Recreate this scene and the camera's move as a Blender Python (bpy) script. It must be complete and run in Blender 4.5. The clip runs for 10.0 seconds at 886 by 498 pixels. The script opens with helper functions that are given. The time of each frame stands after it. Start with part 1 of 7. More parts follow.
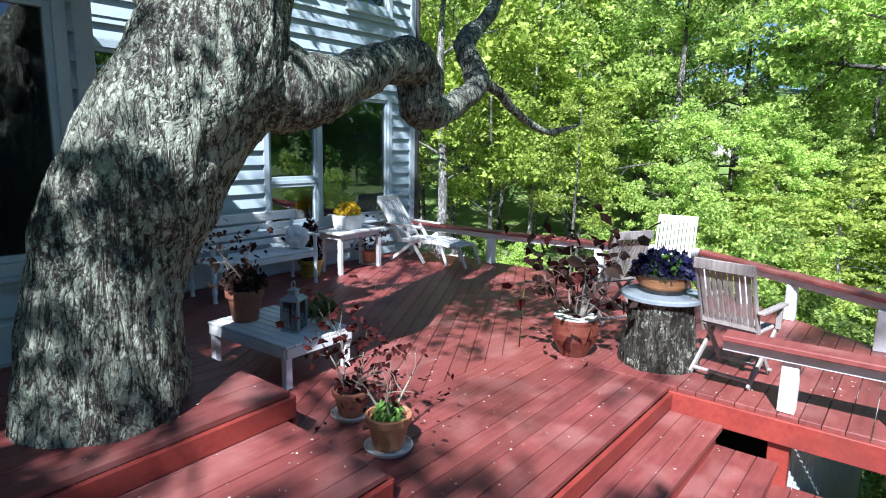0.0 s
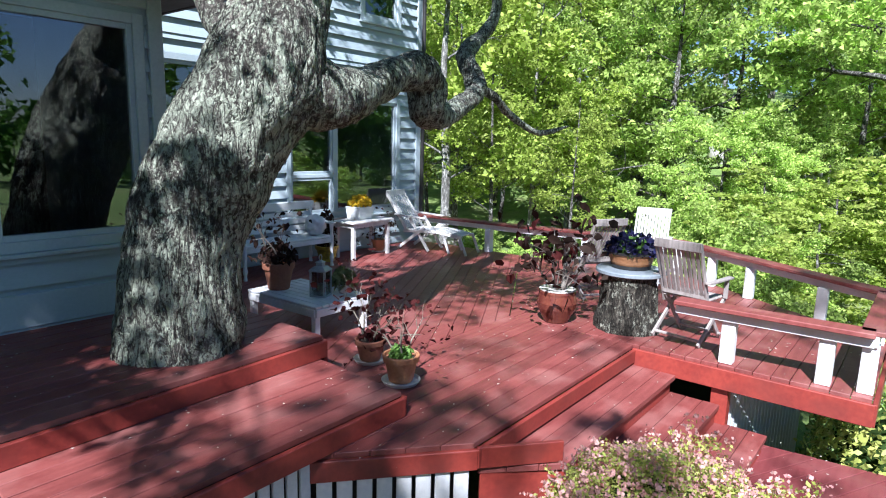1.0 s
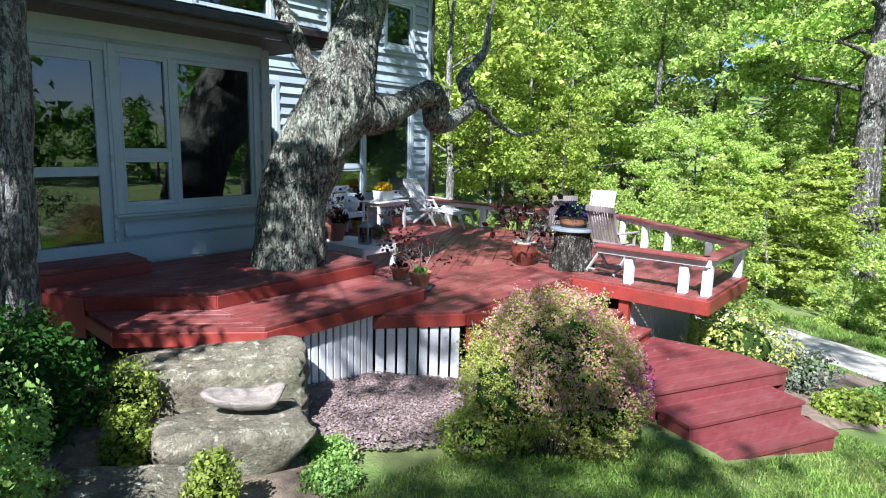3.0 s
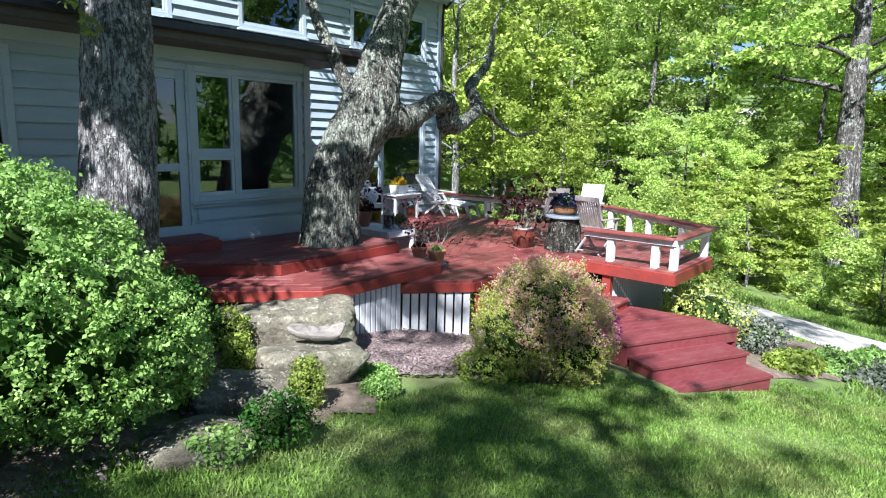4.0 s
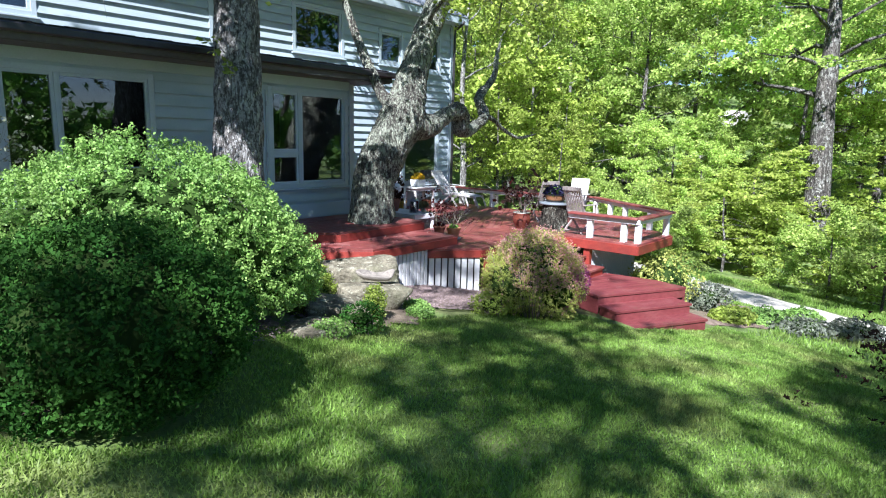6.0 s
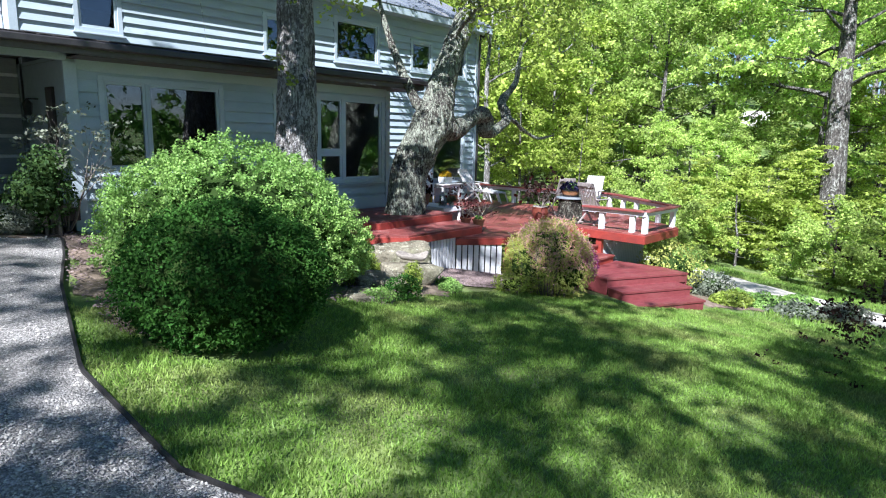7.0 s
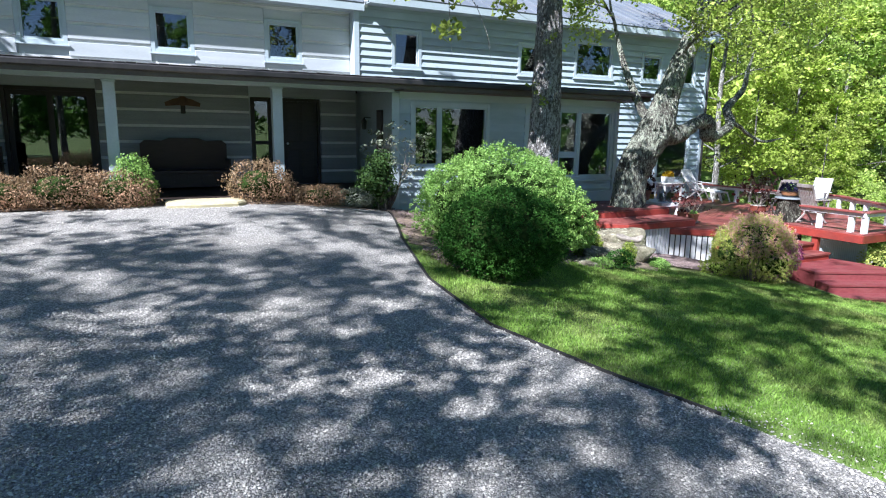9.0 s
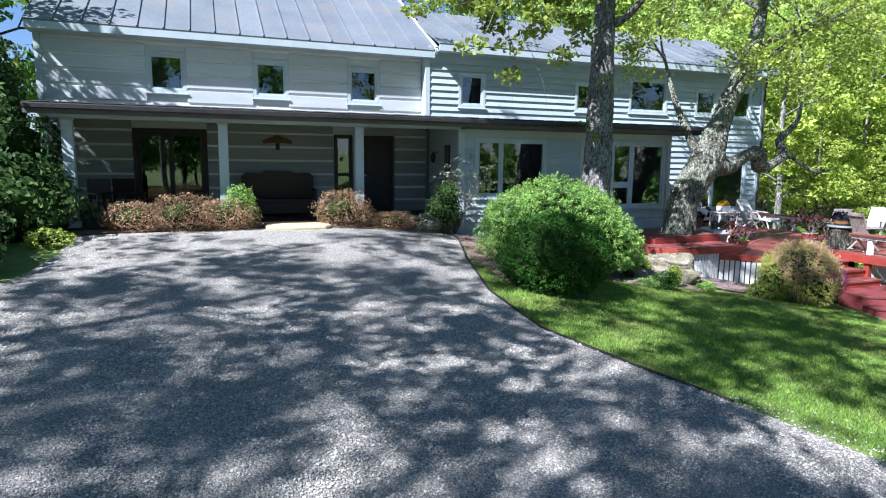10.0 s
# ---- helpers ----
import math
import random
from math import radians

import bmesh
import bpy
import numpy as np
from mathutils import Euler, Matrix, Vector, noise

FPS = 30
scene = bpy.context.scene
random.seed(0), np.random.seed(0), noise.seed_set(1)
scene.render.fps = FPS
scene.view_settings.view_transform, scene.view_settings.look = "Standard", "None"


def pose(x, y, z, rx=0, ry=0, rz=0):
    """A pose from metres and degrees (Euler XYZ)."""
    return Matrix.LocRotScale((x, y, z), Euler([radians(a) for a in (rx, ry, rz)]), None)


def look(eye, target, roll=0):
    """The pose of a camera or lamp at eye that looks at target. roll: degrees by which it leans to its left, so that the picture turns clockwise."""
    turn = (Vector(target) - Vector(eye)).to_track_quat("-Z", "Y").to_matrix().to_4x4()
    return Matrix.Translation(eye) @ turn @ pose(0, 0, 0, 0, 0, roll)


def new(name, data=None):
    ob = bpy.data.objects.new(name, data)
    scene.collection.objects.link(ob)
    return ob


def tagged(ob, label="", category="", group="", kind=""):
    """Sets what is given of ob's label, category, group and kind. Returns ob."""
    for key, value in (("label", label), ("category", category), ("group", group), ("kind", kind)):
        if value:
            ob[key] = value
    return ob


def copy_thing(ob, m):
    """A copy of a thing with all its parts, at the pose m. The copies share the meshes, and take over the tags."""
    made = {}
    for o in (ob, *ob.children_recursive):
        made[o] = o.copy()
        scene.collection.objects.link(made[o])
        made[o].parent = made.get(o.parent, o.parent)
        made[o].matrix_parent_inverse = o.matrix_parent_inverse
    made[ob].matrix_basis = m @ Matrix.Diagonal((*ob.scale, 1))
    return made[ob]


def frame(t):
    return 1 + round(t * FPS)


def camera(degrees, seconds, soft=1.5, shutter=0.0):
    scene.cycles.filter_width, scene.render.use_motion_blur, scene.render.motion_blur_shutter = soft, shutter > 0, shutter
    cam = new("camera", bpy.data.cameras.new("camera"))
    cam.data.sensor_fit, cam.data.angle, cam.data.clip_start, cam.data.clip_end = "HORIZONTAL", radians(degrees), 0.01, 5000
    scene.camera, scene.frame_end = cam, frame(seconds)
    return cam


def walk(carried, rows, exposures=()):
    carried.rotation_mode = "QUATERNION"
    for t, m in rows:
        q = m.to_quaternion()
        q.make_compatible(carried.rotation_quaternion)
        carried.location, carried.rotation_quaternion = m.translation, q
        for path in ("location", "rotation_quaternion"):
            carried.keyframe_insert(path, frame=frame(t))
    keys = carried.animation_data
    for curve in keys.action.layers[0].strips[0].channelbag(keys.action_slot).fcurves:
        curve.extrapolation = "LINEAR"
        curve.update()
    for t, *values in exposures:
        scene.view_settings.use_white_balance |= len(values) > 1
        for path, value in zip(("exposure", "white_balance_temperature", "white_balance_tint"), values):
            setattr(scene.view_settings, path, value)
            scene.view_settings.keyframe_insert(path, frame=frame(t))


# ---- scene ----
cam = camera(72.3, 10.0, soft=1.1)
PATH = [
    (0, (4.646, 1.982, 1.857), (6.187, 3.207, 1.505), 1.1),
    (0.5, (4.303, 1.719, 1.846), (5.842, 2.947, 1.496), 1.2),
    (1, (3.884, 1.369, 1.825), (5.421, 2.601, 1.478), 1.5),
    (1.5, (3.349, 0.927, 1.85), (4.881, 2.165, 1.498), 1.5),
    (2, (2.823, 0.438, 1.832), (4.352, 1.68, 1.483), 1.5),
    (2.5, (2.246, -0.054, 1.827), (3.773, 1.19, 1.479), 1.5),
    (4, (0.237, -1.442, 1.905), (1.756, -0.192, 1.543), 1.4),
    (4.5, (-0.322, -1.824, 1.91), (1.196, -0.572, 1.549), 1.4),
    (5, (-0.877, -2.203, 1.916), (0.638, -0.948, 1.555), 1.4),
    (6.5, (-2.54, -3.418, 1.957), (-1.039, -2.148, 1.594), 1.4),
    (7, (-3.135, -3.88, 1.957), (-1.674, -2.563, 1.595), 1.3),
    (7.5, (-3.715, -4.359, 1.979), (-2.379, -2.917, 1.614), 1.2),
    (8, (-4.287, -4.94, 2.011), (-3.109, -3.366, 1.641), 1.1),
    (8.5, (-4.785, -5.53, 2.051), (-3.758, -3.856, 1.677), 0.9),
    (9, (-5.227, -6.19, 2.122), (-4.335, -4.441, 1.743), 0.9),
    (9.5, (-5.565, -6.828, 2.146), (-4.778, -5.019, 1.817), 0.8),
    (10, (-5.833, -7.5, 2.179), (-5.122, -5.652, 1.894), 0.6),
]
walk(cam, [(t, look(eye, target, roll)) for t, eye, target, roll in PATH], [(0.0, 1.44, 5150, 15), (1.5, 1.42, 5280, 18), (4.0, 1.43, 5320, 18), (10.0, 1.50, 5320, 18)])

# ---- world, sun, exposure ----
world = bpy.data.worlds.new("world")
scene.world = world
world.use_nodes = True
_sky = world.node_tree.nodes.new("ShaderNodeTexSky")
_sky.sky_type, _sky.sun_disc = "NISHITA", False
_sky.dust_density, _sky.ozone_density = 0.2, 4.0
_sky.sun_elevation, _sky.sun_rotation = radians(46), radians(245)
_bg = world.node_tree.nodes["Background"]
world.node_tree.links.new(_sky.outputs[0], _bg.inputs["Color"])
_bg.inputs["Strength"].default_value = 0.046
sun = new("sun", bpy.data.lights.new("sun", "SUN"))
sun.data.energy, sun.data.angle, sun.data.color = 5.2, radians(0.55), (1.0, 0.94, 0.80)
sun.matrix_world = look((-8.7, -4.0, 10.0), (0, 0, 0))


# ---- materials ----
def surf(name, c1, c2, scale=6.0, fine=60.0, rough=0.6, bump=0.2, stretch=(1, 1, 1), vary=0.0, island=False,
         metal=0.0, spec=0.5, stain=None, stain_scale=1.2, stain_amount=0.5, trans=0.0, coords="Object", dist=0.01, tone=0.0):
    """A painted or natural surface: two colours mixed by coarse and fine noise, stains, per-piece variation and relief."""
    m = bpy.data.materials.new(name)
    m.use_nodes = True
    nt = m.node_tree
    N, L = nt.nodes, nt.links
    b = N["Principled BSDF"]
    tc = N.new("ShaderNodeTexCoord")
    mp = N.new("ShaderNodeMapping")
    mp.inputs["Scale"].default_value = stretch
    L.new(tc.outputs[coords], mp.inputs[0])
    n1, n2 = N.new("ShaderNodeTexNoise"), N.new("ShaderNodeTexNoise")
    n1.inputs["Scale"].default_value, n1.inputs["Detail"].default_value = scale, 4
    n2.inputs["Scale"].default_value, n2.inputs["Detail"].default_value = fine, 3
    L.new(mp.outputs[0], n1.inputs["Vector"])
    L.new(mp.outputs[0], n2.inputs["Vector"])
    add = N.new("ShaderNodeMath")
    add.operation = "MULTIPLY_ADD"
    add.inputs[1].default_value = 0.45
    L.new(n2.outputs[0], add.inputs[0])
    half = N.new("ShaderNodeMath")
    half.operation = "MULTIPLY"
    half.inputs[1].default_value = 0.55
    L.new(n1.outputs[0], half.inputs[0])
    L.new(half.outputs[0], add.inputs[2])
    ramp = N.new("ShaderNodeValToRGB")
    ramp.color_ramp.elements[0].position, ramp.color_ramp.elements[1].position = 0.36, 0.64
    ramp.color_ramp.elements[0].color, ramp.color_ramp.elements[1].color = (*c1, 1), (*c2, 1)
    L.new(add.outputs[0], ramp.inputs[0])
    col = ramp.outputs[0]
    if stain:
        n3 = N.new("ShaderNodeTexNoise")
        n3.inputs["Scale"].default_value, n3.inputs["Detail"].default_value = stain_scale, 5
        L.new(tc.outputs[coords], n3.inputs["Vector"])
        r3 = N.new("ShaderNodeValToRGB")
        r3.color_ramp.elements[0].position, r3.color_ramp.elements[1].position = 0.5, 0.66
        L.new(n3.outputs[0], r3.inputs[0])
        k = N.new("ShaderNodeMath")
        k.operation = "MULTIPLY"
        k.inputs[1].default_value = stain_amount
        L.new(r3.outputs[0], k.inputs[0])
        mx = N.new("ShaderNodeMix")
        mx.data_type = "RGBA"
        mx.inputs[7].default_value = (*stain, 1)
        L.new(k.outputs[0], mx.inputs[0])
        L.new(col, mx.inputs[6])
        col = mx.outputs[2]
    if vary:
        src = N.new("ShaderNodeNewGeometry").outputs["Random Per Island"] if island else N.new("ShaderNodeObjectInfo").outputs["Random"]
        mr = N.new("ShaderNodeMapRange")
        mr.inputs["To Min"].default_value, mr.inputs["To Max"].default_value = 1 - vary, 1 + vary
        L.new(src, mr.inputs[0])
        hs = N.new("ShaderNodeHueSaturation")
        L.new(mr.outputs[0], hs.inputs["Value"])
        L.new(col, hs.inputs["Color"])
        col = hs.outputs[0]
    if tone:
        mr = N.new("ShaderNodeMapRange")
        mr.inputs["To Min"].default_value, mr.inputs["To Max"].default_value = 1 - tone, 1 + 0.6 * tone
        L.new(N.new("ShaderNodeObjectInfo").outputs["Random"], mr.inputs[0])
        hs = N.new("ShaderNodeHueSaturation")
        L.new(mr.outputs[0], hs.inputs["Value"])
        L.new(col, hs.inputs["Color"])
        col = hs.outputs[0]
    L.new(col, b.inputs["Base Color"])
    b.inputs["Roughness"].default_value, b.inputs["Metallic"].default_value = rough, metal
    b.inputs["Specular IOR Level"].default_value = spec
    if bump:
        bp = N.new("ShaderNodeBump")
        bp.inputs["Strength"].default_value, bp.inputs["Distance"].default_value = bump, dist
        L.new(add.outputs[0], bp.inputs["Height"])
        L.new(bp.outputs[0], b.inputs["Normal"])
    if trans:
        tr = N.new("ShaderNodeBsdfTranslucent")
        L.new(col, tr.inputs["Color"])
        ms = N.new("ShaderNodeMixShader")
        ms.inputs[0].default_value = trans
        L.new(b.outputs[0], ms.inputs[1])
        L.new(tr.outputs[0], ms.inputs[2])
        L.new(ms.outputs[0], N["Material Output"].inputs["Surface"])
    return m


def leafy(name, dark, light, vary=0.45, trans=0.45, rough=0.5, spec=0.3, tone=0.0):
    return surf(name, dark, light, scale=0.8, fine=5, rough=rough, bump=0, vary=vary, island=True, trans=trans, spec=spec, tone=tone)


RED = surf("red_deck_paint", (0.14, 0.031, 0.027), (0.215, 0.058, 0.050), 3, 40, 0.5, 0.25, (1, 8, 8), vary=0.16,
           stain=(0.33, 0.15, 0.13), stain_scale=2.2, stain_amount=0.42)
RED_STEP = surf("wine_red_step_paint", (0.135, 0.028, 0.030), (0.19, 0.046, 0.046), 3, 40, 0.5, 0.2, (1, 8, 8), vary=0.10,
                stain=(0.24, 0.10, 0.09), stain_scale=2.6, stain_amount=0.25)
RED_TRIM = surf("red_trim_paint", (0.19, 0.026, 0.020), (0.28, 0.045, 0.030), 3, 30, 0.45, 0.2, vary=0.1,
                stain=(0.13, 0.03, 0.025), stain_scale=2.5, stain_amount=0.5)
WHITE = surf("white_paint", (0.66, 0.67, 0.68), (0.78, 0.78, 0.77), 4, 40, 0.5, 0.15, vary=0.06,
             stain=(0.36, 0.34, 0.30), stain_scale=3, stain_amount=0.3)
SIDING = surf("pale_grey_siding", (0.345, 0.415, 0.455), (0.425, 0.495, 0.53), 2, 40, 0.55, 0.12, (1, 4, 4), vary=0.11,
              stain=(0.36, 0.40, 0.42), stain_scale=1.5, stain_amount=0.3)
TRIM = surf("pale_grey_trim", (0.385, 0.455, 0.49), (0.465, 0.535, 0.57), 2, 40, 0.5, 0.1, vary=0.04)
# porch shade is put into this grey; the next one is the sunlit copy
LOG = surf("log_in_porch_shade", (0.21, 0.225, 0.23), (0.31, 0.325, 0.325), 2, 30, 0.6, 0.4, (0.5, 4, 4), vary=0.12)
LOG_PALE = surf("log_in_sun", (0.42, 0.455, 0.48), (0.54, 0.57, 0.59), 2, 30, 0.6, 0.4, (0.5, 4, 4), vary=0.06)
CHINK = surf("pale_chinking", (0.60, 0.61, 0.60), (0.72, 0.72, 0.70), 5, 40, 0.8, 0.2)
DARKMETAL = surf("dark_gutter_metal", (0.018, 0.017, 0.018), (0.04, 0.036, 0.035), 6, 40, 0.4, 0.1)
ROOF = surf("blue_grey_roof_metal", (0.16, 0.18, 0.21), (0.24, 0.26, 0.29), 0.7, 12, 0.38, 0.1, metal=0.25, vary=0.08,
            stain=(0.27, 0.25, 0.23), stain_scale=0.8, stain_amount=0.5)
SHINGLE = surf("weathered_porch_roof", (0.05, 0.045, 0.045), (0.11, 0.10, 0.10), 3, 30, 0.8, 0.5)
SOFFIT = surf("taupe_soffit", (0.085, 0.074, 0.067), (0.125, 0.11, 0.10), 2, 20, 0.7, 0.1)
# near-black: the darkness of the rooms is put into the wall colour
ROOM_SHADE = surf("room_shade", (0.025, 0.023, 0.021), (0.045, 0.04, 0.036), 1, 8, 0.8, 0.0)
DARKWOOD = surf("dark_stained_wood", (0.014, 0.009, 0.008), (0.032, 0.020, 0.016), 4, 40, 0.5, 0.2, (1, 6, 6), vary=0.15)
TEAK = surf("weathered_white_wood", (0.50, 0.49, 0.47), (0.70, 0.69, 0.67), 5, 50, 0.6, 0.3, (6, 6, 1), vary=0.1,
            stain=(0.30, 0.27, 0.24), stain_scale=6, stain_amount=0.4)
GREYWOOD = surf("silvered_wood", (0.21, 0.18, 0.165), (0.38, 0.335, 0.31), 5, 60, 0.65, 0.3, (8, 8, 1), vary=0.15)
TERRA = surf("terracotta", (0.40, 0.16, 0.07), (0.52, 0.23, 0.11), 6, 50, 0.75, 0.15, stain=(0.55, 0.42, 0.32), stain_scale=5, stain_amount=0.35)
# darker copy of TERRA: shade put into the colour of two pots
TERRA_SHADED = surf("shaded_terracotta", (0.22, 0.08, 0.045), (0.30, 0.12, 0.07), 6, 50, 0.75, 0.15)
SAUCER = surf("pale_saucer", (0.45, 0.42, 0.40), (0.58, 0.55, 0.53), 8, 60, 0.5, 0.1)
GLAZE = surf("oxblood_glaze", (0.09, 0.022, 0.016), (0.16, 0.05, 0.03), 4, 20, 0.15, 0.03)
GLAZE_RIM = surf("pale_glaze_rim", (0.42, 0.40, 0.36), (0.55, 0.52, 0.47), 6, 30, 0.25, 0.05)
YELLOWPOT = surf("mustard_glaze", (0.42, 0.30, 0.03), (0.55, 0.42, 0.06), 4, 20, 0.3, 0.05, stain=(0.12, 0.10, 0.02), stain_scale=14, stain_amount=0.8)
SOIL = surf("potting_soil", (0.02, 0.014, 0.01), (0.05, 0.035, 0.025), 20, 90, 0.95, 0.8)
COPPER = surf("brown_basket_bowl", (0.20, 0.085, 0.03), (0.34, 0.16, 0.07), 5, 40, 0.5, 0.3, (1, 1, 5))
IRON = surf("black_iron", (0.012, 0.012, 0.013), (0.03, 0.028, 0.027), 10, 60, 0.45, 0.2)
SLATE_TOP = surf("blue_grey_tabletop", (0.17, 0.20, 0.23), (0.27, 0.30, 0.32), 4, 40, 0.4, 0.1)
ZINC = surf("galvanised_zinc", (0.30, 0.32, 0.34), (0.42, 0.44, 0.46), 8, 50, 0.45, 0.1, metal=0.4)
CORRUG = surf("pale_corrugated_sheet", (0.66, 0.69, 0.71), (0.76, 0.78, 0.79), 3, 30, 0.45, 0.1)
SANDSTONE = surf("pale_step_stone", (0.36, 0.31, 0.17), (0.48, 0.43, 0.28), 3, 25, 0.9, 0.6, dist=0.02)
DRIFT = surf("grey_driftwood", (0.14, 0.12, 0.10), (0.32, 0.285, 0.24), 6, 50, 0.85, 0.9, (1, 6, 6))
CLOTH = surf("white_cloth", (0.62, 0.62, 0.64), (0.74, 0.74, 0.75), 6, 60, 0.9, 0.2)
# black of the lawn edging, and of sheets painting shade under the deck
EDGING_AND_SHADE = surf("black_edging_and_shade", (0.012, 0.011, 0.011), (0.03, 0.027, 0.025), 6, 40, 0.6, 0.2)
PETAL_Y = leafy("yellow_petals", (0.65, 0.42, 0.01), (0.80, 0.58, 0.03), 0.2, 0.3)
PETAL_B = leafy("violet_petals", (0.007, 0.007, 0.028), (0.028, 0.026, 0.09), 0.6, 0.2)
PETAL_P = leafy("pink_petals", (0.62, 0.29, 0.29), (0.82, 0.53, 0.46), 0.35, 0.4)
LEAF_COLEUS = leafy("dark_red_leaves", (0.035, 0.012, 0.012), (0.10, 0.022, 0.02), 0.5, 0.3, 0.8, 0.06)
LEAF_BLACK = leafy("brown_purple_leaves", (0.022, 0.016, 0.012), (0.06, 0.03, 0.025), 0.5, 0.2, 0.8, 0.06)
LEAF_POT = leafy("pale_begonia_leaves", (0.14, 0.16, 0.06), (0.32, 0.32, 0.16), 0.4, 0.3)
LEAF_BOX = leafy("boxwood_leaves", (0.185, 0.335, 0.07), (0.36, 0.53, 0.135), 0.42, 0.42)
LEAF_YEW = leafy("yew_leaves", (0.026, 0.085, 0.012), (0.062, 0.145, 0.022), 0.5, 0.25, 0.7, 0.12)
LEAF_EVER = leafy("dark_evergreen_leaves", (0.035, 0.075, 0.02), (0.085, 0.15, 0.04), 0.5, 0.3, 0.6, 0.2)
LEAF_AZ = leafy("azalea_leaves", (0.34, 0.41, 0.075), (0.60, 0.59, 0.17), 0.45, 0.45)
LEAF_FOREST = leafy("spring_leaves", (0.275, 0.41, 0.07), (0.56, 0.68, 0.18), 0.5, 0.5, tone=0.30)
LEAF_YOUNG = leafy("yellow_green_leaves", (0.25, 0.345, 0.04), (0.49, 0.57, 0.125), 0.45, 0.5, tone=0.25)
LEAF_DEEP = leafy("deep_green_leaves", (0.10, 0.22, 0.035), (0.22, 0.38, 0.07), 0.5, 0.45, tone=0.2)
LEAF_RUST = leafy("bronze_spirea_leaves", (0.20, 0.15, 0.075), (0.46, 0.29, 0.18), 0.6, 0.35)
# near-black: the shade inside a shrub, put into the colour of its core
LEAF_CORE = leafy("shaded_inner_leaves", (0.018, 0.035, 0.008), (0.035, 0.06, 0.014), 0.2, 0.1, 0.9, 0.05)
PETAL_M = leafy("magenta_petals", (0.30, 0.04, 0.16), (0.46, 0.12, 0.28), 0.4, 0.3)
LEAF_SILVER = leafy("silver_leaves", (0.13, 0.155, 0.10), (0.25, 0.27, 0.20), 0.4, 0.3)
GRASS = surf("grass_blades", (0.15, 0.265, 0.038), (0.30, 0.44, 0.09), 0.8, 5, 0.5, 0, vary=0.45, island=True, trans=0.45, spec=0.3, stain=(0.34, 0.33, 0.13), stain_scale=1.1, stain_amount=0.5)
STEM = surf("pale_woody_stem", (0.16, 0.13, 0.10), (0.30, 0.26, 0.20), 8, 60, 0.8, 0.3)
TWIG = surf("twig_bark", (0.10, 0.08, 0.065), (0.22, 0.19, 0.16), 8, 60, 0.9, 0.4)
CHIPS = surf("bark_mulch_chips", (0.12, 0.085, 0.08), (0.28, 0.21, 0.195), 6, 60, 0.9, 0.3, vary=0.5, island=True)
PEBBLE = surf("crushed_grey_stone", (0.29, 0.274, 0.243), (0.50, 0.475, 0.425), 8, 60, 0.9, 0.3, vary=0.55, island=True)
CONFETTI = surf("pale_fallen_petals", (0.55, 0.50, 0.42), (0.72, 0.66, 0.56), 8, 60, 0.9, 0.0, vary=0.3, island=True)
SHRUBROCK = surf("pale_outcrop", (0.36, 0.33, 0.30), (0.55, 0.52, 0.48), 0.6, 5, 0.9, 0.5, dist=0.1)
MULCH = surf("mulch_ground", (0.105, 0.075, 0.05), (0.26, 0.195, 0.145), 10, 70, 0.95, 0.9, dist=0.02, stain=(0.10, 0.11, 0.04), stain_scale=1, stain_amount=0.3)
TRACK = surf("pale_dirt_track", (0.42, 0.39, 0.33), (0.56, 0.52, 0.45), 2, 30, 0.95, 0.5, stain=(0.38, 0.35, 0.27), stain_scale=1.5, stain_amount=0.4)
LAWN = surf("lawn_ground", (0.08, 0.135, 0.025), (0.165, 0.235, 0.05), 2.5, 40, 0.95, 0.8, dist=0.03, stain=(0.24, 0.20, 0.10), stain_scale=0.7, stain_amount=0.35)


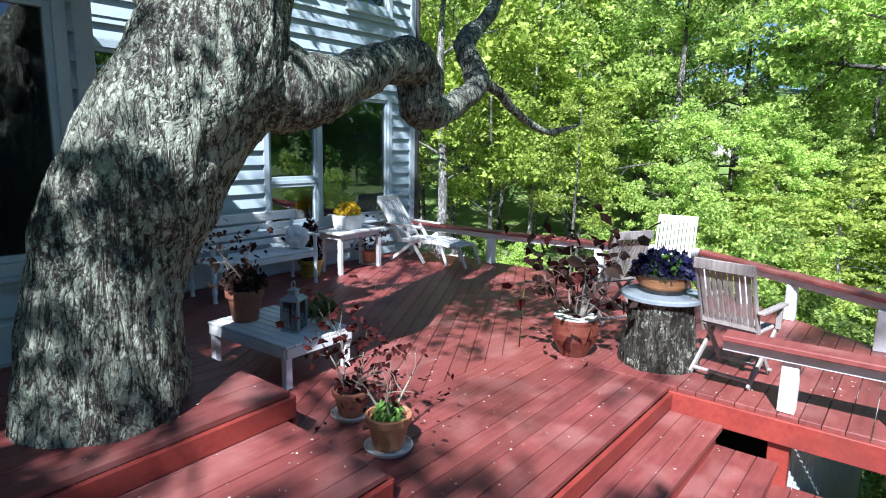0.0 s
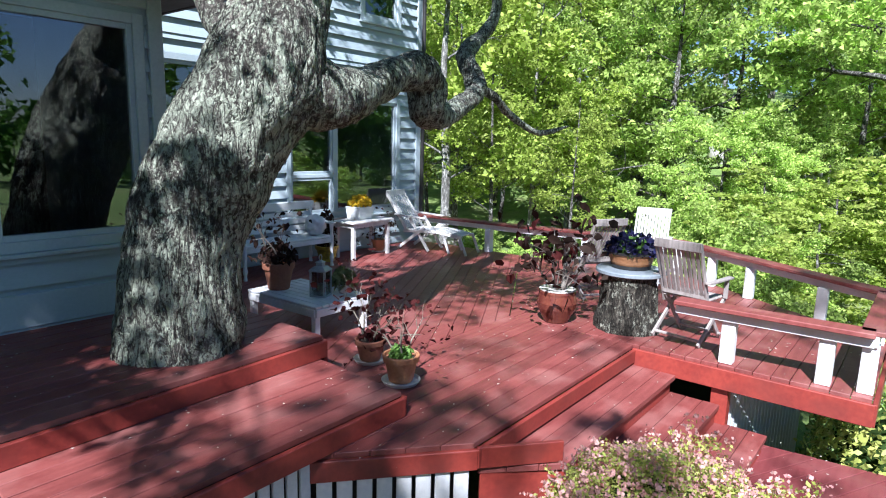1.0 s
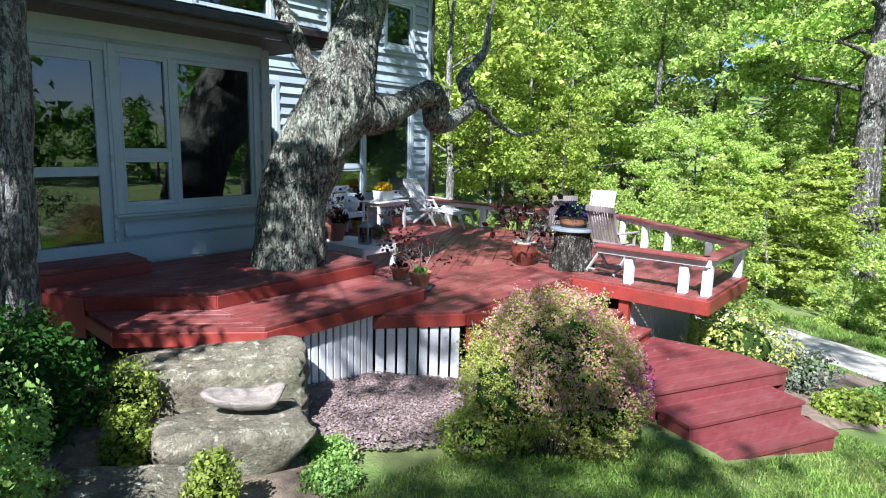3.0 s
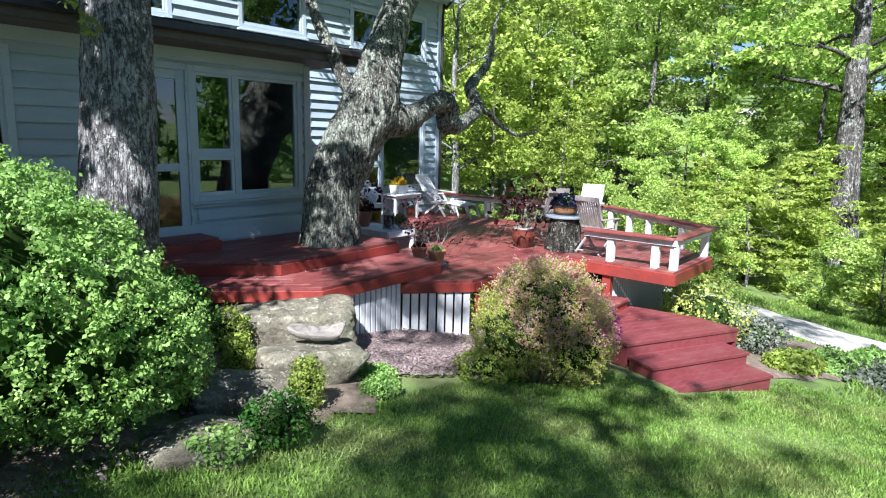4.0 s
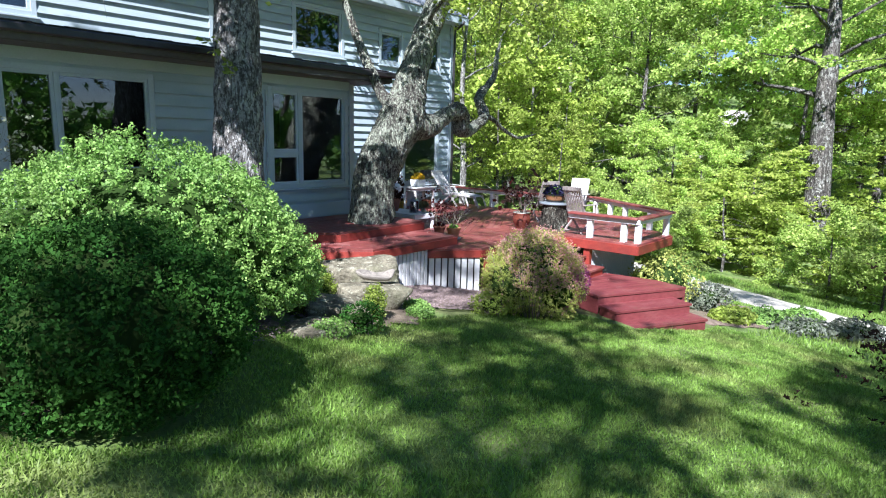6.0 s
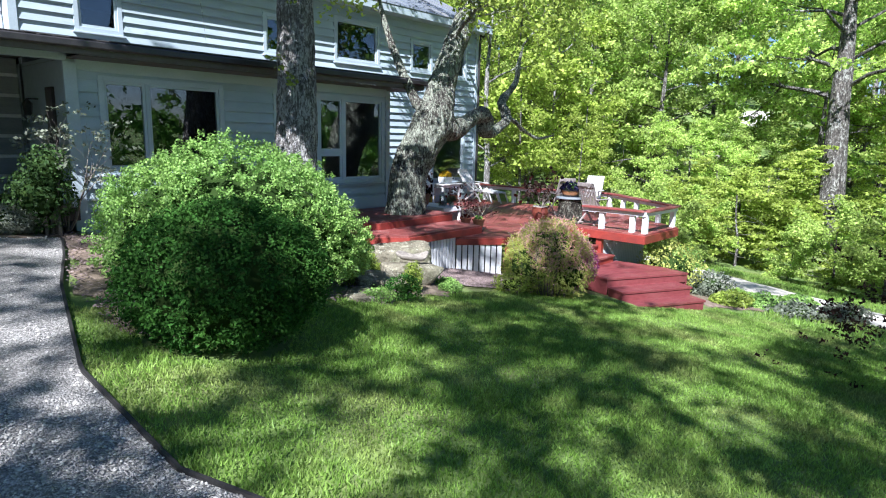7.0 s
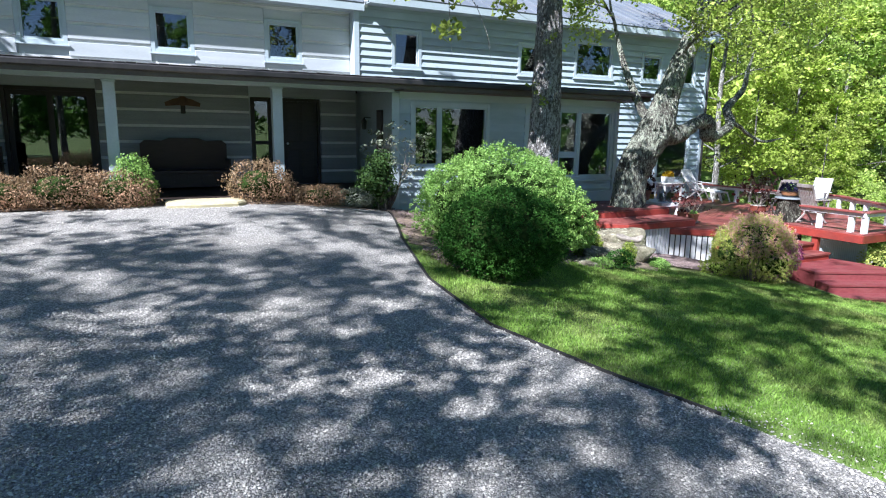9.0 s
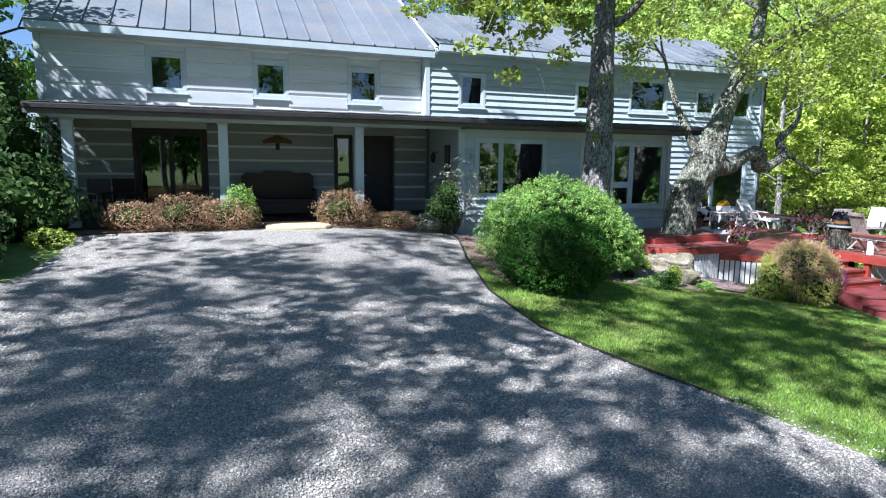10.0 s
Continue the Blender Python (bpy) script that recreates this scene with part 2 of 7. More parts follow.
def nodes_of(name):
    m = bpy.data.materials.new(name)
    m.use_nodes = True
    N, L = m.node_tree.nodes, m.node_tree.links
    N["Principled BSDF"].inputs["Specular IOR Level"].default_value = 0.2
    tc = N.new("ShaderNodeTexCoord")

    def noise_(scale, detail=4, rough=0.55, stretch=None, warp=0.0):
        n = N.new("ShaderNodeTexNoise")
        n.inputs["Scale"].default_value, n.inputs["Detail"].default_value, n.inputs["Roughness"].default_value = scale, detail, rough
        n.inputs["Distortion"].default_value = warp
        L.new(mapped(stretch), n.inputs["Vector"])
        return n.outputs[0]

    def mapped(stretch):
        if not stretch:
            return tc.outputs["Object"]
        mp = N.new("ShaderNodeMapping")
        mp.inputs["Scale"].default_value = stretch
        L.new(tc.outputs["Object"], mp.inputs[0])
        return mp.outputs[0]

    def cells(scale, feature="F1", stretch=None, warp=0.0, warp_scale=8.0):
        v = N.new("ShaderNodeTexVoronoi")
        v.feature = feature
        v.inputs["Scale"].default_value = scale
        src = mapped(stretch)
        if warp:
            n = N.new("ShaderNodeTexNoise")
            n.inputs["Scale"].default_value, n.inputs["Detail"].default_value = warp_scale, 3
            L.new(src, n.inputs["Vector"])
            a = N.new("ShaderNodeVectorMath")
            a.operation = "MULTIPLY_ADD"
            a.inputs[1].default_value = (warp, warp, warp)
            L.new(n.outputs["Color"], a.inputs[0])
            L.new(src, a.inputs[2])
            src = a.outputs[0]
        L.new(src, v.inputs["Vector"])
        return v

    def ramp(src, *stops):
        r = N.new("ShaderNodeValToRGB")
        e = r.color_ramp.elements
        while len(e) < len(stops):
            e.new(0.5)
        for el, (p, c) in zip(e, stops):
            el.position, el.color = p, ((c, c, c, 1) if isinstance(c, (int, float)) else (*c, 1))
        L.new(src, r.inputs[0])
        return r.outputs[0]

    def mix(fac, a, b, mode="MIX"):
        mx = N.new("ShaderNodeMix")
        mx.data_type, mx.blend_type = "RGBA", mode
        for k, q in ((0, fac), (6, a), (7, b)):
            if isinstance(q, (int, float)):
                mx.inputs[k].default_value = q
            elif isinstance(q, tuple):
                mx.inputs[k].default_value = (*q, 1)
            else:
                L.new(q, mx.inputs[k])
        return mx.outputs[2]

    def calc(op, a, b):
        n = N.new("ShaderNodeMath")
        n.operation = op
        for k, q in ((0, a), (1, b)):
            if isinstance(q, (int, float)):
                n.inputs[k].default_value = q
            else:
                L.new(q, n.inputs[k])
        return n.outputs[0]

    def finish(col, height, strength, dist, rough):
        b = N["Principled BSDF"]
        L.new(col, b.inputs["Base Color"])
        b.inputs["Roughness"].default_value = rough
        bp = N.new("ShaderNodeBump")
        bp.inputs["Strength"].default_value, bp.inputs["Distance"].default_value = strength, dist
        L.new(height, bp.inputs["Height"])
        L.new(bp.outputs[0], b.inputs["Normal"])
        return m
    return noise_, cells, ramp, mix, calc, finish


def bark(name, dark, light, lichen, rough=0.9, lichen_at=0.52, scale=9.0):
    """Bark in long upright ridges with dark wavy furrows, small flakes and patches of pale lichen."""
    noise_, cells, ramp, mix, calc, finish = nodes_of(name)
    long_ = calc("ABSOLUTE", calc("SUBTRACT", noise_(scale * 0.95, 4, 0.58, (1, 1, 0.17), 0.9), 0.5), 0.0)
    short = calc("ABSOLUTE", calc("SUBTRACT", noise_(scale * 1.9, 4, 0.6, (1, 1, 0.45), 0.5), 0.5), 0.0)
    plate = mix(1.0, ramp(long_, (0.0, 0.05), (0.035, 0.5), (0.11, 1.0)), ramp(short, (0.0, 0.35), (0.05, 1.0)), "MULTIPLY")
    grain = noise_(scale * 3.0, 9, 0.74, (1, 1, 0.4))
    rand = N_bw(cells(scale * 3.2, "F1", (1, 1, 0.6), 0.10, scale * 2))
    col = mix(plate, dark, light)
    col = mix(0.85, col, ramp(grain, (0.36, 0.26), (0.64, 1.5)), "MULTIPLY")
    col = mix(ramp(noise_(2.2, 5), (0.42, 0.0), (0.66, 0.55)), col, tuple(0.5 * c for c in light))
    big = noise_(1.3, 3)
    spot = noise_(12.0, 11, 0.76)
    fine = noise_(40.0, 7, 0.8)
    where = calc("ADD", calc("MULTIPLY", spot, 0.42), calc("ADD", calc("MULTIPLY", big, 0.32), calc("ADD", calc("MULTIPLY", fine, 0.16), calc("MULTIPLY", rand, 0.10))))
    amount = ramp(where, (lichen_at - 0.015, 0.0), (lichen_at + 0.03, 0.88))
    amount = mix(1.0, amount, ramp(plate, (0.1, 0.0), (0.55, 1.0)), "MULTIPLY")
    shade = mix(fine, tuple(0.5 * c for c in lichen), tuple(1.4 * c for c in lichen))
    col = mix(amount, col, shade)
    col = mix(0.6, col, ramp(rand, (0.0, 0.6), (1.0, 1.25)), "MULTIPLY")
    h = calc("ADD", calc("MULTIPLY", plate, 0.8), calc("ADD", calc("MULTIPLY", grain, 0.6), calc("ADD", calc("MULTIPLY", spot, 0.5), calc("MULTIPLY", rand, 0.25))))
    return finish(col, h, 1.0, 0.055, rough)


def rock_surface(name, dark, light, lichen):
    """Grey-green weathered stone with cracks, pits and lichen."""
    noise_, cells, ramp, mix, calc, finish = nodes_of(name)
    col = mix(ramp(noise_(3.2, 8, 0.65), (0.35, 0.0), (0.66, 1.0)), dark, light)
    col = mix(0.8, col, ramp(noise_(30, 6, 0.7), (0.32, 0.5), (0.68, 1.3)), "MULTIPLY")
    crack = cells(2.1, "DISTANCE_TO_EDGE", (1, 1, 1.6), 0.6, 5.0).outputs["Distance"]
    line = ramp(crack, (0.0, 0.80), (0.02, 1.0))
    col = mix(1.0, col, line, "MULTIPLY")
    col = mix(ramp(noise_(11, 9, 0.7), (0.565, 0.0), (0.61, 0.75)), col, lichen)
    col = mix(ramp(noise_(2.0, 5, 0.6), (0.55, 0.0), (0.70, 0.5)), col, (0.10, 0.12, 0.05))
    h = calc("ADD", calc("MULTIPLY", line, 0.5), calc("ADD", noise_(14, 10, 0.75), noise_(4, 6, 0.6)))
    return finish(col, h, 1.0, 0.05, 0.9)


def gravel_surface(name):
    """Crushed stone: pale and dark pieces a few centimetres across, with shade painted into the gaps."""
    noise_, cells, ramp, mix, calc, finish = nodes_of(name)
    v = cells(85, "F1", None, 0.03, 30)
    tone = N_bw(v)
    piece = ramp(tone, (0.1, 0.18), (0.5, 0.31), (0.9, 0.50))
    col = mix(1.0, piece, ramp(v.outputs["Distance"], (0.35, 1.0), (0.80, 0.55)), "MULTIPLY")
    col = mix(1.0, col, (1.30, 1.235, 1.14), "MULTIPLY")
    col = mix(ramp(noise_(0.6, 5), (0.50, 0.0), (0.68, 0.4)), col, (0.34, 0.31, 0.27))
    h = calc("SUBTRACT", noise_(18, 5, 0.7), v.outputs["Distance"])
    return finish(col, h, 1.0, 0.02, 0.95)


def N_bw(v):
    """The random grey of a cell."""
    t = v.id_data
    n = t.nodes.new("ShaderNodeSeparateColor")
    t.links.new(v.outputs["Color"], n.inputs[0])
    return n.outputs[0]


ROCK = rock_surface("lichened_boulder", (0.125, 0.11, 0.075), (0.35, 0.315, 0.225), (0.54, 0.53, 0.40))
GRAVEL = gravel_surface("gravel_bed")
BARK = bark("lichened_oak_bark", (0.024, 0.020, 0.017), (0.27, 0.24, 0.205), (0.58, 0.62, 0.48), lichen_at=0.468, scale=13)
BARK_B = bark("grey_maple_bark", (0.075, 0.068, 0.062), (0.42, 0.39, 0.36), (0.58, 0.57, 0.54), lichen_at=0.50, scale=11)
BARK_S = bark("dark_stump_bark", (0.018, 0.016, 0.013), (0.13, 0.115, 0.09), (0.44, 0.45, 0.36), lichen_at=0.53, scale=14)
BARK_FAR = bark("forest_bark", (0.05, 0.045, 0.04), (0.20, 0.18, 0.16), (0.40, 0.40, 0.36), scale=5)
BIRCH = bark("pale_birch_bark", (0.12, 0.11, 0.10), (0.38, 0.37, 0.34), (0.52, 0.51, 0.48), scale=4)

GLASS = bpy.data.materials.new("window_glass")
GLASS.use_nodes = True
_g = GLASS.node_tree.nodes["Principled BSDF"]
_g.inputs["Base Color"].default_value = (0.55, 0.60, 0.62, 1)
_g.inputs["Roughness"].default_value = 0.0
_g.inputs["Transmission Weight"].default_value = 1.0
_g.inputs["IOR"].default_value = 1.9


# ---- building tools ----
def empty(name, x=0, y=0, z=0, rz=0, label="", category="", group="", kind=""):
    ob = new(name)
    ob.matrix_basis = pose(x, y, z, 0, 0, rz)
    return tagged(ob, label, category, group, kind)


def part(name, bm, material, parent=None, label="", smooth=False):
    """Links a bmesh as one mesh object under a thing or a part."""
    bmesh.ops.recalc_face_normals(bm, faces=bm.faces)
    me = bpy.data.meshes.new(name)
    bm.to_mesh(me)
    bm.free()
    me.materials.append(material)
    if smooth:
        me.shade_smooth()
    ob = new(name, me)
    ob.parent = parent
    return tagged(ob, label)


def raw(name, verts, faces, material, parent=None, label="", smooth=False):
    """A mesh from computed arrays: faces is an (n, 3) or (n, 4) array."""
    me = bpy.data.meshes.new(name)
    v, f = np.asarray(verts, np.float32), np.asarray(faces, np.int32)
    me.vertices.add(len(v))
    me.vertices.foreach_set("co", v.ravel())
    me.loops.add(f.size)
    me.loops.foreach_set("vertex_index", f.ravel())
    me.polygons.add(len(f))
    me.polygons.foreach_set("loop_start", np.arange(0, f.size, f.shape[1], dtype=np.int32))
    me.update(calc_edges=True)
    me.validate()
    me.materials.append(material)
    if smooth:
        me.shade_smooth()
    ob = new(name, me)
    ob.parent = parent
    return tagged(ob, label)


def box(bm, x0, x1, y0, y1, z0, z1, bevel=0.0, m=None):
    vs = [bm.verts.new((x, y, z)) for z in (z0, z1) for y in (y0, y1) for x in (x0, x1)]
    for q in ((0, 2, 3, 1), (4, 5, 7, 6), (0, 1, 5, 4), (2, 6, 7, 3), (0, 4, 6, 2), (1, 3, 7, 5)):
        bm.faces.new([vs[i] for i in q])
    if bevel:
        es = list({e for v in vs for e in v.link_edges})
        r = bmesh.ops.bevel(bm, geom=es, offset=bevel, segments=1, affect="EDGES")
        vs = list({v for f in r["faces"] for v in f.verts})
    if m is not None:
        bmesh.ops.transform(bm, matrix=m, verts=vs)
    return bm


def boxed(*a, bevel=0.0, m=None):
    return box(bmesh.new(), *a, bevel=bevel, m=m)


def bar(bm, p, q, w, h, bevel=0.004):
    """A rectangular bar from p to q, w wide and h high."""
    p, q = Vector(p), Vector(q)
    d = q - p
    up = Vector((0, 0, 1)) if abs(d.normalized().z) < 0.95 else Vector((0, 1, 0))
    side = d.cross(up).normalized()
    top = side.cross(d).normalized()
    m = Matrix((side, d.normalized(), top)).transposed().to_4x4()
    m.translation = p
    return box(bm, -w / 2, w / 2, 0, d.length, -h / 2, h / 2, bevel, m)


def barred(p, q, w, h, bevel=0.004):
    return bar(bmesh.new(), p, q, w, h, bevel)


def prism(bm, pts, z0, z1, bevel=0.0):
    lo = [bm.verts.new((x, y, z0)) for x, y in pts]
    hi = [bm.verts.new((x, y, z1)) for x, y in pts]
    n = len(pts)
    bm.faces.new(lo[::-1])
    top = bm.faces.new(hi)
    for i in range(n):
        bm.faces.new((lo[i], lo[(i + 1) % n], hi[(i + 1) % n], hi[i]))
    if bevel:
        bmesh.ops.bevel(bm, geom=list(top.edges), offset=bevel, segments=1, affect="EDGES")
    return bm


def lathe(profile, seg=32, bm=None):
    """A turned shape from (radius, height) pairs."""
    bm = bm or bmesh.new()
    rings = []
    for r, z in profile:
        rings.append([bm.verts.new((r * math.cos(2 * math.pi * i / seg), r * math.sin(2 * math.pi * i / seg), z)) for i in range(seg)])
    for a, b in zip(rings, rings[1:]):
        for i in range(seg):
            bm.faces.new((a[i], a[(i + 1) % seg], b[(i + 1) % seg], b[i]))
    bm.faces.new(rings[0][::-1])
    bm.faces.new(rings[-1])
    return bm


def smooth_path(pts, radii, n):
    """A Catmull-Rom path through a few points, with its radii."""
    P, R = np.array(pts, float), np.array(radii, float)
    P = np.vstack([2 * P[0] - P[1], P, 2 * P[-1] - P[-2]])
    R = np.concatenate([[R[0]], R, [R[-1]]])
    out, rad = [], []
    for i in range(1, len(P) - 2):
        for u in np.linspace(0, 1, n, endpoint=False):
            a, b, c, d = P[i - 1:i + 3]
            out.append(0.5 * (2 * b + (c - a) * u + (2 * a - 5 * b + 4 * c - d) * u * u + (3 * b - a - 3 * c + d) * u ** 3))
            rad.append(R[i] * (1 - u) + R[i + 1] * u)
    out.append(P[-2])
    rad.append(R[-2])
    return np.array(out), np.array(rad)


def tube_arrays(pts, radii, seg=10, rough=0.0, freq=3.0, n=6, furrow=0.0):
    """Vertices and quads of a bent, tapered limb with an uneven skin."""
    P, R = smooth_path(pts, radii, n)
    T = np.gradient(P, axis=0)
    T /= np.linalg.norm(T, axis=1)[:, None] + 1e-9
    u = np.cross(T[0], (0.3, 1, 0.1))
    verts = []
    for i in range(len(P)):
        u = u - T[i] * (u @ T[i])
        u /= np.linalg.norm(u) + 1e-9
        w = np.cross(T[i], u)
        for k in range(seg):
            a = 2 * math.pi * k / seg
            d = u * math.cos(a) + w * math.sin(a)
            r = R[i]
            if rough:
                q = P[i] + d * r
                r *= 1 + rough * noise.noise(Vector(q * freq)) + 0.5 * rough * noise.noise(Vector(q * freq * 2.7))
                if furrow:
                    f = noise.noise(Vector((q[0] * 13, q[1] * 13, q[2] * 2.2)))
                    g = noise.noise(Vector((q[0] * 30, q[1] * 30, q[2] * 7)))
                    r -= furrow * (abs(f) < 0.12) * (1 - abs(f) / 0.12) - furrow * 0.35 * g
            verts.append(P[i] + d * r)
    faces = []
    for i in range(len(P) - 1):
        for k in range(seg):
            a, b = i * seg + k, i * seg + (k + 1) % seg
            faces.append((a, b, b + seg, a + seg))
    verts = np.array(verts)
    for ring, flip in ((0, True), (len(P) - 1, False)):
        c = len(verts)
        verts = np.vstack([verts, P[ring]])
        for k in range(seg):
            a, b = ring * seg + k, ring * seg + (k + 1) % seg
            faces.append((b, a, c, c) if flip else (a, b, c, c))
    return verts, faces


def tubes(name, limbs, material, parent=None, label="", **kw):
    V, F, o = [], [], 0
    for pts, radii in limbs:
        v, f = tube_arrays(pts, radii, **kw)
        V.append(v)
        F += [tuple(i + o for i in q) for q in f]
        o += len(v)
    me = bpy.data.meshes.new(name)
    me.from_pydata(np.vstack(V).tolist(), [], [tuple(dict.fromkeys(q)) for q in F])
    me.materials.append(material)
    me.shade_smooth()
    ob = new(name, me)
    ob.parent = parent
    return tagged(ob, label)


RNG = np.random.default_rng(7)


def leaf_arrays(centres, size, spread=0.35, up=0.0, ratio=0.55, rng=None, outward=None, simple=False, ovate=False):
    """One folded leaf at each centre, turned at random; up tips them level, outward faces them that way, ovate rounds them and lets the tips hang."""
    rng = rng or RNG
    c = np.asarray(centres)
    n = len(c)
    a = rng.normal(size=(n, 3))
    a[:, 2] *= 1 - up
    a /= np.linalg.norm(a, axis=1)[:, None] + 1e-9
    if outward is not None:
        face = rng.normal(size=(n, 3)) * 0.55 + outward
        face /= np.linalg.norm(face, axis=1)[:, None] + 1e-9
        a = np.cross(face, a)
        a /= np.linalg.norm(a, axis=1)[:, None] + 1e-9
        b = np.cross(face, a)
    else:
        b = rng.normal(size=(n, 3))
    b[:, 2] *= 1 - up * (outward is None)
    b -= a * (a * b).sum(1)[:, None]
    b /= np.linalg.norm(b, axis=1)[:, None] + 1e-9
    s = (size * rng.uniform(1 - spread, 1 + spread, n))[:, None]
    if simple:
        v = np.stack([c - a * s * 0.5, c + b * s * ratio - a * s * 0.1, c + a * s * 0.55], 1)
        return v.reshape(-1, 3), np.arange(3 * n).reshape(n, 3)
    nrm = np.cross(a, b)
    if ovate:
        w = b * s * ratio
        fold = nrm * s * 0.10
        tip = c + a * s * 0.55 - (0, 0, 1) * s * 0.25
        v = np.stack([c - a * s * 0.5, c - a * s * 0.15 + w * 0.46 + fold, c + a * s * 0.25 + w * 0.34 + fold, tip, c + a * s * 0.25 - w * 0.34 + fold, c - a * s * 0.15 - w * 0.46 + fold], 1)
        f = np.array([(0, 1, 2, 3), (0, 3, 4, 5)])[None] + 6 * np.arange(n)[:, None, None]
        return v.reshape(-1, 3), f.reshape(-1, 4)
    v = np.stack([c - a * s * 0.5, c + b * s * ratio * 0.5 + nrm * s * 0.08, c + a * s * 0.5, c - b * s * ratio * 0.5 + nrm * s * 0.08], 1)
    f = np.arange(4 * n).reshape(n, 4)
    return v.reshape(-1, 3), f


def gz(x, y):
    """The height of the ground."""
    x, y = np.asarray(x, float), np.asarray(y, float)
    yc = np.clip(y, -8, 5.0)
    xc = np.clip(x, -9 + 5.5 * np.clip((y - 1) / 3, 0, 1), 25)
    z = -0.082 - 0.087 * xc + 0.043 * yc - 0.042 * np.sqrt((xc + 1) ** 2 + 4) + 0.079 * yc / (1 + np.exp((xc - 2) / 1.5))
    d = 0.82 * x + 0.57 * y
    z = z + 0.36 * np.log1p(np.exp((d - 38) / 4)) * 4 * np.clip((200 - np.hypot(x, y)) / 150, 0.15, 1)
    back = np.log1p(np.exp((np.hypot(x + 5, y) - 60) / 10)) * 10 * 0.02
    return z + np.where(d < 20, back, 0)


# ---- ground ----
def axis_lines(lo, hi, step, far):
    mid = list(np.arange(lo, hi + 1e-6, step))
    out, s = [], step
    v = hi
    while v < far:
        s *= 1.22
        v += s
        out.append(v)
    low, s, v = [], step, lo
    while v > -far:
        s *= 1.22
        v -= s
        low.append(v)
    return np.array(low[::-1] + mid + out)


def sheet(xs, ys, lift=0.0, wave=0.02):
    X, Y = np.meshgrid(xs, ys)
    Z = gz(X, Y) + lift
    Z = Z + wave * np.sin(X * 1.7 + np.sin(Y * 1.3)) * np.cos(Y * 1.9 + 0.6 * X)
    n, m = len(xs), len(ys)
    i = np.arange(n * m).reshape(m, n)
    f = np.stack([i[:-1, :-1], i[:-1, 1:], i[1:, 1:], i[1:, :-1]], -1).reshape(-1, 4)
    return np.stack([X, Y, Z], -1).reshape(-1, 3), f


v, f = sheet(axis_lines(-14, 20, 0.4, 700), axis_lines(-12, 12, 0.4, 700))
tagged(raw("ground", v, f, LAWN, smooth=True), "uneven green lawn sloping away from the house", "lawn", kind="structure")


def edge_x(y):
    """The line at which the gravel meets the lawn."""
    return np.interp(y, [-14, -4, -2.7, -1.8, -0.5, 1.1, 3.25, 4.4, 5.5], [2.2, -0.05, -0.62, -1.12, -1.7, -1.72, -1.22, -0.85, -0.55])


def left_x(y):
    return np.interp(y, [-14, 0.0, 2.0, 4.0, 5.6], [-22, -11, -8.3, -8.2, -8.3])


ys = np.linspace(-14, 5.6, 80)
rows_v, rows_f = [], []
cols = 40
for j, y in enumerate(ys):
    for i in range(cols + 1):
        u = i / cols
        x = left_x(y) * (1 - u) + edge_x(y) * u
        yy = y + (0.45 * math.sin(u * 3.1) if j == len(ys) - 1 else 0)
        rows_v.append((x, yy, float(gz(x, yy)) + 0.035 + 0.012 * noise.noise(Vector((x * 1.3, yy * 1.3, 0)))))
for j in range(len(ys) - 1):
    for i in range(cols):
        a = j * (cols + 1) + i
        rows_f.append((a, a + 1, a + cols + 2, a + cols + 1))
tagged(raw("gravel_drive", rows_v, rows_f, GRAVEL, smooth=True), "grey crushed-stone forecourt in front of the house", "driveway", kind="structure")

bm = bmesh.new()
prev = None
for y in np.linspace(-2.75, 5.55, 60):
    x = float(edge_x(y))
    z = float(gz(x, y))
    ring = [bm.verts.new((x - 0.012, y, z - 0.1)), bm.verts.new((x - 0.012, y, z + 0.06)), bm.verts.new((x + 0.016, y, z + 0.06)), bm.verts.new((x + 0.016, y, z - 0.1))]
    if prev:
        for i in range(4):
            bm.faces.new((prev[i], prev[(i + 1) % 4], ring[(i + 1) % 4], ring[i]))
    prev = ring
edging = part("lawn_edging", bm, EDGING_AND_SHADE)
tagged(edging, "thin black edging strip between gravel and lawn", "edging", kind="structure")


def patch(name, pts, material, lift, label, category, step=0.2):
    """A sheet over the ground inside a convex outline."""
    P = np.array(pts)
    c = P.mean(0)
    rings = 8
    V, F = [(c[0], c[1], float(gz(*c)) + lift)], []
    dense = []
    for a, b in zip(P, np.roll(P, -1, 0)):
        for u in np.linspace(0, 1, 8, endpoint=False):
            dense.append(a * (1 - u) + b * u)
    n = len(dense)
    for r in range(1, rings + 1):
        for k, q in enumerate(dense):
            w = 1 + (0.05 * math.sin(k * 1.7) + 0.04 * math.sin(k * 0.63)) * (r == rings)
            x, y = c + (q - c) * r / rings * w
            V.append((x, y, float(gz(x, y)) + lift + 0.02 * noise.noise(Vector((x * 3, y * 3, 0))) - (0.03 if r == rings else 0)))
    for k in range(n):
        F.append((0, 1 + k, 1 + (k + 1) % n, 1 + (k + 1) % n))
    for r in range(rings - 1):
        for k in range(n):
            a, b = 1 + r * n + k, 1 + r * n + (k + 1) % n
            F.append((a, a + n, b + n, b))
    me = bpy.data.meshes.new(name)
    me.from_pydata(V, [], [tuple(dict.fromkeys(q)) for q in F])
    me.materials.append(material)
    me.shade_smooth()
    return tagged(new(name, me), label, category, kind="structure")


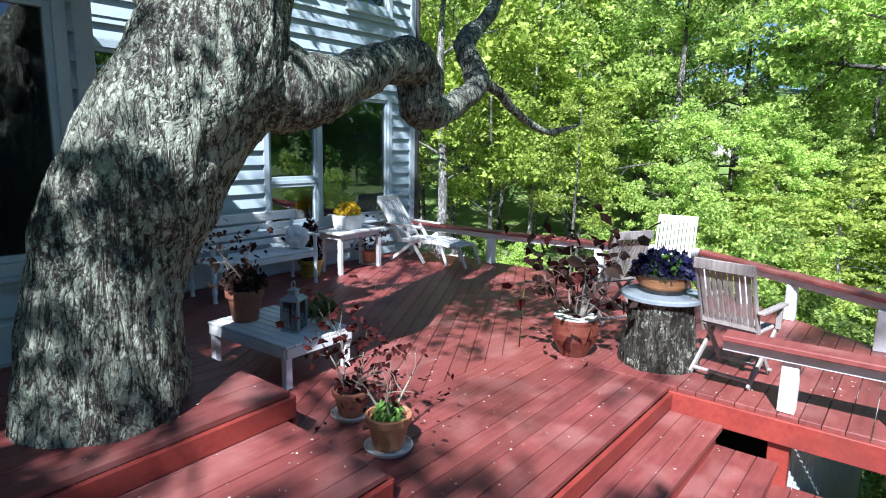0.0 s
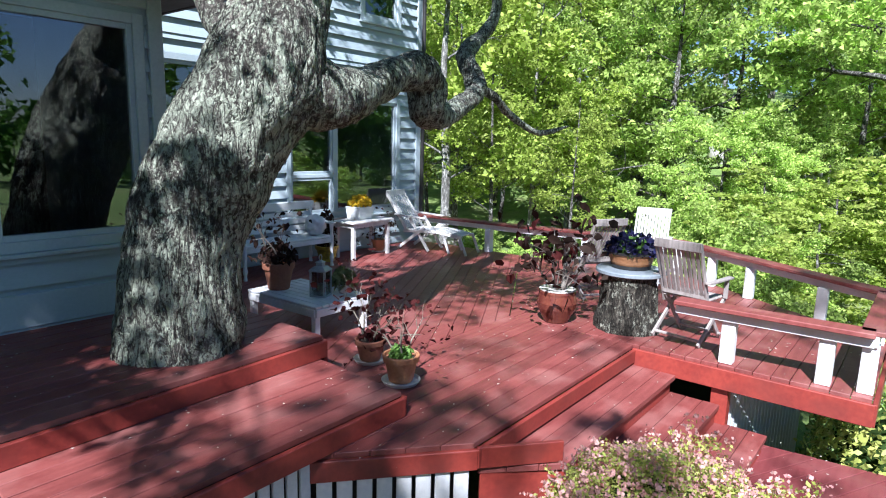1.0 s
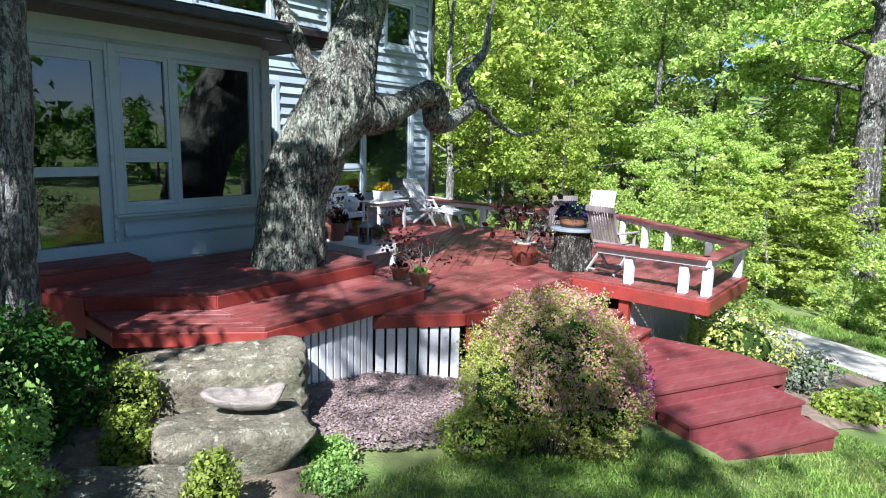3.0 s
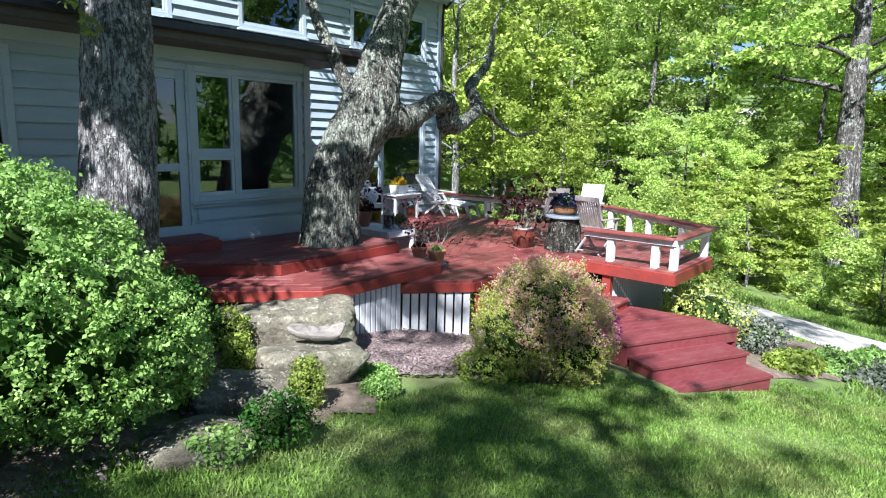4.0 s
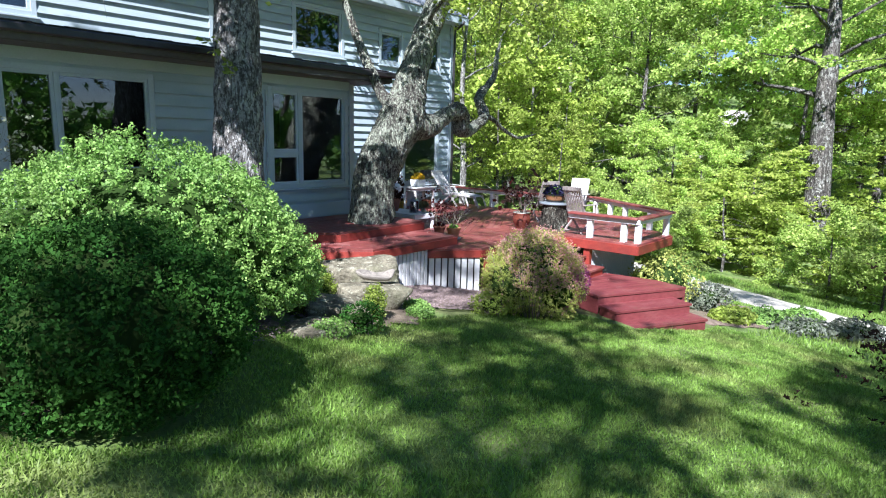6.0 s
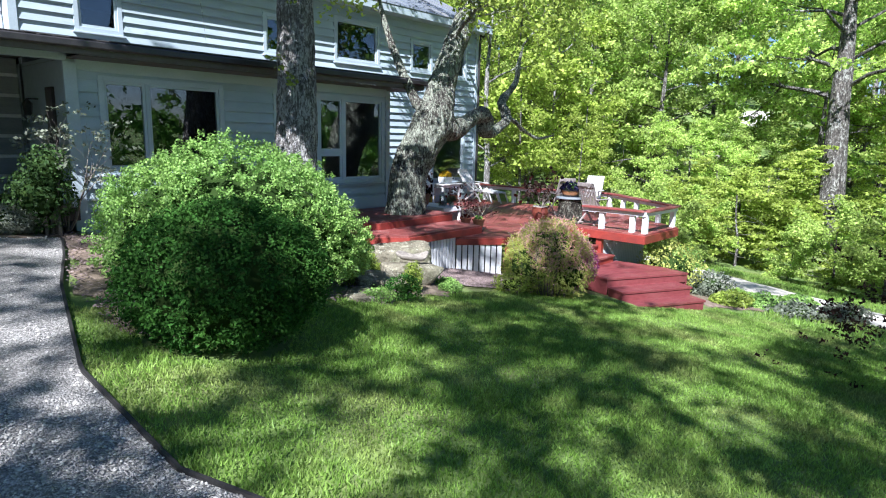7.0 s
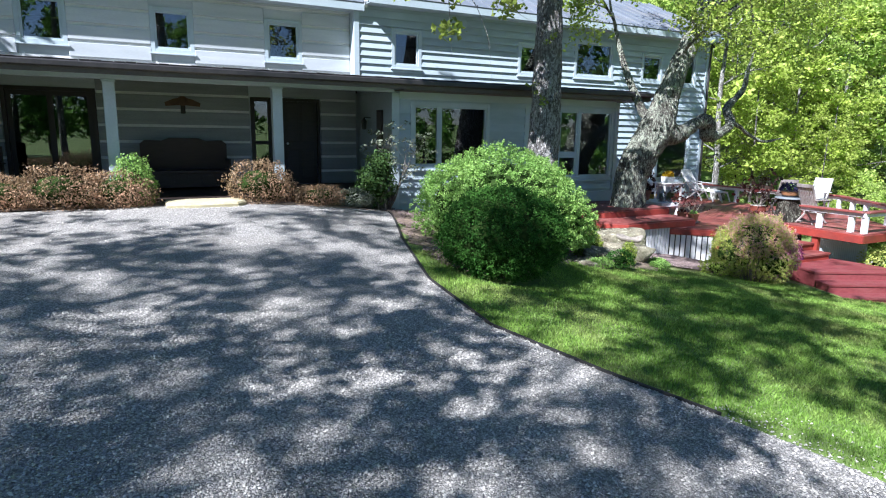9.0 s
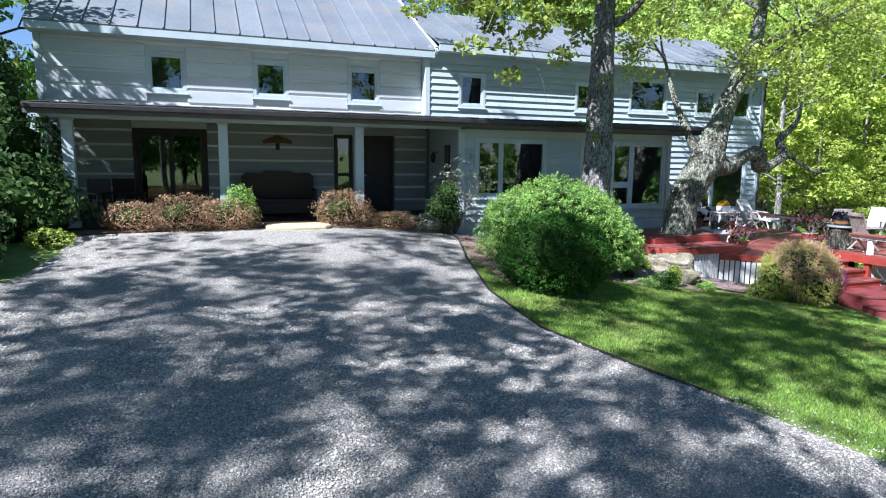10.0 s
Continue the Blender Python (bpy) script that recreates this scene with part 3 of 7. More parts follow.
patch("mulch_bed", [(4.5, 2.9), (5.5, 2.5), (6.6, 2.3), (7.3, 2.6), (7.0, 3.4), (5.9, 4.15), (4.5, 4.15)], MULCH, 0.045, "bark mulch bed under the deck skirting", "flower bed")
patch("rock_bed", [(2.4, 2.7), (3.1, 2.15), (4.2, 2.35), (4.7, 2.9), (4.55, 4.2), (3.9, 5.6), (3.2, 6.5), (2.4, 6.3), (2.2, 4.0)], MULCH, 0.05, "dark soil and mulch round the boulders", "flower bed")
patch("shrub_bed", [(-1.2, 1.9), (-0.5, 1.1), (0.6, 1.75), (1.9, 2.7), (2.5, 4.0), (3.0, 6.4), (-0.45, 6.5), (-0.75, 4.6), (-1.1, 3.0)], MULCH, 0.04, "bark mulch bed round the clipped shrubs", "flower bed")
patch("porch_bed", [(-8.6, 5.6), (-6.5, 5.95), (-3.0, 5.85), (-0.6, 5.55), (-0.2, 6.7), (-8.6, 6.7)], MULCH, 0.06, "bark mulch bed along the porch", "flower bed")
patch("track_bed", [(9.6, 0.2), (10.6, -0.6), (13.0, -1.1), (13.6, 0.2), (12.4, 1.6), (10.4, 1.6)], MULCH, 0.03, "stony planted bed beside the steps", "flower bed")

# the pale track that passes below the deck
bm = bmesh.new()
centre, _ = smooth_path([(30, 26), (22, 12), (17.4, 4.6), (15.2, 0.6), (13.2, -3.6), (9.5, -9.5), (4, -16)], [1] * 7, 14)
prev = None
for i, p in enumerate(centre):
    t = centre[min(i + 1, len(centre) - 1)] - centre[max(i - 1, 0)]
    nrm = np.array((t[1], -t[0])) / np.linalg.norm(t)
    ring = []
    for k in np.linspace(-1, 1, 7):
        q = p + nrm * k * (1.25 + 0.08 * math.sin(i * 1.3))
        ring.append(bm.verts.new((q[0], q[1], float(gz(*q)) + 0.035 - 0.03 * abs(k) ** 3)))
    if prev:
        for a in range(6):
            bm.faces.new((prev[a], prev[a + 1], ring[a + 1], ring[a]))
    prev = ring
track = part("dirt_track", bm, TRACK, smooth=True)
tagged(track, "pale dirt track winding past the deck", "road", kind="structure")


# ---- house: walls with openings ----
YA, YC, YL = 6.6, 8.85, 9.15      # planes of the addition, the frame house and the log house
FRAME = 0.085


def holed(name, x0, x1, z0, z1, y, th, holes, material, label):
    """A wall facing -y with real openings."""
    bm = bmesh.new()
    xs = sorted({x0, x1, *[c for h in holes for c in h[:2]]})
    zs = sorted({z0, z1, *[c for h in holes for c in h[2:]]})
    for a, b in zip(xs, xs[1:]):
        for c, d in zip(zs, zs[1:]):
            mx, mz = (a + b) / 2, (c + d) / 2
            if not any(h[0] < mx < h[1] and h[2] < mz < h[3] for h in holes):
                box(bm, a, b, y, y + th, c, d)
    bmesh.ops.remove_doubles(bm, verts=bm.verts, dist=1e-4)
    return tagged(part(name, bm, material), label, "wall", kind="structure")


def window(n, x0, x1, z0, z1, y, cells, label, sill=True, trim=TRIM, pad=FRAME, mullions=()):
    """A window in a wall facing -y; cells are the panes as fractions (u0, u1, v0, v1)."""
    w = tagged(new(f"window_{n}"), label, "window", kind="structure")
    w.matrix_basis = pose(x0, y, z0)
    W, H = x1 - x0, z1 - z0
    bm = bmesh.new()
    box(bm, -pad, 0.0, -0.045, 0.06, -pad, H + pad, 0.004)
    box(bm, W, W + pad, -0.045, 0.06, -pad, H + pad, 0.004)
    box(bm, 0, W, -0.045, 0.06, H, H + pad, 0.004)
    box(bm, 0, W, -0.045, 0.06, -pad, 0, 0.004)
    part("window_frame", bm, trim, w)
    if sill:
        part("window_sill", boxed(-pad - 0.03, W + pad + 0.03, -0.085, 0.0, -pad - 0.035, -pad - 0.002, bevel=0.005), trim, w)
    for u0, u1, v0, v1 in mullions:
        part("mullion", boxed(u0 * W, u1 * W, -0.032, 0.056, v0 * H, v1 * H, bevel=0.003), trim, w)
    for u0, u1, v0, v1 in cells:
        a, b, c, d = u0 * W, u1 * W, v0 * H, v1 * H
        s = 0.045
        bm = bmesh.new()
        box(bm, a, a + s, -0.02, 0.05, c, d, 0.003)
        box(bm, b - s, b, -0.02, 0.05, c, d, 0.003)
        box(bm, a + s, b - s, -0.02, 0.05, d - s, d, 0.003)
        box(bm, a + s, b - s, -0.02, 0.05, c, c + s, 0.003)
        sash = part("sash", bm, trim, w)
        part("pane", boxed(a + s - 0.005, b - s + 0.005, 0.012, 0.018, c + s - 0.005, d - s + 0.005), GLASS, sash, "clear reflecting glass")
    return w


ONE = [(0, 1, 0, 1)]
W5 = (0.50, 2.40, 1.35, 2.70)
WC = (4.58, 6.28, 1.02, 2.70)
DOORC = (3.60, 4.46, 0.42, 2.70)
CW = (7.15, 8.22, 1.00, 2.74)
CBIG = (9.52, 11.78, 0.68, 2.46)
W4 = (0.95, 1.62, 3.80, 4.60)
U0 = (4.80, 5.40, 3.82, 4.56)
U1 = (6.80, 8.15, 3.86, 4.80)
U2 = (9.48, 10.22, 3.86, 4.58)
U3 = (11.0, 11.78, 3.80, 4.66)
W1, W2, W3 = (-7.06, -6.33, 3.86, 4.66), (-4.60, -3.88, 3.83, 4.63), (-2.16, -1.44, 3.79, 4.59)
SLIDE = (-7.45, -5.92, 0.78, 2.84)
NARROW = (-2.58, -2.18, 0.78, 2.82)
DOOR = (-1.86, -1.02, 0.78, 2.80)

wallA = holed("wall_addition", 0.0, 6.46, -0.8, 3.05, YA, 0.14, [W5, WC, DOORC], SIDING, "pale grey clapboard wall of the low addition")
wallC = holed("wall_frame_house", 0.0, 12.35, -1.2, 5.35, YC, 0.14, [CW, CBIG, W4, U0, U1, U2, U3], SIDING, "pale grey clapboard wall of the two-storey frame house")
wallL = holed("wall_log_house", -9.35, 0.0, -0.4, 5.2, YL, 0.16, [W1, W2, W3, SLIDE, NARROW, DOOR], LOG_PALE, "grey-painted squared log wall with pale chinking")
for name, dims, mat_, label in (
        ("wall_addition_west", (0.0, 0.14, YA + 0.14, YL, -0.5, 3.05), SIDING, "pale clapboard end wall beside the porch"),
        ("wall_addition_east", (6.32, 6.46, YA + 0.14, YC, -0.8, 3.05), SIDING, "pale clapboard end wall of the addition"),
        ("wall_east", (12.21, 12.35, YC + 0.14, 15.0, -1.5, 5.35), SIDING, "pale clapboard gable wall facing the wood"),
        ("wall_west", (-9.35, -9.2, YL + 0.16, 15.0, -0.5, 5.2), LOG, "log gable wall"),
        ("wall_north", (-9.35, 12.35, 15.0, 15.15, -1.5, 5.3), ROOM_SHADE, "rear wall of the house"),
        ("wall_inner", (-0.15, 0.0, YL + 0.2, 15.0, -0.5, 5.2), ROOM_SHADE, "unseen wall between the rooms in the near-black of unlit rooms")):
    tagged(part(name, boxed(*dims), mat_), label, "wall", kind="structure")
tagged(part("floor_ground", boxed(-9.2, 12.2, YL + 0.17, 15.0, 0.42, 0.62), DARKWOOD), "dark timber floor inside the house", "floor", kind="structure")
tagged(part("floor_addition", boxed(0.14, 6.32, YA + 0.15, YC - 0.01, 0.22, 0.40), DARKWOOD), "dark timber floor of the addition", "floor", kind="structure")
# sheet added so the room behind these windows looks dark
tagged(part("shade_lining", boxed(0.16, 6.30, 8.79, 8.83, 0.4, 2.97), ROOM_SHADE), "near-black sheet added to darken the room of the addition", "wall", kind="structure")
tagged(part("ceiling_ground", boxed(-9.2, 12.2, YL + 0.17, 15.0, 3.0, 3.2), ROOM_SHADE), "ceiling between the storeys in the near-black of unlit rooms", "ceiling", kind="structure")
tagged(part("ceiling_upper", boxed(-9.2, 12.2, YL + 0.17, 15.0, 5.15, 5.2), ROOM_SHADE), "upper ceiling in the near-black of unlit rooms", "ceiling", kind="structure")


window(1, *W1, YL, ONE, "square window reflecting blue sky")
window(2, *W2, YL, ONE, "square upstairs window in the log wall")
window(3, *W3, YL, ONE, "square upstairs window reflecting trees")
window(4, *W4, YC, ONE, "small square window above the porch roof")
window(5, *W5, YA, [(0, 0.33, 0, 1), (0.35, 1, 0, 1)], "wide window of the addition behind the shrubs", mullions=[(0.33, 0.35, 0, 1)])
window(6, *WC, YA, [(0, 0.34, 0.36, 1), (0, 0.34, 0, 0.32), (0.38, 1, 0, 1)], "large picture window with a small casement beside the oak", mullions=[(0.34, 0.38, 0, 1), (0, 0.34, 0.32, 0.36)])
window(7, *CW, YC, ONE, "tall narrow window beside the addition")
window(8, *CBIG, YC, [(0, 0.36, 0.34, 1), (0, 0.36, 0, 0.31), (0.39, 1, 0, 1)], "large picture window facing the deck", mullions=[(0.36, 0.39, 0, 1), (0, 0.36, 0.31, 0.34)])
window(9, *U0, YC, ONE, "small upstairs window behind the maple")
window(10, *U1, YC, ONE, "wide upstairs window reflecting leaves")
window(11, *U2, YC, ONE, "square upstairs window behind the oak")
window(12, *U3, YC, ONE, "square upstairs window by the house corner")

# glazed door of the addition, sliding doors, log-house door
d = tagged(new("door_1"), "pale grey half-glazed door onto the upper deck", "door", kind="structure")
d.matrix_basis = pose(DOORC[0], YA, DOORC[2])
W, H = DOORC[1] - DOORC[0], DOORC[3] - DOORC[2]
bm = bmesh.new()
for a in ((-0.1, 0, -0.045, 0.06, 0, H + 0.09), (W, W + 0.034, -0.041, 0.06, 0, H + 0.09), (0, W, -0.045, 0.06, H, H + 0.09)):
    box(bm, *a, bevel=0.004)
part("door_frame", bm, TRIM, d)
bm = bmesh.new()
for a in ((0, 0.12, 0, H), (W - 0.12, W, 0, H), (0.12, W - 0.12, 0, 0.2), (0.12, W - 0.12, H - 0.12, H), (0.12, W - 0.12, 0.95, 1.05)):
    box(bm, a[0], a[1], -0.01, 0.035, a[2], a[3], 0.003)
leaf = part("door_leaf", bm, TRIM, d)
for a, b in ((0.2, 0.95), (1.05, H - 0.12)):
    part("pane", boxed(0.115, W - 0.115, 0.01, 0.016, a - 0.004, b + 0.004), GLASS, leaf)
for z in (0.25, 1.1, 2.0):
    part("hinge", boxed(W - 0.005, W + 0.012, -0.055, -0.03, z, z + 0.09), ZINC, d)

d = tagged(new("door_2"), "dark-framed sliding glass door onto the porch", "door", kind="structure")
d.matrix_basis = pose(SLIDE[0], YL, SLIDE[2])
W, H = SLIDE[1] - SLIDE[0], SLIDE[3] - SLIDE[2]
bm = bmesh.new()
for a in ((-0.08, 0, 0, H + 0.08), (W, W + 0.08, 0, H + 0.08), (0, W, H, H + 0.08)):
    box(bm, a[0], a[1], -0.04, 0.05, a[2], a[3], 0.004)
part("door_frame", bm, DARKWOOD, d)
for a, b, y in ((0, W * 0.52, 0.03), (W * 0.48, W, 0.0)):
    bm = bmesh.new()
    for q in ((a, a + 0.09, 0, H), (b - 0.09, b, 0, H), (a + 0.09, b - 0.09, 0, 0.12), (a + 0.09, b - 0.09, H - 0.1, H)):
        box(bm, q[0], q[1], y, y + 0.035, q[2], q[3], 0.003)
    leaf = part("door_leaf", bm, DARKWOOD, d)
    part("pane", boxed(a + 0.085, b - 0.085, y + 0.012, y + 0.018, 0.115, H - 0.095), GLASS, leaf)

d = tagged(new("door_3"), "dark panelled front door standing in shade", "door", kind="structure")
d.matrix_basis = pose(DOOR[0], YL, DOOR[2])
W, H = DOOR[1] - DOOR[0], DOOR[3] - DOOR[2]
bm = bmesh.new()
for a in ((-0.07, 0, 0, H + 0.07), (W, W + 0.07, 0, H + 0.07), (0, W, H, H + 0.07)):
    box(bm, a[0], a[1], -0.04, 0.05, a[2], a[3], 0.004)
part("door_frame", bm, DARKWOOD, d)
leaf = part("door_leaf", boxed(0, W, 0.02, 0.06, 0, H), DARKWOOD, d)
for a, b, c, e in ((0.1, W / 2 - 0.04, 0.15, 0.85), (W / 2 + 0.04, W - 0.1, 0.15, 0.85), (0.1, W / 2 - 0.04, 1.05, 1.95), (W / 2 + 0.04, W - 0.1, 1.05, 1.95)):
    part("panel", boxed(a, b, 0.008, 0.022, c, e, bevel=0.006), DARKWOOD, leaf)
part("door_handle", lathe([(0.012, 0), (0.012, 0.03), (0.028, 0.04), (0.026, 0.065), (0.008, 0.072)], 12), ZINC, d).matrix_basis = pose(0.09, 0.02, 1.0, 90)
window(13, *NARROW, YL, [(0, 1, 0, 0.5), (0, 1, 0.5, 1)], "narrow sidelight beside the front door", sill=False, trim=DARKWOOD, pad=0.05)

# corner boards, base boards
for name, dims in (("trim_corner_addition", (6.40, 6.52, YA - 0.06, YA, 0.34, 2.95)), ("trim_corner_addition_west", (-0.05, 0.13, YA - 0.06, YA, 0.1, 2.95)),
                   ("trim_corner_east", (12.28, 12.40, YC - 0.06, YC, -0.6, 5.2)), ("trim_corner_log", (-0.14, 0.0, YC - 0.06, YC + 0.34, 3.36, 5.2)),
                   ("trim_corner_log_west", (-9.42, -9.28, YL - 0.06, YL, 0.4, 5.1)), ("baseboard_addition", (2.6, 6.40, YA - 0.05, YA, 0.36, 0.62)),
                   ("trim_frieze_addition", (0.13, 6.40, YA - 0.05, YA, 2.83, 3.0))):
    tagged(part(name, boxed(*dims, bevel=0.006), TRIM), "pale grey painted trim board", "trim", kind="structure")
downpipe = tagged(new("downpipe"), "black downpipe at the corner of the house", "downpipe")
downpipe.matrix_basis = pose(12.42, YC - 0.09, 0)
tubes("pipe", [([(0, 0, -0.6), (0, 0, 2.0), (0, 0, 4.9), (0, -0.1, 5.05), (-0.05, -0.38, 5.22)], [0.035] * 5)], DARKMETAL, downpipe, seg=10, n=3)


# ---- roofs ----
def seam_roof(name, x0, x1, ye, ze, yr, zr, gap, label, over=0.0):
    """A standing-seam metal roof slope from its eave to its ridge."""
    r = tagged(new(name), label, "roof", kind="structure")
    sl = math.atan2(zr - ze, yr - ye)
    Ls = math.hypot(zr - ze, yr - ye)
    r.matrix_basis = pose(x0, ye, ze, math.degrees(sl))
    x, k = 0.0, 0
    total = x1 - x0
    nseam = max(1, round(total / gap))
    for k in range(nseam):
        a, b = k * total / nseam, (k + 1) * total / nseam
        bm = bmesh.new()
        box(bm, a + 0.001, b - 0.001, 0, Ls, -0.04, 0)
        box(bm, b - 0.028, b - 0.001, 0, Ls, 0.0, 0.035)
        part("roof_panel", bm, ROOF, r)
    part("fascia", boxed(0, total, 0.0, 0.03, -0.2, -0.042, m=pose(0, 0.01, 0, -math.degrees(sl))), TRIM, r)
    part("soffit", boxed(0, total, 0.035, 0.6, -0.2, -0.185, m=pose(0, 0.01, 0, -math.degrees(sl))), TRIM, r)
    return r


seam_roof("roof_log_house", -9.5, 0.10, 8.68, 5.20, 13.4, 8.0, 0.55, "blue-grey standing-seam metal roof over the log house")
seam_roof("roof_frame_house", 0.14, 12.62, 8.42, 5.36, 12.0, 7.0, 0.5, "blue-grey standing-seam metal roof over the frame house")
tagged(part("roof_rear", boxed(0.14, 12.62, 0, 4.2, -0.05, 0.0, m=pose(0, 12.05, 7.0, -28)), ROOF), "metal roof slope behind the frame house ridge", "roof", kind="structure")
tagged(part("roof_rear", boxed(-9.5, 0.10, 0, 3.6, -0.05, 0.0, m=pose(0, 13.4, 8.0, -52)), ROOF), "metal roof slope behind the log house ridge", "roof", kind="structure")
bm = bmesh.new()
for x in (0.10, 12.5):
    vs = [bm.verts.new(p) for p in ((x, 8.7, 5.3), (x, 12.05, 6.95) if x > 5 else (x, 13.3, 7.85), (x, 15.1, 5.2))]
    vs2 = [bm.verts.new((v.co.x + 0.1, v.co.y, v.co.z)) for v in vs]
    bm.faces.new(vs), bm.faces.new(vs2[::-1])
    for i in range(3):
        bm.faces.new((vs[i], vs2[i], vs2[(i + 1) % 3], vs[(i + 1) % 3]))
tagged(part("wall_gables", bm, SIDING), "clapboard gable ends", "wall", kind="structure")
part_rake = part("trim_rake", boxed(0.10, 0.18, 0, 5.4, -0.1, 0.05, m=pose(0, 8.66, 5.18, math.degrees(math.atan2(2.8, 4.72)))), WHITE)
tagged(part_rake, "white rake board at the end of the log roof", "trim", kind="structure")

# low roof over the porch and the addition
pr = tagged(new("roof_porch"), "dark low roof over porch and addition with a black gutter", "roof", kind="structure")
sl = math.degrees(math.atan2(0.17, 3.0))
bm = bmesh.new()
box(bm, -9.0, 7.0, 0, 3.25, 0, 0.05)
part("roof_sheet", bm, SHINGLE, pr).matrix_basis = pose(0, 5.95, 3.16, sl)
for i in range(90):
    u = i / 90
    x = -8.9 + 15.8 * u
    c = boxed(x, x + 0.165, 0, 0.32 + 0.05 * math.sin(i * 2.3), 0, 0.012, bevel=0.002)
    part("shake", c, SHINGLE, pr).matrix_basis = pose(0, 5.92, 3.212 + 0.004 * math.sin(i * 1.9), sl)
part("gutter", boxed(-9.0, 7.02, 5.83, 5.93, 3.08, 3.19, bevel=0.02), DARKMETAL, pr)
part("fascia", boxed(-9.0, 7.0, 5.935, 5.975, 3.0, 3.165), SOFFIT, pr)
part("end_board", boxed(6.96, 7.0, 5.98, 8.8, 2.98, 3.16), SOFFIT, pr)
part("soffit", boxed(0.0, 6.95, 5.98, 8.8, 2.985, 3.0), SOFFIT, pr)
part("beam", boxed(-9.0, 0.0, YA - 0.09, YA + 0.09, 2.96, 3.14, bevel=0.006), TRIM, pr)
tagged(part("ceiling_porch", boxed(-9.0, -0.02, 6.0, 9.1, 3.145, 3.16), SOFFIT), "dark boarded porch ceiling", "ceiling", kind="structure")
tagged(part("floor_porch", boxed(-9.0, -0.02, 6.40, 9.14, 0.58, 0.78, bevel=0.01), DARKWOOD), "dark timber porch floor", "floor", kind="structure")


def porch_post(x):
    p = empty("porch_post", x, YA, 0.78, 0, "square pale painted porch post with a plain cap", "post", "porch posts")
    shaft = part("shaft", boxed(-0.1, 0.1, -0.09, 0.09, 0.0, 2.14, bevel=0.008), TRIM, p)
    part("cap", boxed(-0.115, 0.115, -0.105, 0.105, 2.14, 2.18, bevel=0.006), TRIM, shaft)
    part("base", boxed(-0.12, 0.12, -0.11, 0.11, 0.0, 0.12, bevel=0.008), TRIM, shaft)


for x in (-8.42, -5.52, -2.54):
    porch_post(x)


# ---- deck ----
def clip_strip(poly, ang, lo, hi):
    """The part of a convex outline between two parallel lines."""
    c, s = math.cos(ang), math.sin(ang)
    for sign, lim in ((1, lo), (-1, -hi)):
        out = []
        for a, b in zip(poly, poly[1:] + poly[:1]):
            da, db = sign * (-a[0] * s + a[1] * c) - lim, sign * (-b[0] * s + b[1] * c) - lim
            if da >= 0:
                out.append(a)
            if da * db < 0:
                u = da / (da - db)
                out.append((a[0] + (b[0] - a[0]) * u, a[1] + (b[1] - a[1]) * u))
        poly = out
        if not poly:
            break
    return poly


def boards(parent, poly, deg, z, width=0.138, gap=0.006, th=0.035, name="deck_board", material=None, off=0.0):
    ang = math.radians(deg)
    n = [-p[0] * math.sin(ang) + p[1] * math.cos(ang) for p in poly]
    lo = min(n) + off
    while lo < max(n):
        p = clip_strip(list(poly), ang, lo + gap / 2, min(lo + width, max(n)) - gap / 2)
        if len(p) > 2:
            q = [p[0]]
            for a in p[1:]:
                if math.dist(a, q[-1]) > 0.004:
                    q.append(a)
            if len(q) > 2 and math.dist(q[0], q[-1]) < 0.004:
                q.pop()
            if len(q) > 2:
                bm = bmesh.new()
                prism(bm, q, z - th, z + RNG.uniform(-0.002, 0.002), 0.004)
                part(name, bm, material or RED, parent)
        lo += width


def skirt(parent, p, q, z0, z1, th=0.035, material=None, name="fascia_board"):
    bm = bmesh.new()
    bar(bm, (p[0], p[1], (z0 + z1) / 2), (q[0], q[1], (z0 + z1) / 2), th, z1 - z0, 0.005)
    return part(name, bm, material or RED_TRIM, parent)


deck = tagged(new("deck"), "red-painted timber deck with two raised levels and a bulging end", "deck", kind="structure")
main_a = [(5.97, 4.02), (6.74, 3.37), (9.28, 3.37), (9.28, 4.75), (5.9, 4.75)]
main_b = [(6.75, 4.753), (9.283, 4.753), (12.46, 6.6), (12.35, 8.82), (6.75, 8.82)]
plat_a = [(9.283, 1.52), (11.08, 1.52), (12.98, 4.2), (12.7, 5.55), (12.46, 6.59), (9.286, 4.745)]
boards(deck, main_a, 0, 0.0)
boards(deck, main_b, 30, 0.0, gap=0.004)
boards(deck, plat_a, 0, 0.0)
up_poly = [(3.3, 6.58), (3.75, 5.55), (4.62, 4.78), (6.8, 4.87), (6.8, 6.58)]
boards(deck, up_poly, 1.5, 0.34)
boards(deck, [(4.6, 3.94), (6.72, 3.97), (6.76, 4.9), (4.62, 4.82)], 1.0, 0.17)
boards(deck, [(3.7, 4.82), (4.596, 3.94), (4.616, 4.78), (3.75, 5.55)], -44, 0.17)
boards(deck, [(3.3, 6.05), (4.56, 6.05), (4.56, 6.54), (3.3, 6.54)], 0, 0.50)
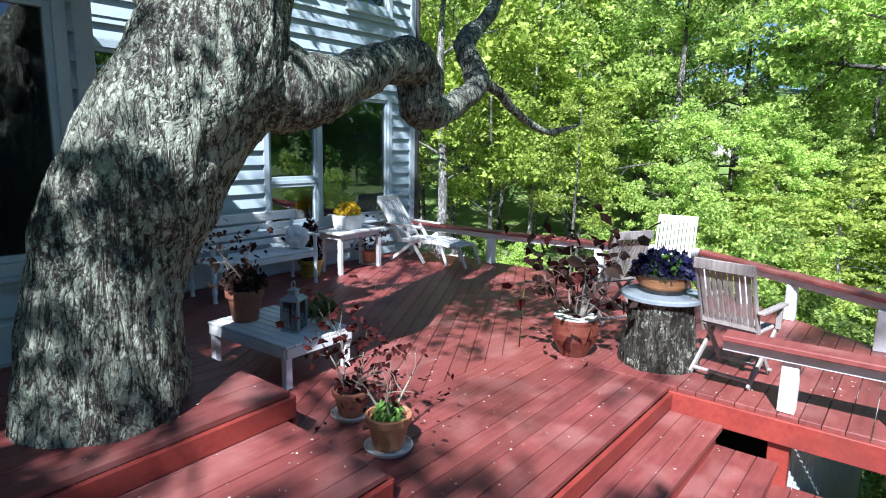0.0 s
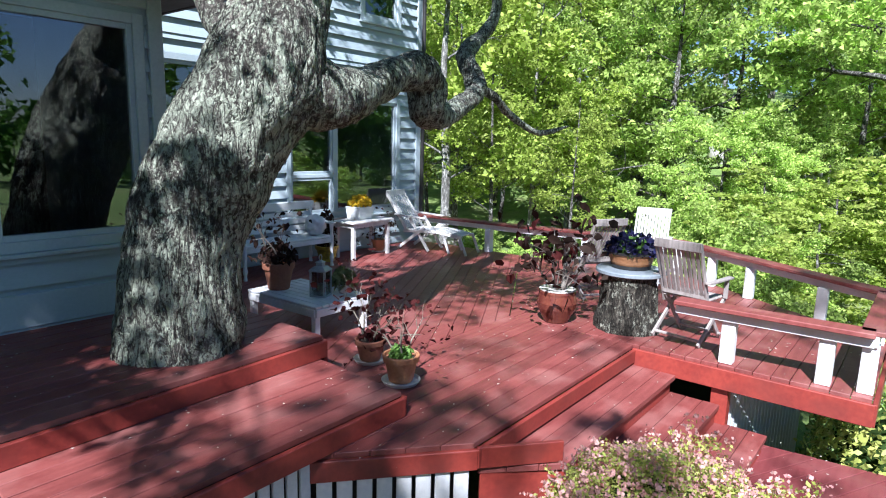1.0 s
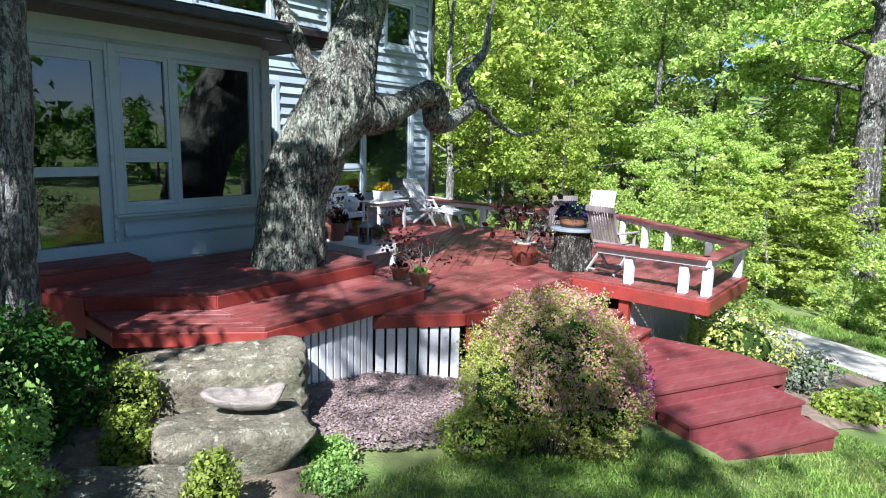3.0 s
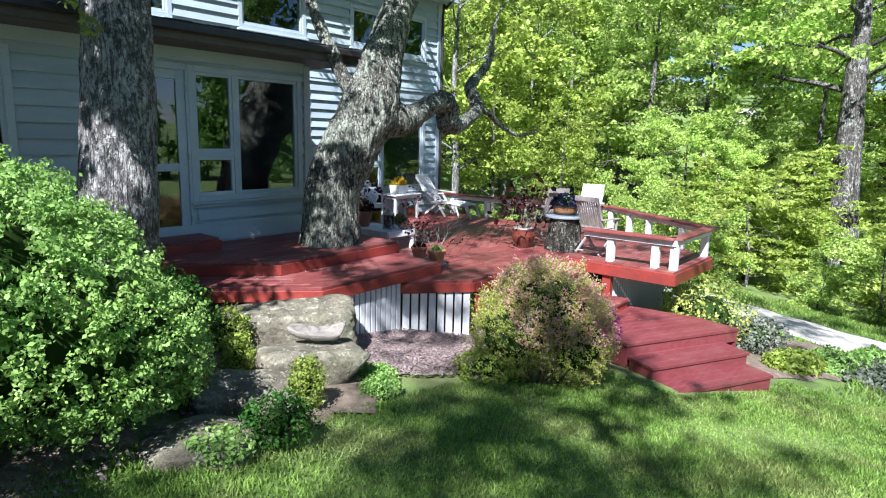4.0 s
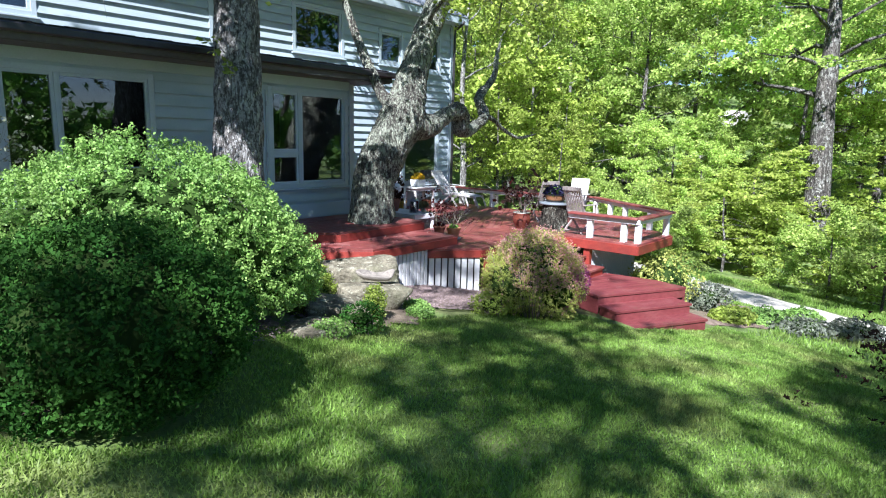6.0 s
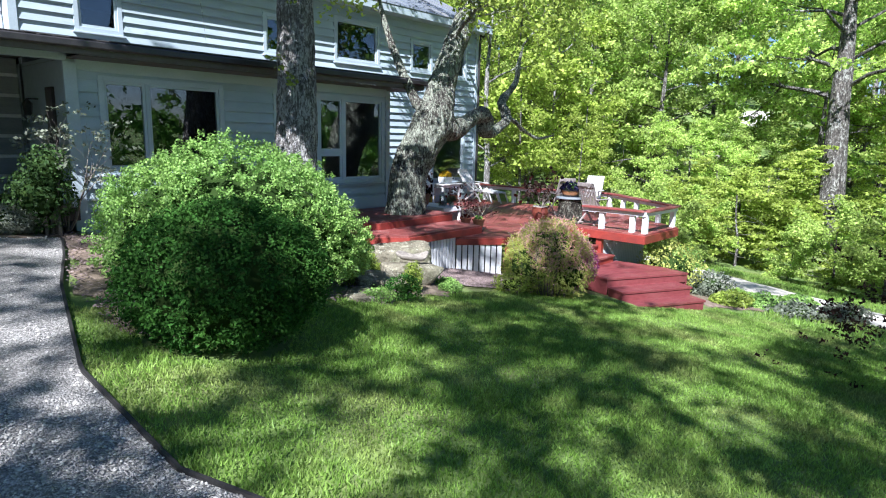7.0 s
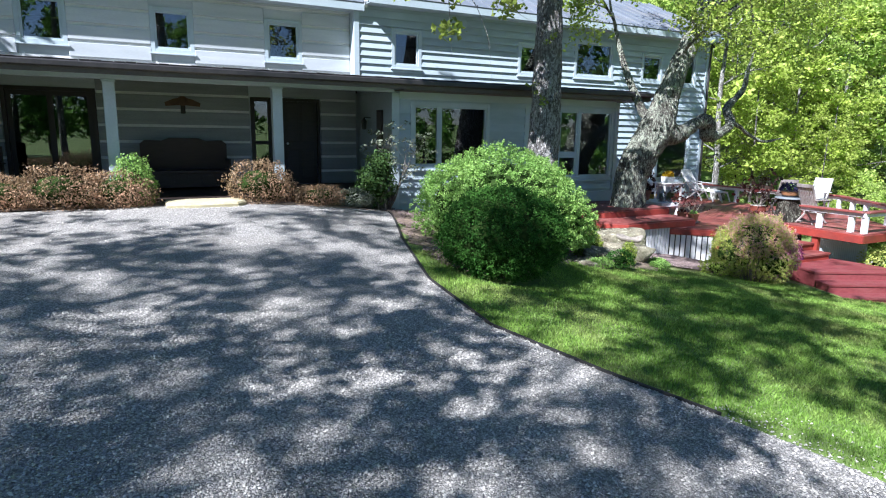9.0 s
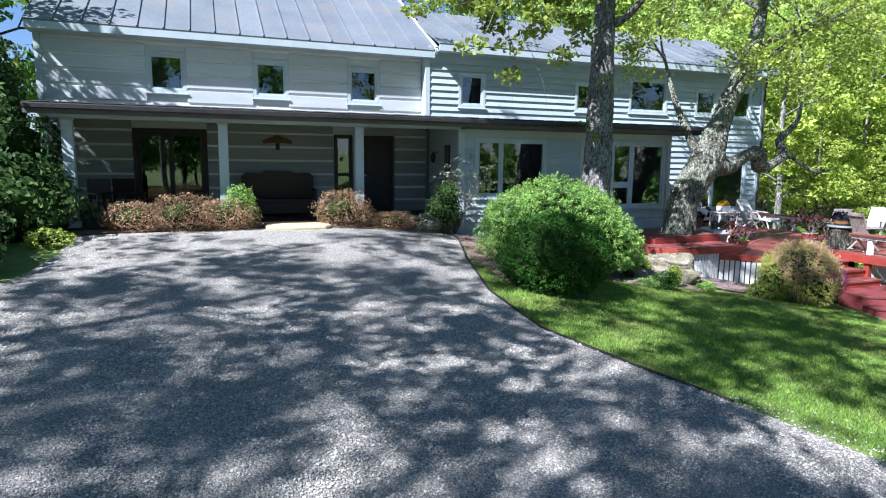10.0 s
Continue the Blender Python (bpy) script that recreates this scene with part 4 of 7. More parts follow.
for p, q, a, b in (((5.97, 4.0), (6.75, 3.35), -0.17, -0.036), ((6.74, 3.35), (9.28, 3.35), -0.16, -0.036), ((9.262, 3.37), (9.262, 1.5), -0.21, -0.03),
                   ((9.26, 1.50), (11.09, 1.50), -0.21, -0.03), ((11.09, 1.5), (13.0, 4.2), -0.21, -0.03), ((13.0, 4.2), (12.48, 6.6), -0.21, -0.03),
                   ((12.48, 6.6), (12.37, 8.82), -0.21, -0.03),
                   ((6.73, 3.95), (4.58, 3.92), 0.0, 0.134), ((4.59, 3.925), (3.68, 4.83), 0.0, 0.134), ((6.742, 3.95), (6.782, 4.88), 0.0, 0.134),
                   ((6.82, 4.85), (4.61, 4.76), 0.172, 0.304), ((4.62, 4.765), (3.73, 5.55), 0.172, 0.304), ((6.82, 4.85), (6.82, 6.58), 0.0, 0.304),
                   ((3.3, 6.035), (4.575, 6.035), 0.34, 0.464), ((4.575, 6.035), (4.575, 6.54), 0.34, 0.464),
                   ((3.3, 6.58), (3.73, 5.55), -0.1, 0.304), ((3.68, 4.83), (3.73, 5.55), 0.0, 0.134)):
    skirt(deck, p, q, a, b)
part("step_riser", barred((6.76, 3.36, -0.1), (7.2, 3.0, -0.1), 0.03, 0.14), RED_TRIM, deck)


# white slatted skirting below the deck
def skirting(p, q, top, n, label):
    s = tagged(new("deck_skirting"), label, "skirting", "deck skirting", "structure")
    p, q = Vector(p), Vector(q)
    d = (q - p) / n
    ang = math.degrees(math.atan2(d.y, d.x))
    for i in range(n):
        a = p + d * (i + 0.5)
        lo = float(gz(a.x, a.y)) - 0.03
        b = boxed(-d.length * 0.39, d.length * 0.39, -0.011, 0.011, lo + RNG.uniform(0.0, 0.04), top, bevel=0.004)
        part("slat", b, WHITE, s).matrix_basis = pose(a.x, a.y, 0, 0, 0, ang + RNG.uniform(-1, 1))
    # black sheet behind the slats paints the shade in their gaps
    part("shade_backing", barred((p.x + 0.05, p.y + 0.12, top - 0.5), (q.x + 0.05, q.y + 0.12, top - 0.5), 0.02, 1.1, 0), EDGING_AND_SHADE, s)
    return s


skirting((6.0, 4.0), (6.74, 3.39), -0.172, 8, "white vertical slats below the diagonal deck edge")
skirting((4.85, 3.985), (5.98, 4.0), 0.0, 12, "white vertical slats below the lower step deck")

# black sheet that paints the shade under the upper deck
tagged(part("shade_sheet_under_deck", barred((3.85, 5.0, -0.46), (4.72, 4.12, -0.46), 0.03, 1.0, 0), EDGING_AND_SHADE), "black sheet added for the shade under the deck", "wall", kind="structure")
# corrugated panel and post below the platform
bm = bmesh.new()
prev = None
for i in range(145):
    u = i / 144
    w_ = 0.012 * math.sin(i * math.pi / 3)
    x, y = 9.42 + 1.30 * u + 0.3 * w_, 2.56 - 0.42 * u + w_
    a = (bm.verts.new((x, y, -1.5)), bm.verts.new((x, y, -0.2)))
    if prev:
        bm.faces.new((prev[0], a[0], a[1], prev[1]))
    prev = a
bmesh.ops.solidify(bm, geom=bm.faces, thickness=0.004)
tagged(part("sheet_under_platform", bm, CORRUG), "pale corrugated sheet closing the space under the platform", "wall", kind="structure")
tagged(part("post_under_platform", boxed(9.30, 9.42, 2.52, 2.66, -1.3, -0.2, bevel=0.006), RED_TRIM), "red square post below the platform", "post", kind="structure")

# black sheet painting the shaded void under the platform
tagged(part("sheet_under_platform", barred((10.74, 2.25, -0.9), (12.6, 4.6, -0.9), 0.03, 1.4, 0), EDGING_AND_SHADE), "black sheet added for the shade under the platform", "wall", kind="structure")

# stairs from the deck to the lawn
stairs = tagged(new("garden_stairs"), "red-painted timber steps leading from the deck to the lawn", "stairs", kind="structure")
for poly, z in (([(6.78, 3.37), (7.2, 2.97), (9.24, 2.95), (9.24, 3.37)], -0.18),
                ([(7.12, 3.0), (7.5, 2.58), (9.28, 2.57), (9.28, 3.0)], -0.36),
                ([(7.42, 2.62), (7.8, 2.2), (9.34, 2.19), (9.34, 2.62)], -0.54)):
    boards(stairs, poly, 0, z, 0.145, 0.005, 0.04, "tread_board")
    y = poly[1][1] + 0.035
    skirt(stairs, (poly[1][0] + 0.03, y), (poly[2][0], y), z - 0.18, z - 0.041, 0.03, RED_TRIM, "riser")
    skirt(stairs, (poly[0][0] + 0.03, poly[0][1]), (poly[1][0] + 0.03, poly[1][1] + 0.03), z - 0.3, z - 0.041, 0.03, RED_TRIM, "stringer")

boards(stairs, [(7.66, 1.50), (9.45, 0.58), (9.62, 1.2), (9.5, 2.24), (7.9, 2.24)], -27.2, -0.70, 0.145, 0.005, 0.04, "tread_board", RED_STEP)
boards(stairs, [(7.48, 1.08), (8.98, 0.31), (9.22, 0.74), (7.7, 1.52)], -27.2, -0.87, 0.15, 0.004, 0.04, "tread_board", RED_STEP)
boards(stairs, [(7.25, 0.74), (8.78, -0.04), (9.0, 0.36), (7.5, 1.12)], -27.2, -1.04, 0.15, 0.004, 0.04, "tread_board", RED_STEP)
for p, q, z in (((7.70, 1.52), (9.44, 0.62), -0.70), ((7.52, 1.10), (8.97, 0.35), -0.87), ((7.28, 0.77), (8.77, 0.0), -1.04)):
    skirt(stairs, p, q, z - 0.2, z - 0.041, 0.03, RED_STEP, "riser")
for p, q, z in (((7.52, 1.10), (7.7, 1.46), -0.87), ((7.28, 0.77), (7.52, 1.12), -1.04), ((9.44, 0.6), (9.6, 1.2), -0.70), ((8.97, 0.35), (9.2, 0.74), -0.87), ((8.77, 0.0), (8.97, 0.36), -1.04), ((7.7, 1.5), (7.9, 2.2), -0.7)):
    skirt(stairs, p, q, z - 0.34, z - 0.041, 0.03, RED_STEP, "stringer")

# low bench rail round the platform
rail = tagged(new("deck_rail"), "low white rail with a broad red cap round the deck", "railing", kind="structure")
RP = [(9.30, 3.02), (9.34, 1.56), (11.08, 1.56), (12.86, 4.2), (12.40, 6.6), (12.28, 8.75)]
for a, b in zip(RP, RP[1:]):
    part("cap", barred((*a, 0.49), (*b, 0.49), 0.2, 0.04, 0.006), RED, rail)
    part("apron", barred((*a, 0.425), (*b, 0.425), 0.05, 0.088, 0.005), WHITE, rail)
for x, y in ((9.38, 2.58), (9.40, 1.86), (9.42, 1.58), (10.96, 1.6), (11.45, 2.15), (12.05, 3.0), (12.42, 3.55), (12.78, 4.12), (12.62, 5.5), (12.34, 7.15)):
    part("post", boxed(x - 0.055, x + 0.055, y - 0.055, y + 0.055, 0.0, 0.39, bevel=0.006), WHITE, rail)


# ---- trees ----
def grow(limbs, clumps, start, direction, length, radius, level, rng, droop=0.05, spread=0.75):
    """Adds a bent branch with side branches; leaf clumps gather at the outer twigs."""
    p, d = np.array(start, float), np.array(direction, float)
    d /= np.linalg.norm(d)
    pts, rad = [p.copy()], [radius]
    steps = 4
    for i in range(steps):
        d = d + rng.normal(0, 0.16, 3) + np.array((0, 0, 0.05 - droop))
        d /= np.linalg.norm(d)
        p = p + d * length / steps
        pts.append(p.copy())
        rad.append(radius * (1 - 0.75 * (i + 1) / steps))
        if level > 0 and i >= 1:
            for _ in range(2 if i < steps - 1 else 3):
                e = d + rng.normal(0, spread, 3)
                grow(limbs, clumps, p, e, length * rng.uniform(0.42, 0.62), rad[-1] * 0.7, level - 1, rng, droop, spread)
        if level == 0 and i >= 1:
            clumps.append(p + rng.normal(0, 0.1, 3))
    limbs.append((pts, rad))


def crown_leaves(clumps, per, radius, size, rng, up=0.3, simple=False, flat=0.6):
    c = np.repeat(np.array(clumps), per, 0)
    off = rng.normal(size=c.shape)
    off *= (radius * rng.uniform(0.2, 1, len(c)) ** 0.6 / (np.linalg.norm(off, axis=1) + 1e-9))[:, None]
    off[:, 2] *= flat
    return leaf_arrays(c + off, size, 0.4, up, 0.62, rng, simple=simple)


# the leaning oak in the deck
oak = empty("oak_tree", 6.0, 5.45, -0.75, 0, "leaning old oak with lichened furrowed bark growing through the deck", "tree")


def rel(pts, o):
    return [tuple(np.array(p) - np.array(o)) for p in pts]


OAK0 = (6.0, 5.45, -0.75)
trunk = rel([(5.95, 5.48, -0.8), (5.97, 5.46, 0.0), (5.98, 5.44, 0.4), (6.02, 5.46, 0.9), (6.13, 5.44, 1.35), (6.38, 5.36, 1.85), (6.62, 5.30, 2.25), (6.79, 5.31, 2.7), (7.0, 5.34, 3.2), (7.3, 5.38, 3.8), (7.75, 5.4, 4.6), (8.1, 5.4, 5.5), (8.4, 5.5, 6.6), (8.6, 5.6, 8.0)], OAK0)
tubes("trunk", [(trunk, [0.50, 0.47, 0.44, 0.405, 0.40, 0.435, 0.47, 0.35, 0.28, 0.25, 0.24, 0.19, 0.13, 0.06])], BARK, oak, seg=150, rough=0.11, freq=2.2, n=18, furrow=0.024)
limb = rel([(6.75, 5.2, 2.18), (7.2, 5.12, 2.16), (7.7, 5.3, 2.27), (8.2, 5.45, 2.44), (8.62, 5.55, 2.52), (8.86, 5.62, 2.42), (8.88, 5.65, 2.17), (9.12, 5.68, 2.10), (9.55, 5.76, 2.22), (10.0, 5.85, 2.42), (10.18, 5.98, 2.6), (10.2, 6.15, 2.86), (10.5, 6.3, 3.05), (10.95, 6.42, 3.3), (11.25, 6.45, 3.6), (11.3, 6.45, 4.0), (11.55, 6.5, 4.5)], OAK0)
tubes("limb", [(limb, [0.30, 0.23, 0.17, 0.16, 0.19, 0.20, 0.19, 0.15, 0.12, 0.12, 0.13, 0.12, 0.11, 0.09, 0.08, 0.06, 0.03])], BARK, oak, seg=36, rough=0.22, freq=4.0, n=9, furrow=0.010)
tubes("limb", [(rel([(6.55, 5.3, 2.3), (6.5, 5.5, 2.55), (6.5, 5.75, 2.8), (6.42, 5.95, 3.2), (6.36, 6.2, 3.7), (6.3, 6.45, 4.3), (6.1, 6.6, 5.2)], OAK0), [0.22, 0.14, 0.105, 0.10, 0.09, 0.07, 0.03])], BARK, oak, seg=28, rough=0.2, freq=4.0, n=8, furrow=0.006)
tubes("twig", [(rel([(10.1, 5.9, 2.5), (10.45, 5.85, 2.4), (10.79, 5.86, 2.22), (11.35, 5.78, 2.0), (11.7, 5.7, 2.02), (12.1, 5.66, 2.1)], OAK0), [0.07, 0.055, 0.05, 0.04, 0.035, 0.012])], BARK, oak, seg=14, rough=0.2, freq=5.0, n=6)
rng = np.random.default_rng(11)
limbs, clumps = [], []
for s, d_, L_, r_ in (((7.75, 5.4, 4.6), (0.75, -0.35, 0.35), 2.6, 0.11), ((8.0, 5.4, 5.2), (0.9, 0.1, 0.45), 2.8, 0.10), ((8.3, 5.5, 6.2), (-0.7, -0.5, 0.5), 2.6, 0.09),
                     ((8.3, 5.5, 6.4), (0.3, 0.8, 0.5), 2.6, 0.09), ((8.6, 5.6, 7.6), (0.5, -0.6, 0.6), 2.2, 0.07), ((6.2, 6.55, 4.8), (-0.5, -0.4, 0.4), 1.6, 0.05),
                     ((6.1, 6.6, 5.1), (0.1, 0.3, 0.8), 1.5, 0.04), ((11.5, 6.5, 4.5), (0.5, -0.2, 0.8), 1.6, 0.03), ((7.4, 5.4, 4.1), (-0.5, -0.6, 0.5), 1.8, 0.06)):
    grow(limbs, clumps, np.array(s) - OAK0, d_, L_, r_, 2, rng)
for l in limbs:
    tubes("branch", [l], BARK, oak, seg=6, n=3)
v, f = crown_leaves(clumps, 9, 0.24, 0.10, rng)
raw("crown", v, f, LEAF_YOUNG, oak, "sparse fresh yellow-green leaves")

# the straight maple beside the addition
maple = empty("maple_tree", 2.75, 4.85, -0.2, 0, "straight grey-barked maple beside the house wall", "tree")
MAP0 = (2.75, 4.85, -0.2)
tubes("trunk", [(rel([(2.7, 4.85, -0.4), (2.74, 4.86, 0.3), (2.82, 4.88, 1.2), (2.92, 4.95, 2.2), (3.0, 5.05, 3.2), (3.1, 5.2, 4.4), (3.25, 5.4, 6.0), (3.4, 5.5, 8.0), (3.5, 5.6, 10.5)], MAP0), [0.46, 0.40, 0.365, 0.335, 0.315, 0.29, 0.24, 0.17, 0.05])], BARK_B, maple, seg=100, rough=0.07, freq=2.0, n=14, furrow=0.018)
limbs, clumps = [], []
for s, d_, L_, r_ in (((3.2, 5.35, 5.4), (0.4, -0.8, 0.35), 2.4, 0.11), ((3.2, 5.3, 5.8), (-0.6, -0.2, 0.8), 2.6, 0.10),
                     ((3.4, 5.5, 8.0), (0.3, -0.5, 0.7), 3.2, 0.09), ((3.3, 5.4, 6.6), (0.1, -0.9, 0.45), 2.8, 0.10)):
    grow(limbs, clumps, np.array(s) - MAP0, d_, L_, r_, 2, rng)
# high limbs above the view, added to shade the wall and deck
high = []
for s, d_, L_, r_ in (((3.35, 5.45, 7.0), (-0.95, -0.52, 0.18), 4.9, 0.11), ((3.4, 5.5, 8.0), (-0.95, -0.38, 0.16), 6.2, 0.09), ((3.45, 5.5, 8.8), (-0.5, -0.3, 0.8), 3.0, 0.07)):
    grow(limbs, high, np.array(s) - MAP0, d_, L_, r_, 2, rng)
for s, d_, L_, r_ in (((3.35, 5.45, 7.3), (-0.92, -0.46, 0.10), 5.2, 0.10), ((3.35, 5.45, 7.1), (-0.95, -0.26, 0.16), 3.8, 0.08)):
    grow(limbs, high, np.array(s) - MAP0, d_, L_, r_, 2, rng)
# unseen high leaves kept mainly where their shadows fall on house wall and upper deck
pick, thinned = np.random.default_rng(12), []
for q in high:
    x, y, z = np.array(q) + MAP0
    s = (6.5 - y) / 0.4
    wall = 0.6 < x + 0.87 * s < 7.0 and -0.6 < z - s < 2.7
    deck_side = 3.2 < x + 0.87 * (z - 0.3) < 5.9 and 5.0 < y + 0.4 * (z - 0.3) < 6.6
    steps = 4.6 < x + 0.87 * (z - 0.1) < 7.4 and 3.9 < y + 0.4 * (z - 0.1) < 6.2
    t = (6.3 - x) / 0.87
    stem = 0.9 < z - t < 3.4 and 4.8 < y + 0.4 * t < 5.9
    front = 4.3 < x + 0.87 * (z - 0.2) < 6.0 and 3.6 < y + 0.4 * (z - 0.2) < 5.0
    if front and pick.uniform() < 0.8:
        continue
    if (wall and not stem) or (deck_side and not stem and pick.uniform() < 0.55) or pick.uniform() < (0.45 if steps and not stem else 0.10):
        thinned.append(q)
high = thinned
# drop clumps whose shadows would fall on the step deck or oak stem
clumps = [q for q in clumps if not (4.3 < q[0] + MAP0[0] + 0.87 * (q[2] + MAP0[2] - 0.2) < 6.0 and 3.6 < q[1] + MAP0[1] + 0.4 * (q[2] + MAP0[2] - 0.2) < 5.0)]
clumps = [q for q in clumps if not (0.9 < q[2] + MAP0[2] - (6.3 - q[0] - MAP0[0]) / 0.87 < 3.4 and 4.8 < q[1] + MAP0[1] + 0.46 * (6.3 - q[0] - MAP0[0]) < 5.9)]
tuft_c = []
for s, d_ in (((2.66, 4.62, 2.62), (-0.4, -0.6, 0.1)), ((2.62, 4.75, 3.0), (-0.7, -0.3, 0.3)), ((2.9, 4.7, 4.0), (-0.6, -0.7, 0.5))):
    grow(limbs, tuft_c, np.array(s) - MAP0, d_, 0.28, 0.010, 0, rng)
for l in limbs:
    tubes("branch", [l], BARK_B, maple, seg=6, n=3)
v0, f0 = crown_leaves(clumps, 7, 0.30, 0.12, rng)
v1, f1 = crown_leaves(high, 60, 0.34, 0.135, rng)
v2, f2 = crown_leaves(tuft_c, 6, 0.10, 0.09, rng)
v, f = np.vstack([v0, v1, v2]), np.vstack([f0, f1 + len(v0), f2 + len(v0) + len(v1)])
raw("crown", v, f, LEAF_YOUNG, maple, "fresh yellow-green leaves")


def forest_tree(seed, height, spread, trunk_r, leafmat, barkmat, per, size, clump_r, first=0.25, limbs_n=16, label="", flat=0.6, rise=0.28, up=0.1, twin=True):
    """A woodland tree: tapered trunk, limbs, and an uneven crown of leaf clumps; flat and rise set how far it grows in tiers."""
    rng = np.random.default_rng(seed)
    t = tagged(new("tree"), label or "tall broadleaf tree in bright spring leaf", "tree", "woodland trees")
    top = np.array((rng.normal(0, 0.4), rng.normal(0, 0.4), height * 0.95))
    pts = [np.array((0, 0, -0.8)), np.array((rng.normal(0, 0.08), rng.normal(0, 0.08), height * 0.3)), top * 0.65, top]
    tubes("trunk", [(pts, [trunk_r * 1.15, trunk_r, trunk_r * 0.6, 0.03])], barkmat, t, seg=12, rough=0.12, freq=1.5, n=5)
    limbs, clumps = [], []
    for i in range(limbs_n):
        u = first + (0.97 - first) * (i + rng.uniform(0, 0.8)) / limbs_n
        a = i * 2.4 + rng.normal(0, 0.4)
        out = spread * (1.15 - 0.75 * abs(u - 0.45)) * rng.uniform(0.65, 1.1)
        grow(limbs, clumps, (top[0] * u, top[1] * u, height * u), (math.cos(a), math.sin(a), rise + 0.5 * u * (rise > 0.1)), out, trunk_r * 0.35 * (1.15 - u), 1, rng, 0.06, 0.6)
    tagged(tubes("branch_work", [l for l in limbs if l[1][0] > trunk_r * 0.07], barkmat, t, seg=4, n=1), kind="stuff")
    c = np.array(clumps)
    if twin:
        c = np.vstack([c, c + rng.normal(0, 0.5, c.shape)])
    v, f = crown_leaves(c, per, clump_r, size, rng, up, True, flat)
    raw("crown", v, f, leafmat, t, smooth=False)
    return t


near = [forest_tree(21, 13, 4.4, 0.20, LEAF_FOREST, BARK_FAR, 52, 0.21, 0.62, 0.14, 19, "spreading maple in fresh green leaf", 0.45, 0.2, 0.25, False),
        forest_tree(22, 16, 4.8, 0.24, LEAF_FOREST, BARK_FAR, 42, 0.22, 0.66, 0.26, 19, "tall broadleaf tree in fresh leaf", 0.45, 0.25, 0.25, False),
        forest_tree(23, 9.5, 2.3, 0.09, LEAF_YOUNG, BARK_FAR, 22, 0.17, 0.5, 0.24, 12, "slender tree in thin yellow-green leaf", 0.4, 0.35, 0.3, False)]
back = [forest_tree(24, 16, 4.8, 0.26, LEAF_FOREST, BARK_FAR, 20, 0.34, 0.8, 0.2, 17, "broadleaf tree on the wooded slope", 0.5, 0.25, 0.15, False),
        forest_tree(25, 14, 4.6, 0.22, LEAF_YOUNG, BARK_FAR, 20, 0.33, 0.8, 0.16, 16, "yellow-green tree on the wooded slope", 0.5, 0.25, 0.15, False),
        forest_tree(28, 17, 4.4, 0.24, LEAF_DEEP, BARK_FAR, 20, 0.34, 0.75, 0.2, 16, "deeper green tree on the wooded slope", 0.5, 0.25, 0.15, False)]
shr = [forest_tree(31, 3.5, 2.5, 0.06, LEAF_YOUNG, BARK_FAR, 34, 0.15, 0.42, 0.10, 15, "dogwood shrub with yellow-green leaves in level tiers", 0.13, 0.04, 0.6, False),
       forest_tree(32, 4.0, 2.3, 0.07, LEAF_FOREST, BARK_FAR, 40, 0.16, 0.40, 0.08, 13, "leafy green understorey shrub", 0.5, 0.25, 0.2, False)]
rng = np.random.default_rng(5)


def plant(src, x, y, s, rz):
    m = pose(x, y, float(gz(x, y)), 0, 0, rz)
    t = copy_thing(src, m)
    t.scale = (s, s, s)
    return t


def grove(src, places):
    """Sets a tree at the first place and plants copies of it at the others: (x, y, scale)."""
    for i, (x, y, k) in enumerate(places):
        turn = rng.uniform(0, 360)
        if i:
            plant(src, x, y, k, turn)
        else:
            src.matrix_basis = pose(x, y, float(gz(x, y)), 0, 0, turn)
            src.scale = (k, k, k)


grove(near[0], [(30.4, 10.4, 0.92), (33.4, 8.6, 0.88), (34.6, 13.6, 0.95), (27.4, 7.3, 0.42), (26.6, 5.6, 0.36), (29.4, 5.4, 0.40), (40.5, 4.6, 0.85)])
grove(near[1], [(26.0, 20.6, 0.78), (37.0, 26.0, 0.9), (40.5, 19.8, 0.95), (41.0, 15.6, 0.9), (44.0, 1.6, 0.9), (41.0, -3.0, 0.8), (33.5, 24.5, 0.8), (39.0, 31.5, 0.95), (36.5, 17.6, 0.75)])
grove(near[2], [(21.6, 13.4, 0.8), (24.6, 17.2, 1.05), (27.6, 15.0, 0.85), (30.2, 18.8, 1.1), (29.0, 22.6, 1.1), (33.6, 21.4, 1.2), (24.0, 11.6, 0.6), (26.4, 12.6, 0.75), (21.2, 17.0, 1.0)])
# the wooded slope; a gap is left in front of the rock outcrop
k = 0
slope = {0: [], 1: [], 2: []}
for dist, n in ((48, 10), (57, 12), (68, 13), (82, 14)):
    for i in range(n):
        a = radians(-12 + 76 * (i + 0.5 + rng.uniform(-0.3, 0.3)) / n)
        r = dist + rng.uniform(-3, 3)
        x, y = 2 + r * math.cos(a), r * math.sin(a)
        k += 1
        if dist > 60 or abs((x + 0.3) * 0.277 - (y + 1.8) * 0.961) > 4.2:
            slope[(k * k + k // 3) % 3].append((x, y, rng.uniform(0.85, 1.2) * (0.9 + 0.12 * (dist > 50) + 0.25 * (dist > 75))))
for kind in slope:
    grove(back[kind], slope[kind])
# woods behind the house, to the west and across the valley
for x, y, s, k in ((-14, 18, 0.9, 0), (-20, 12, 1.0, 1), (-5, 22, 1.0, 2), (4, 24, 1.0, 0), (13, 22, 1.0, 1), (20, 22, 0.9, 0)):
    plant(back[k], x, y, s, rng.uniform(0, 360))
for x, y, s in ((-13.0, 13.0, 0.8), (-12.2, 7.6, 0.38), (-12.2, 10.4, 0.6)):
    plant(back[2], x, y, s, 30)
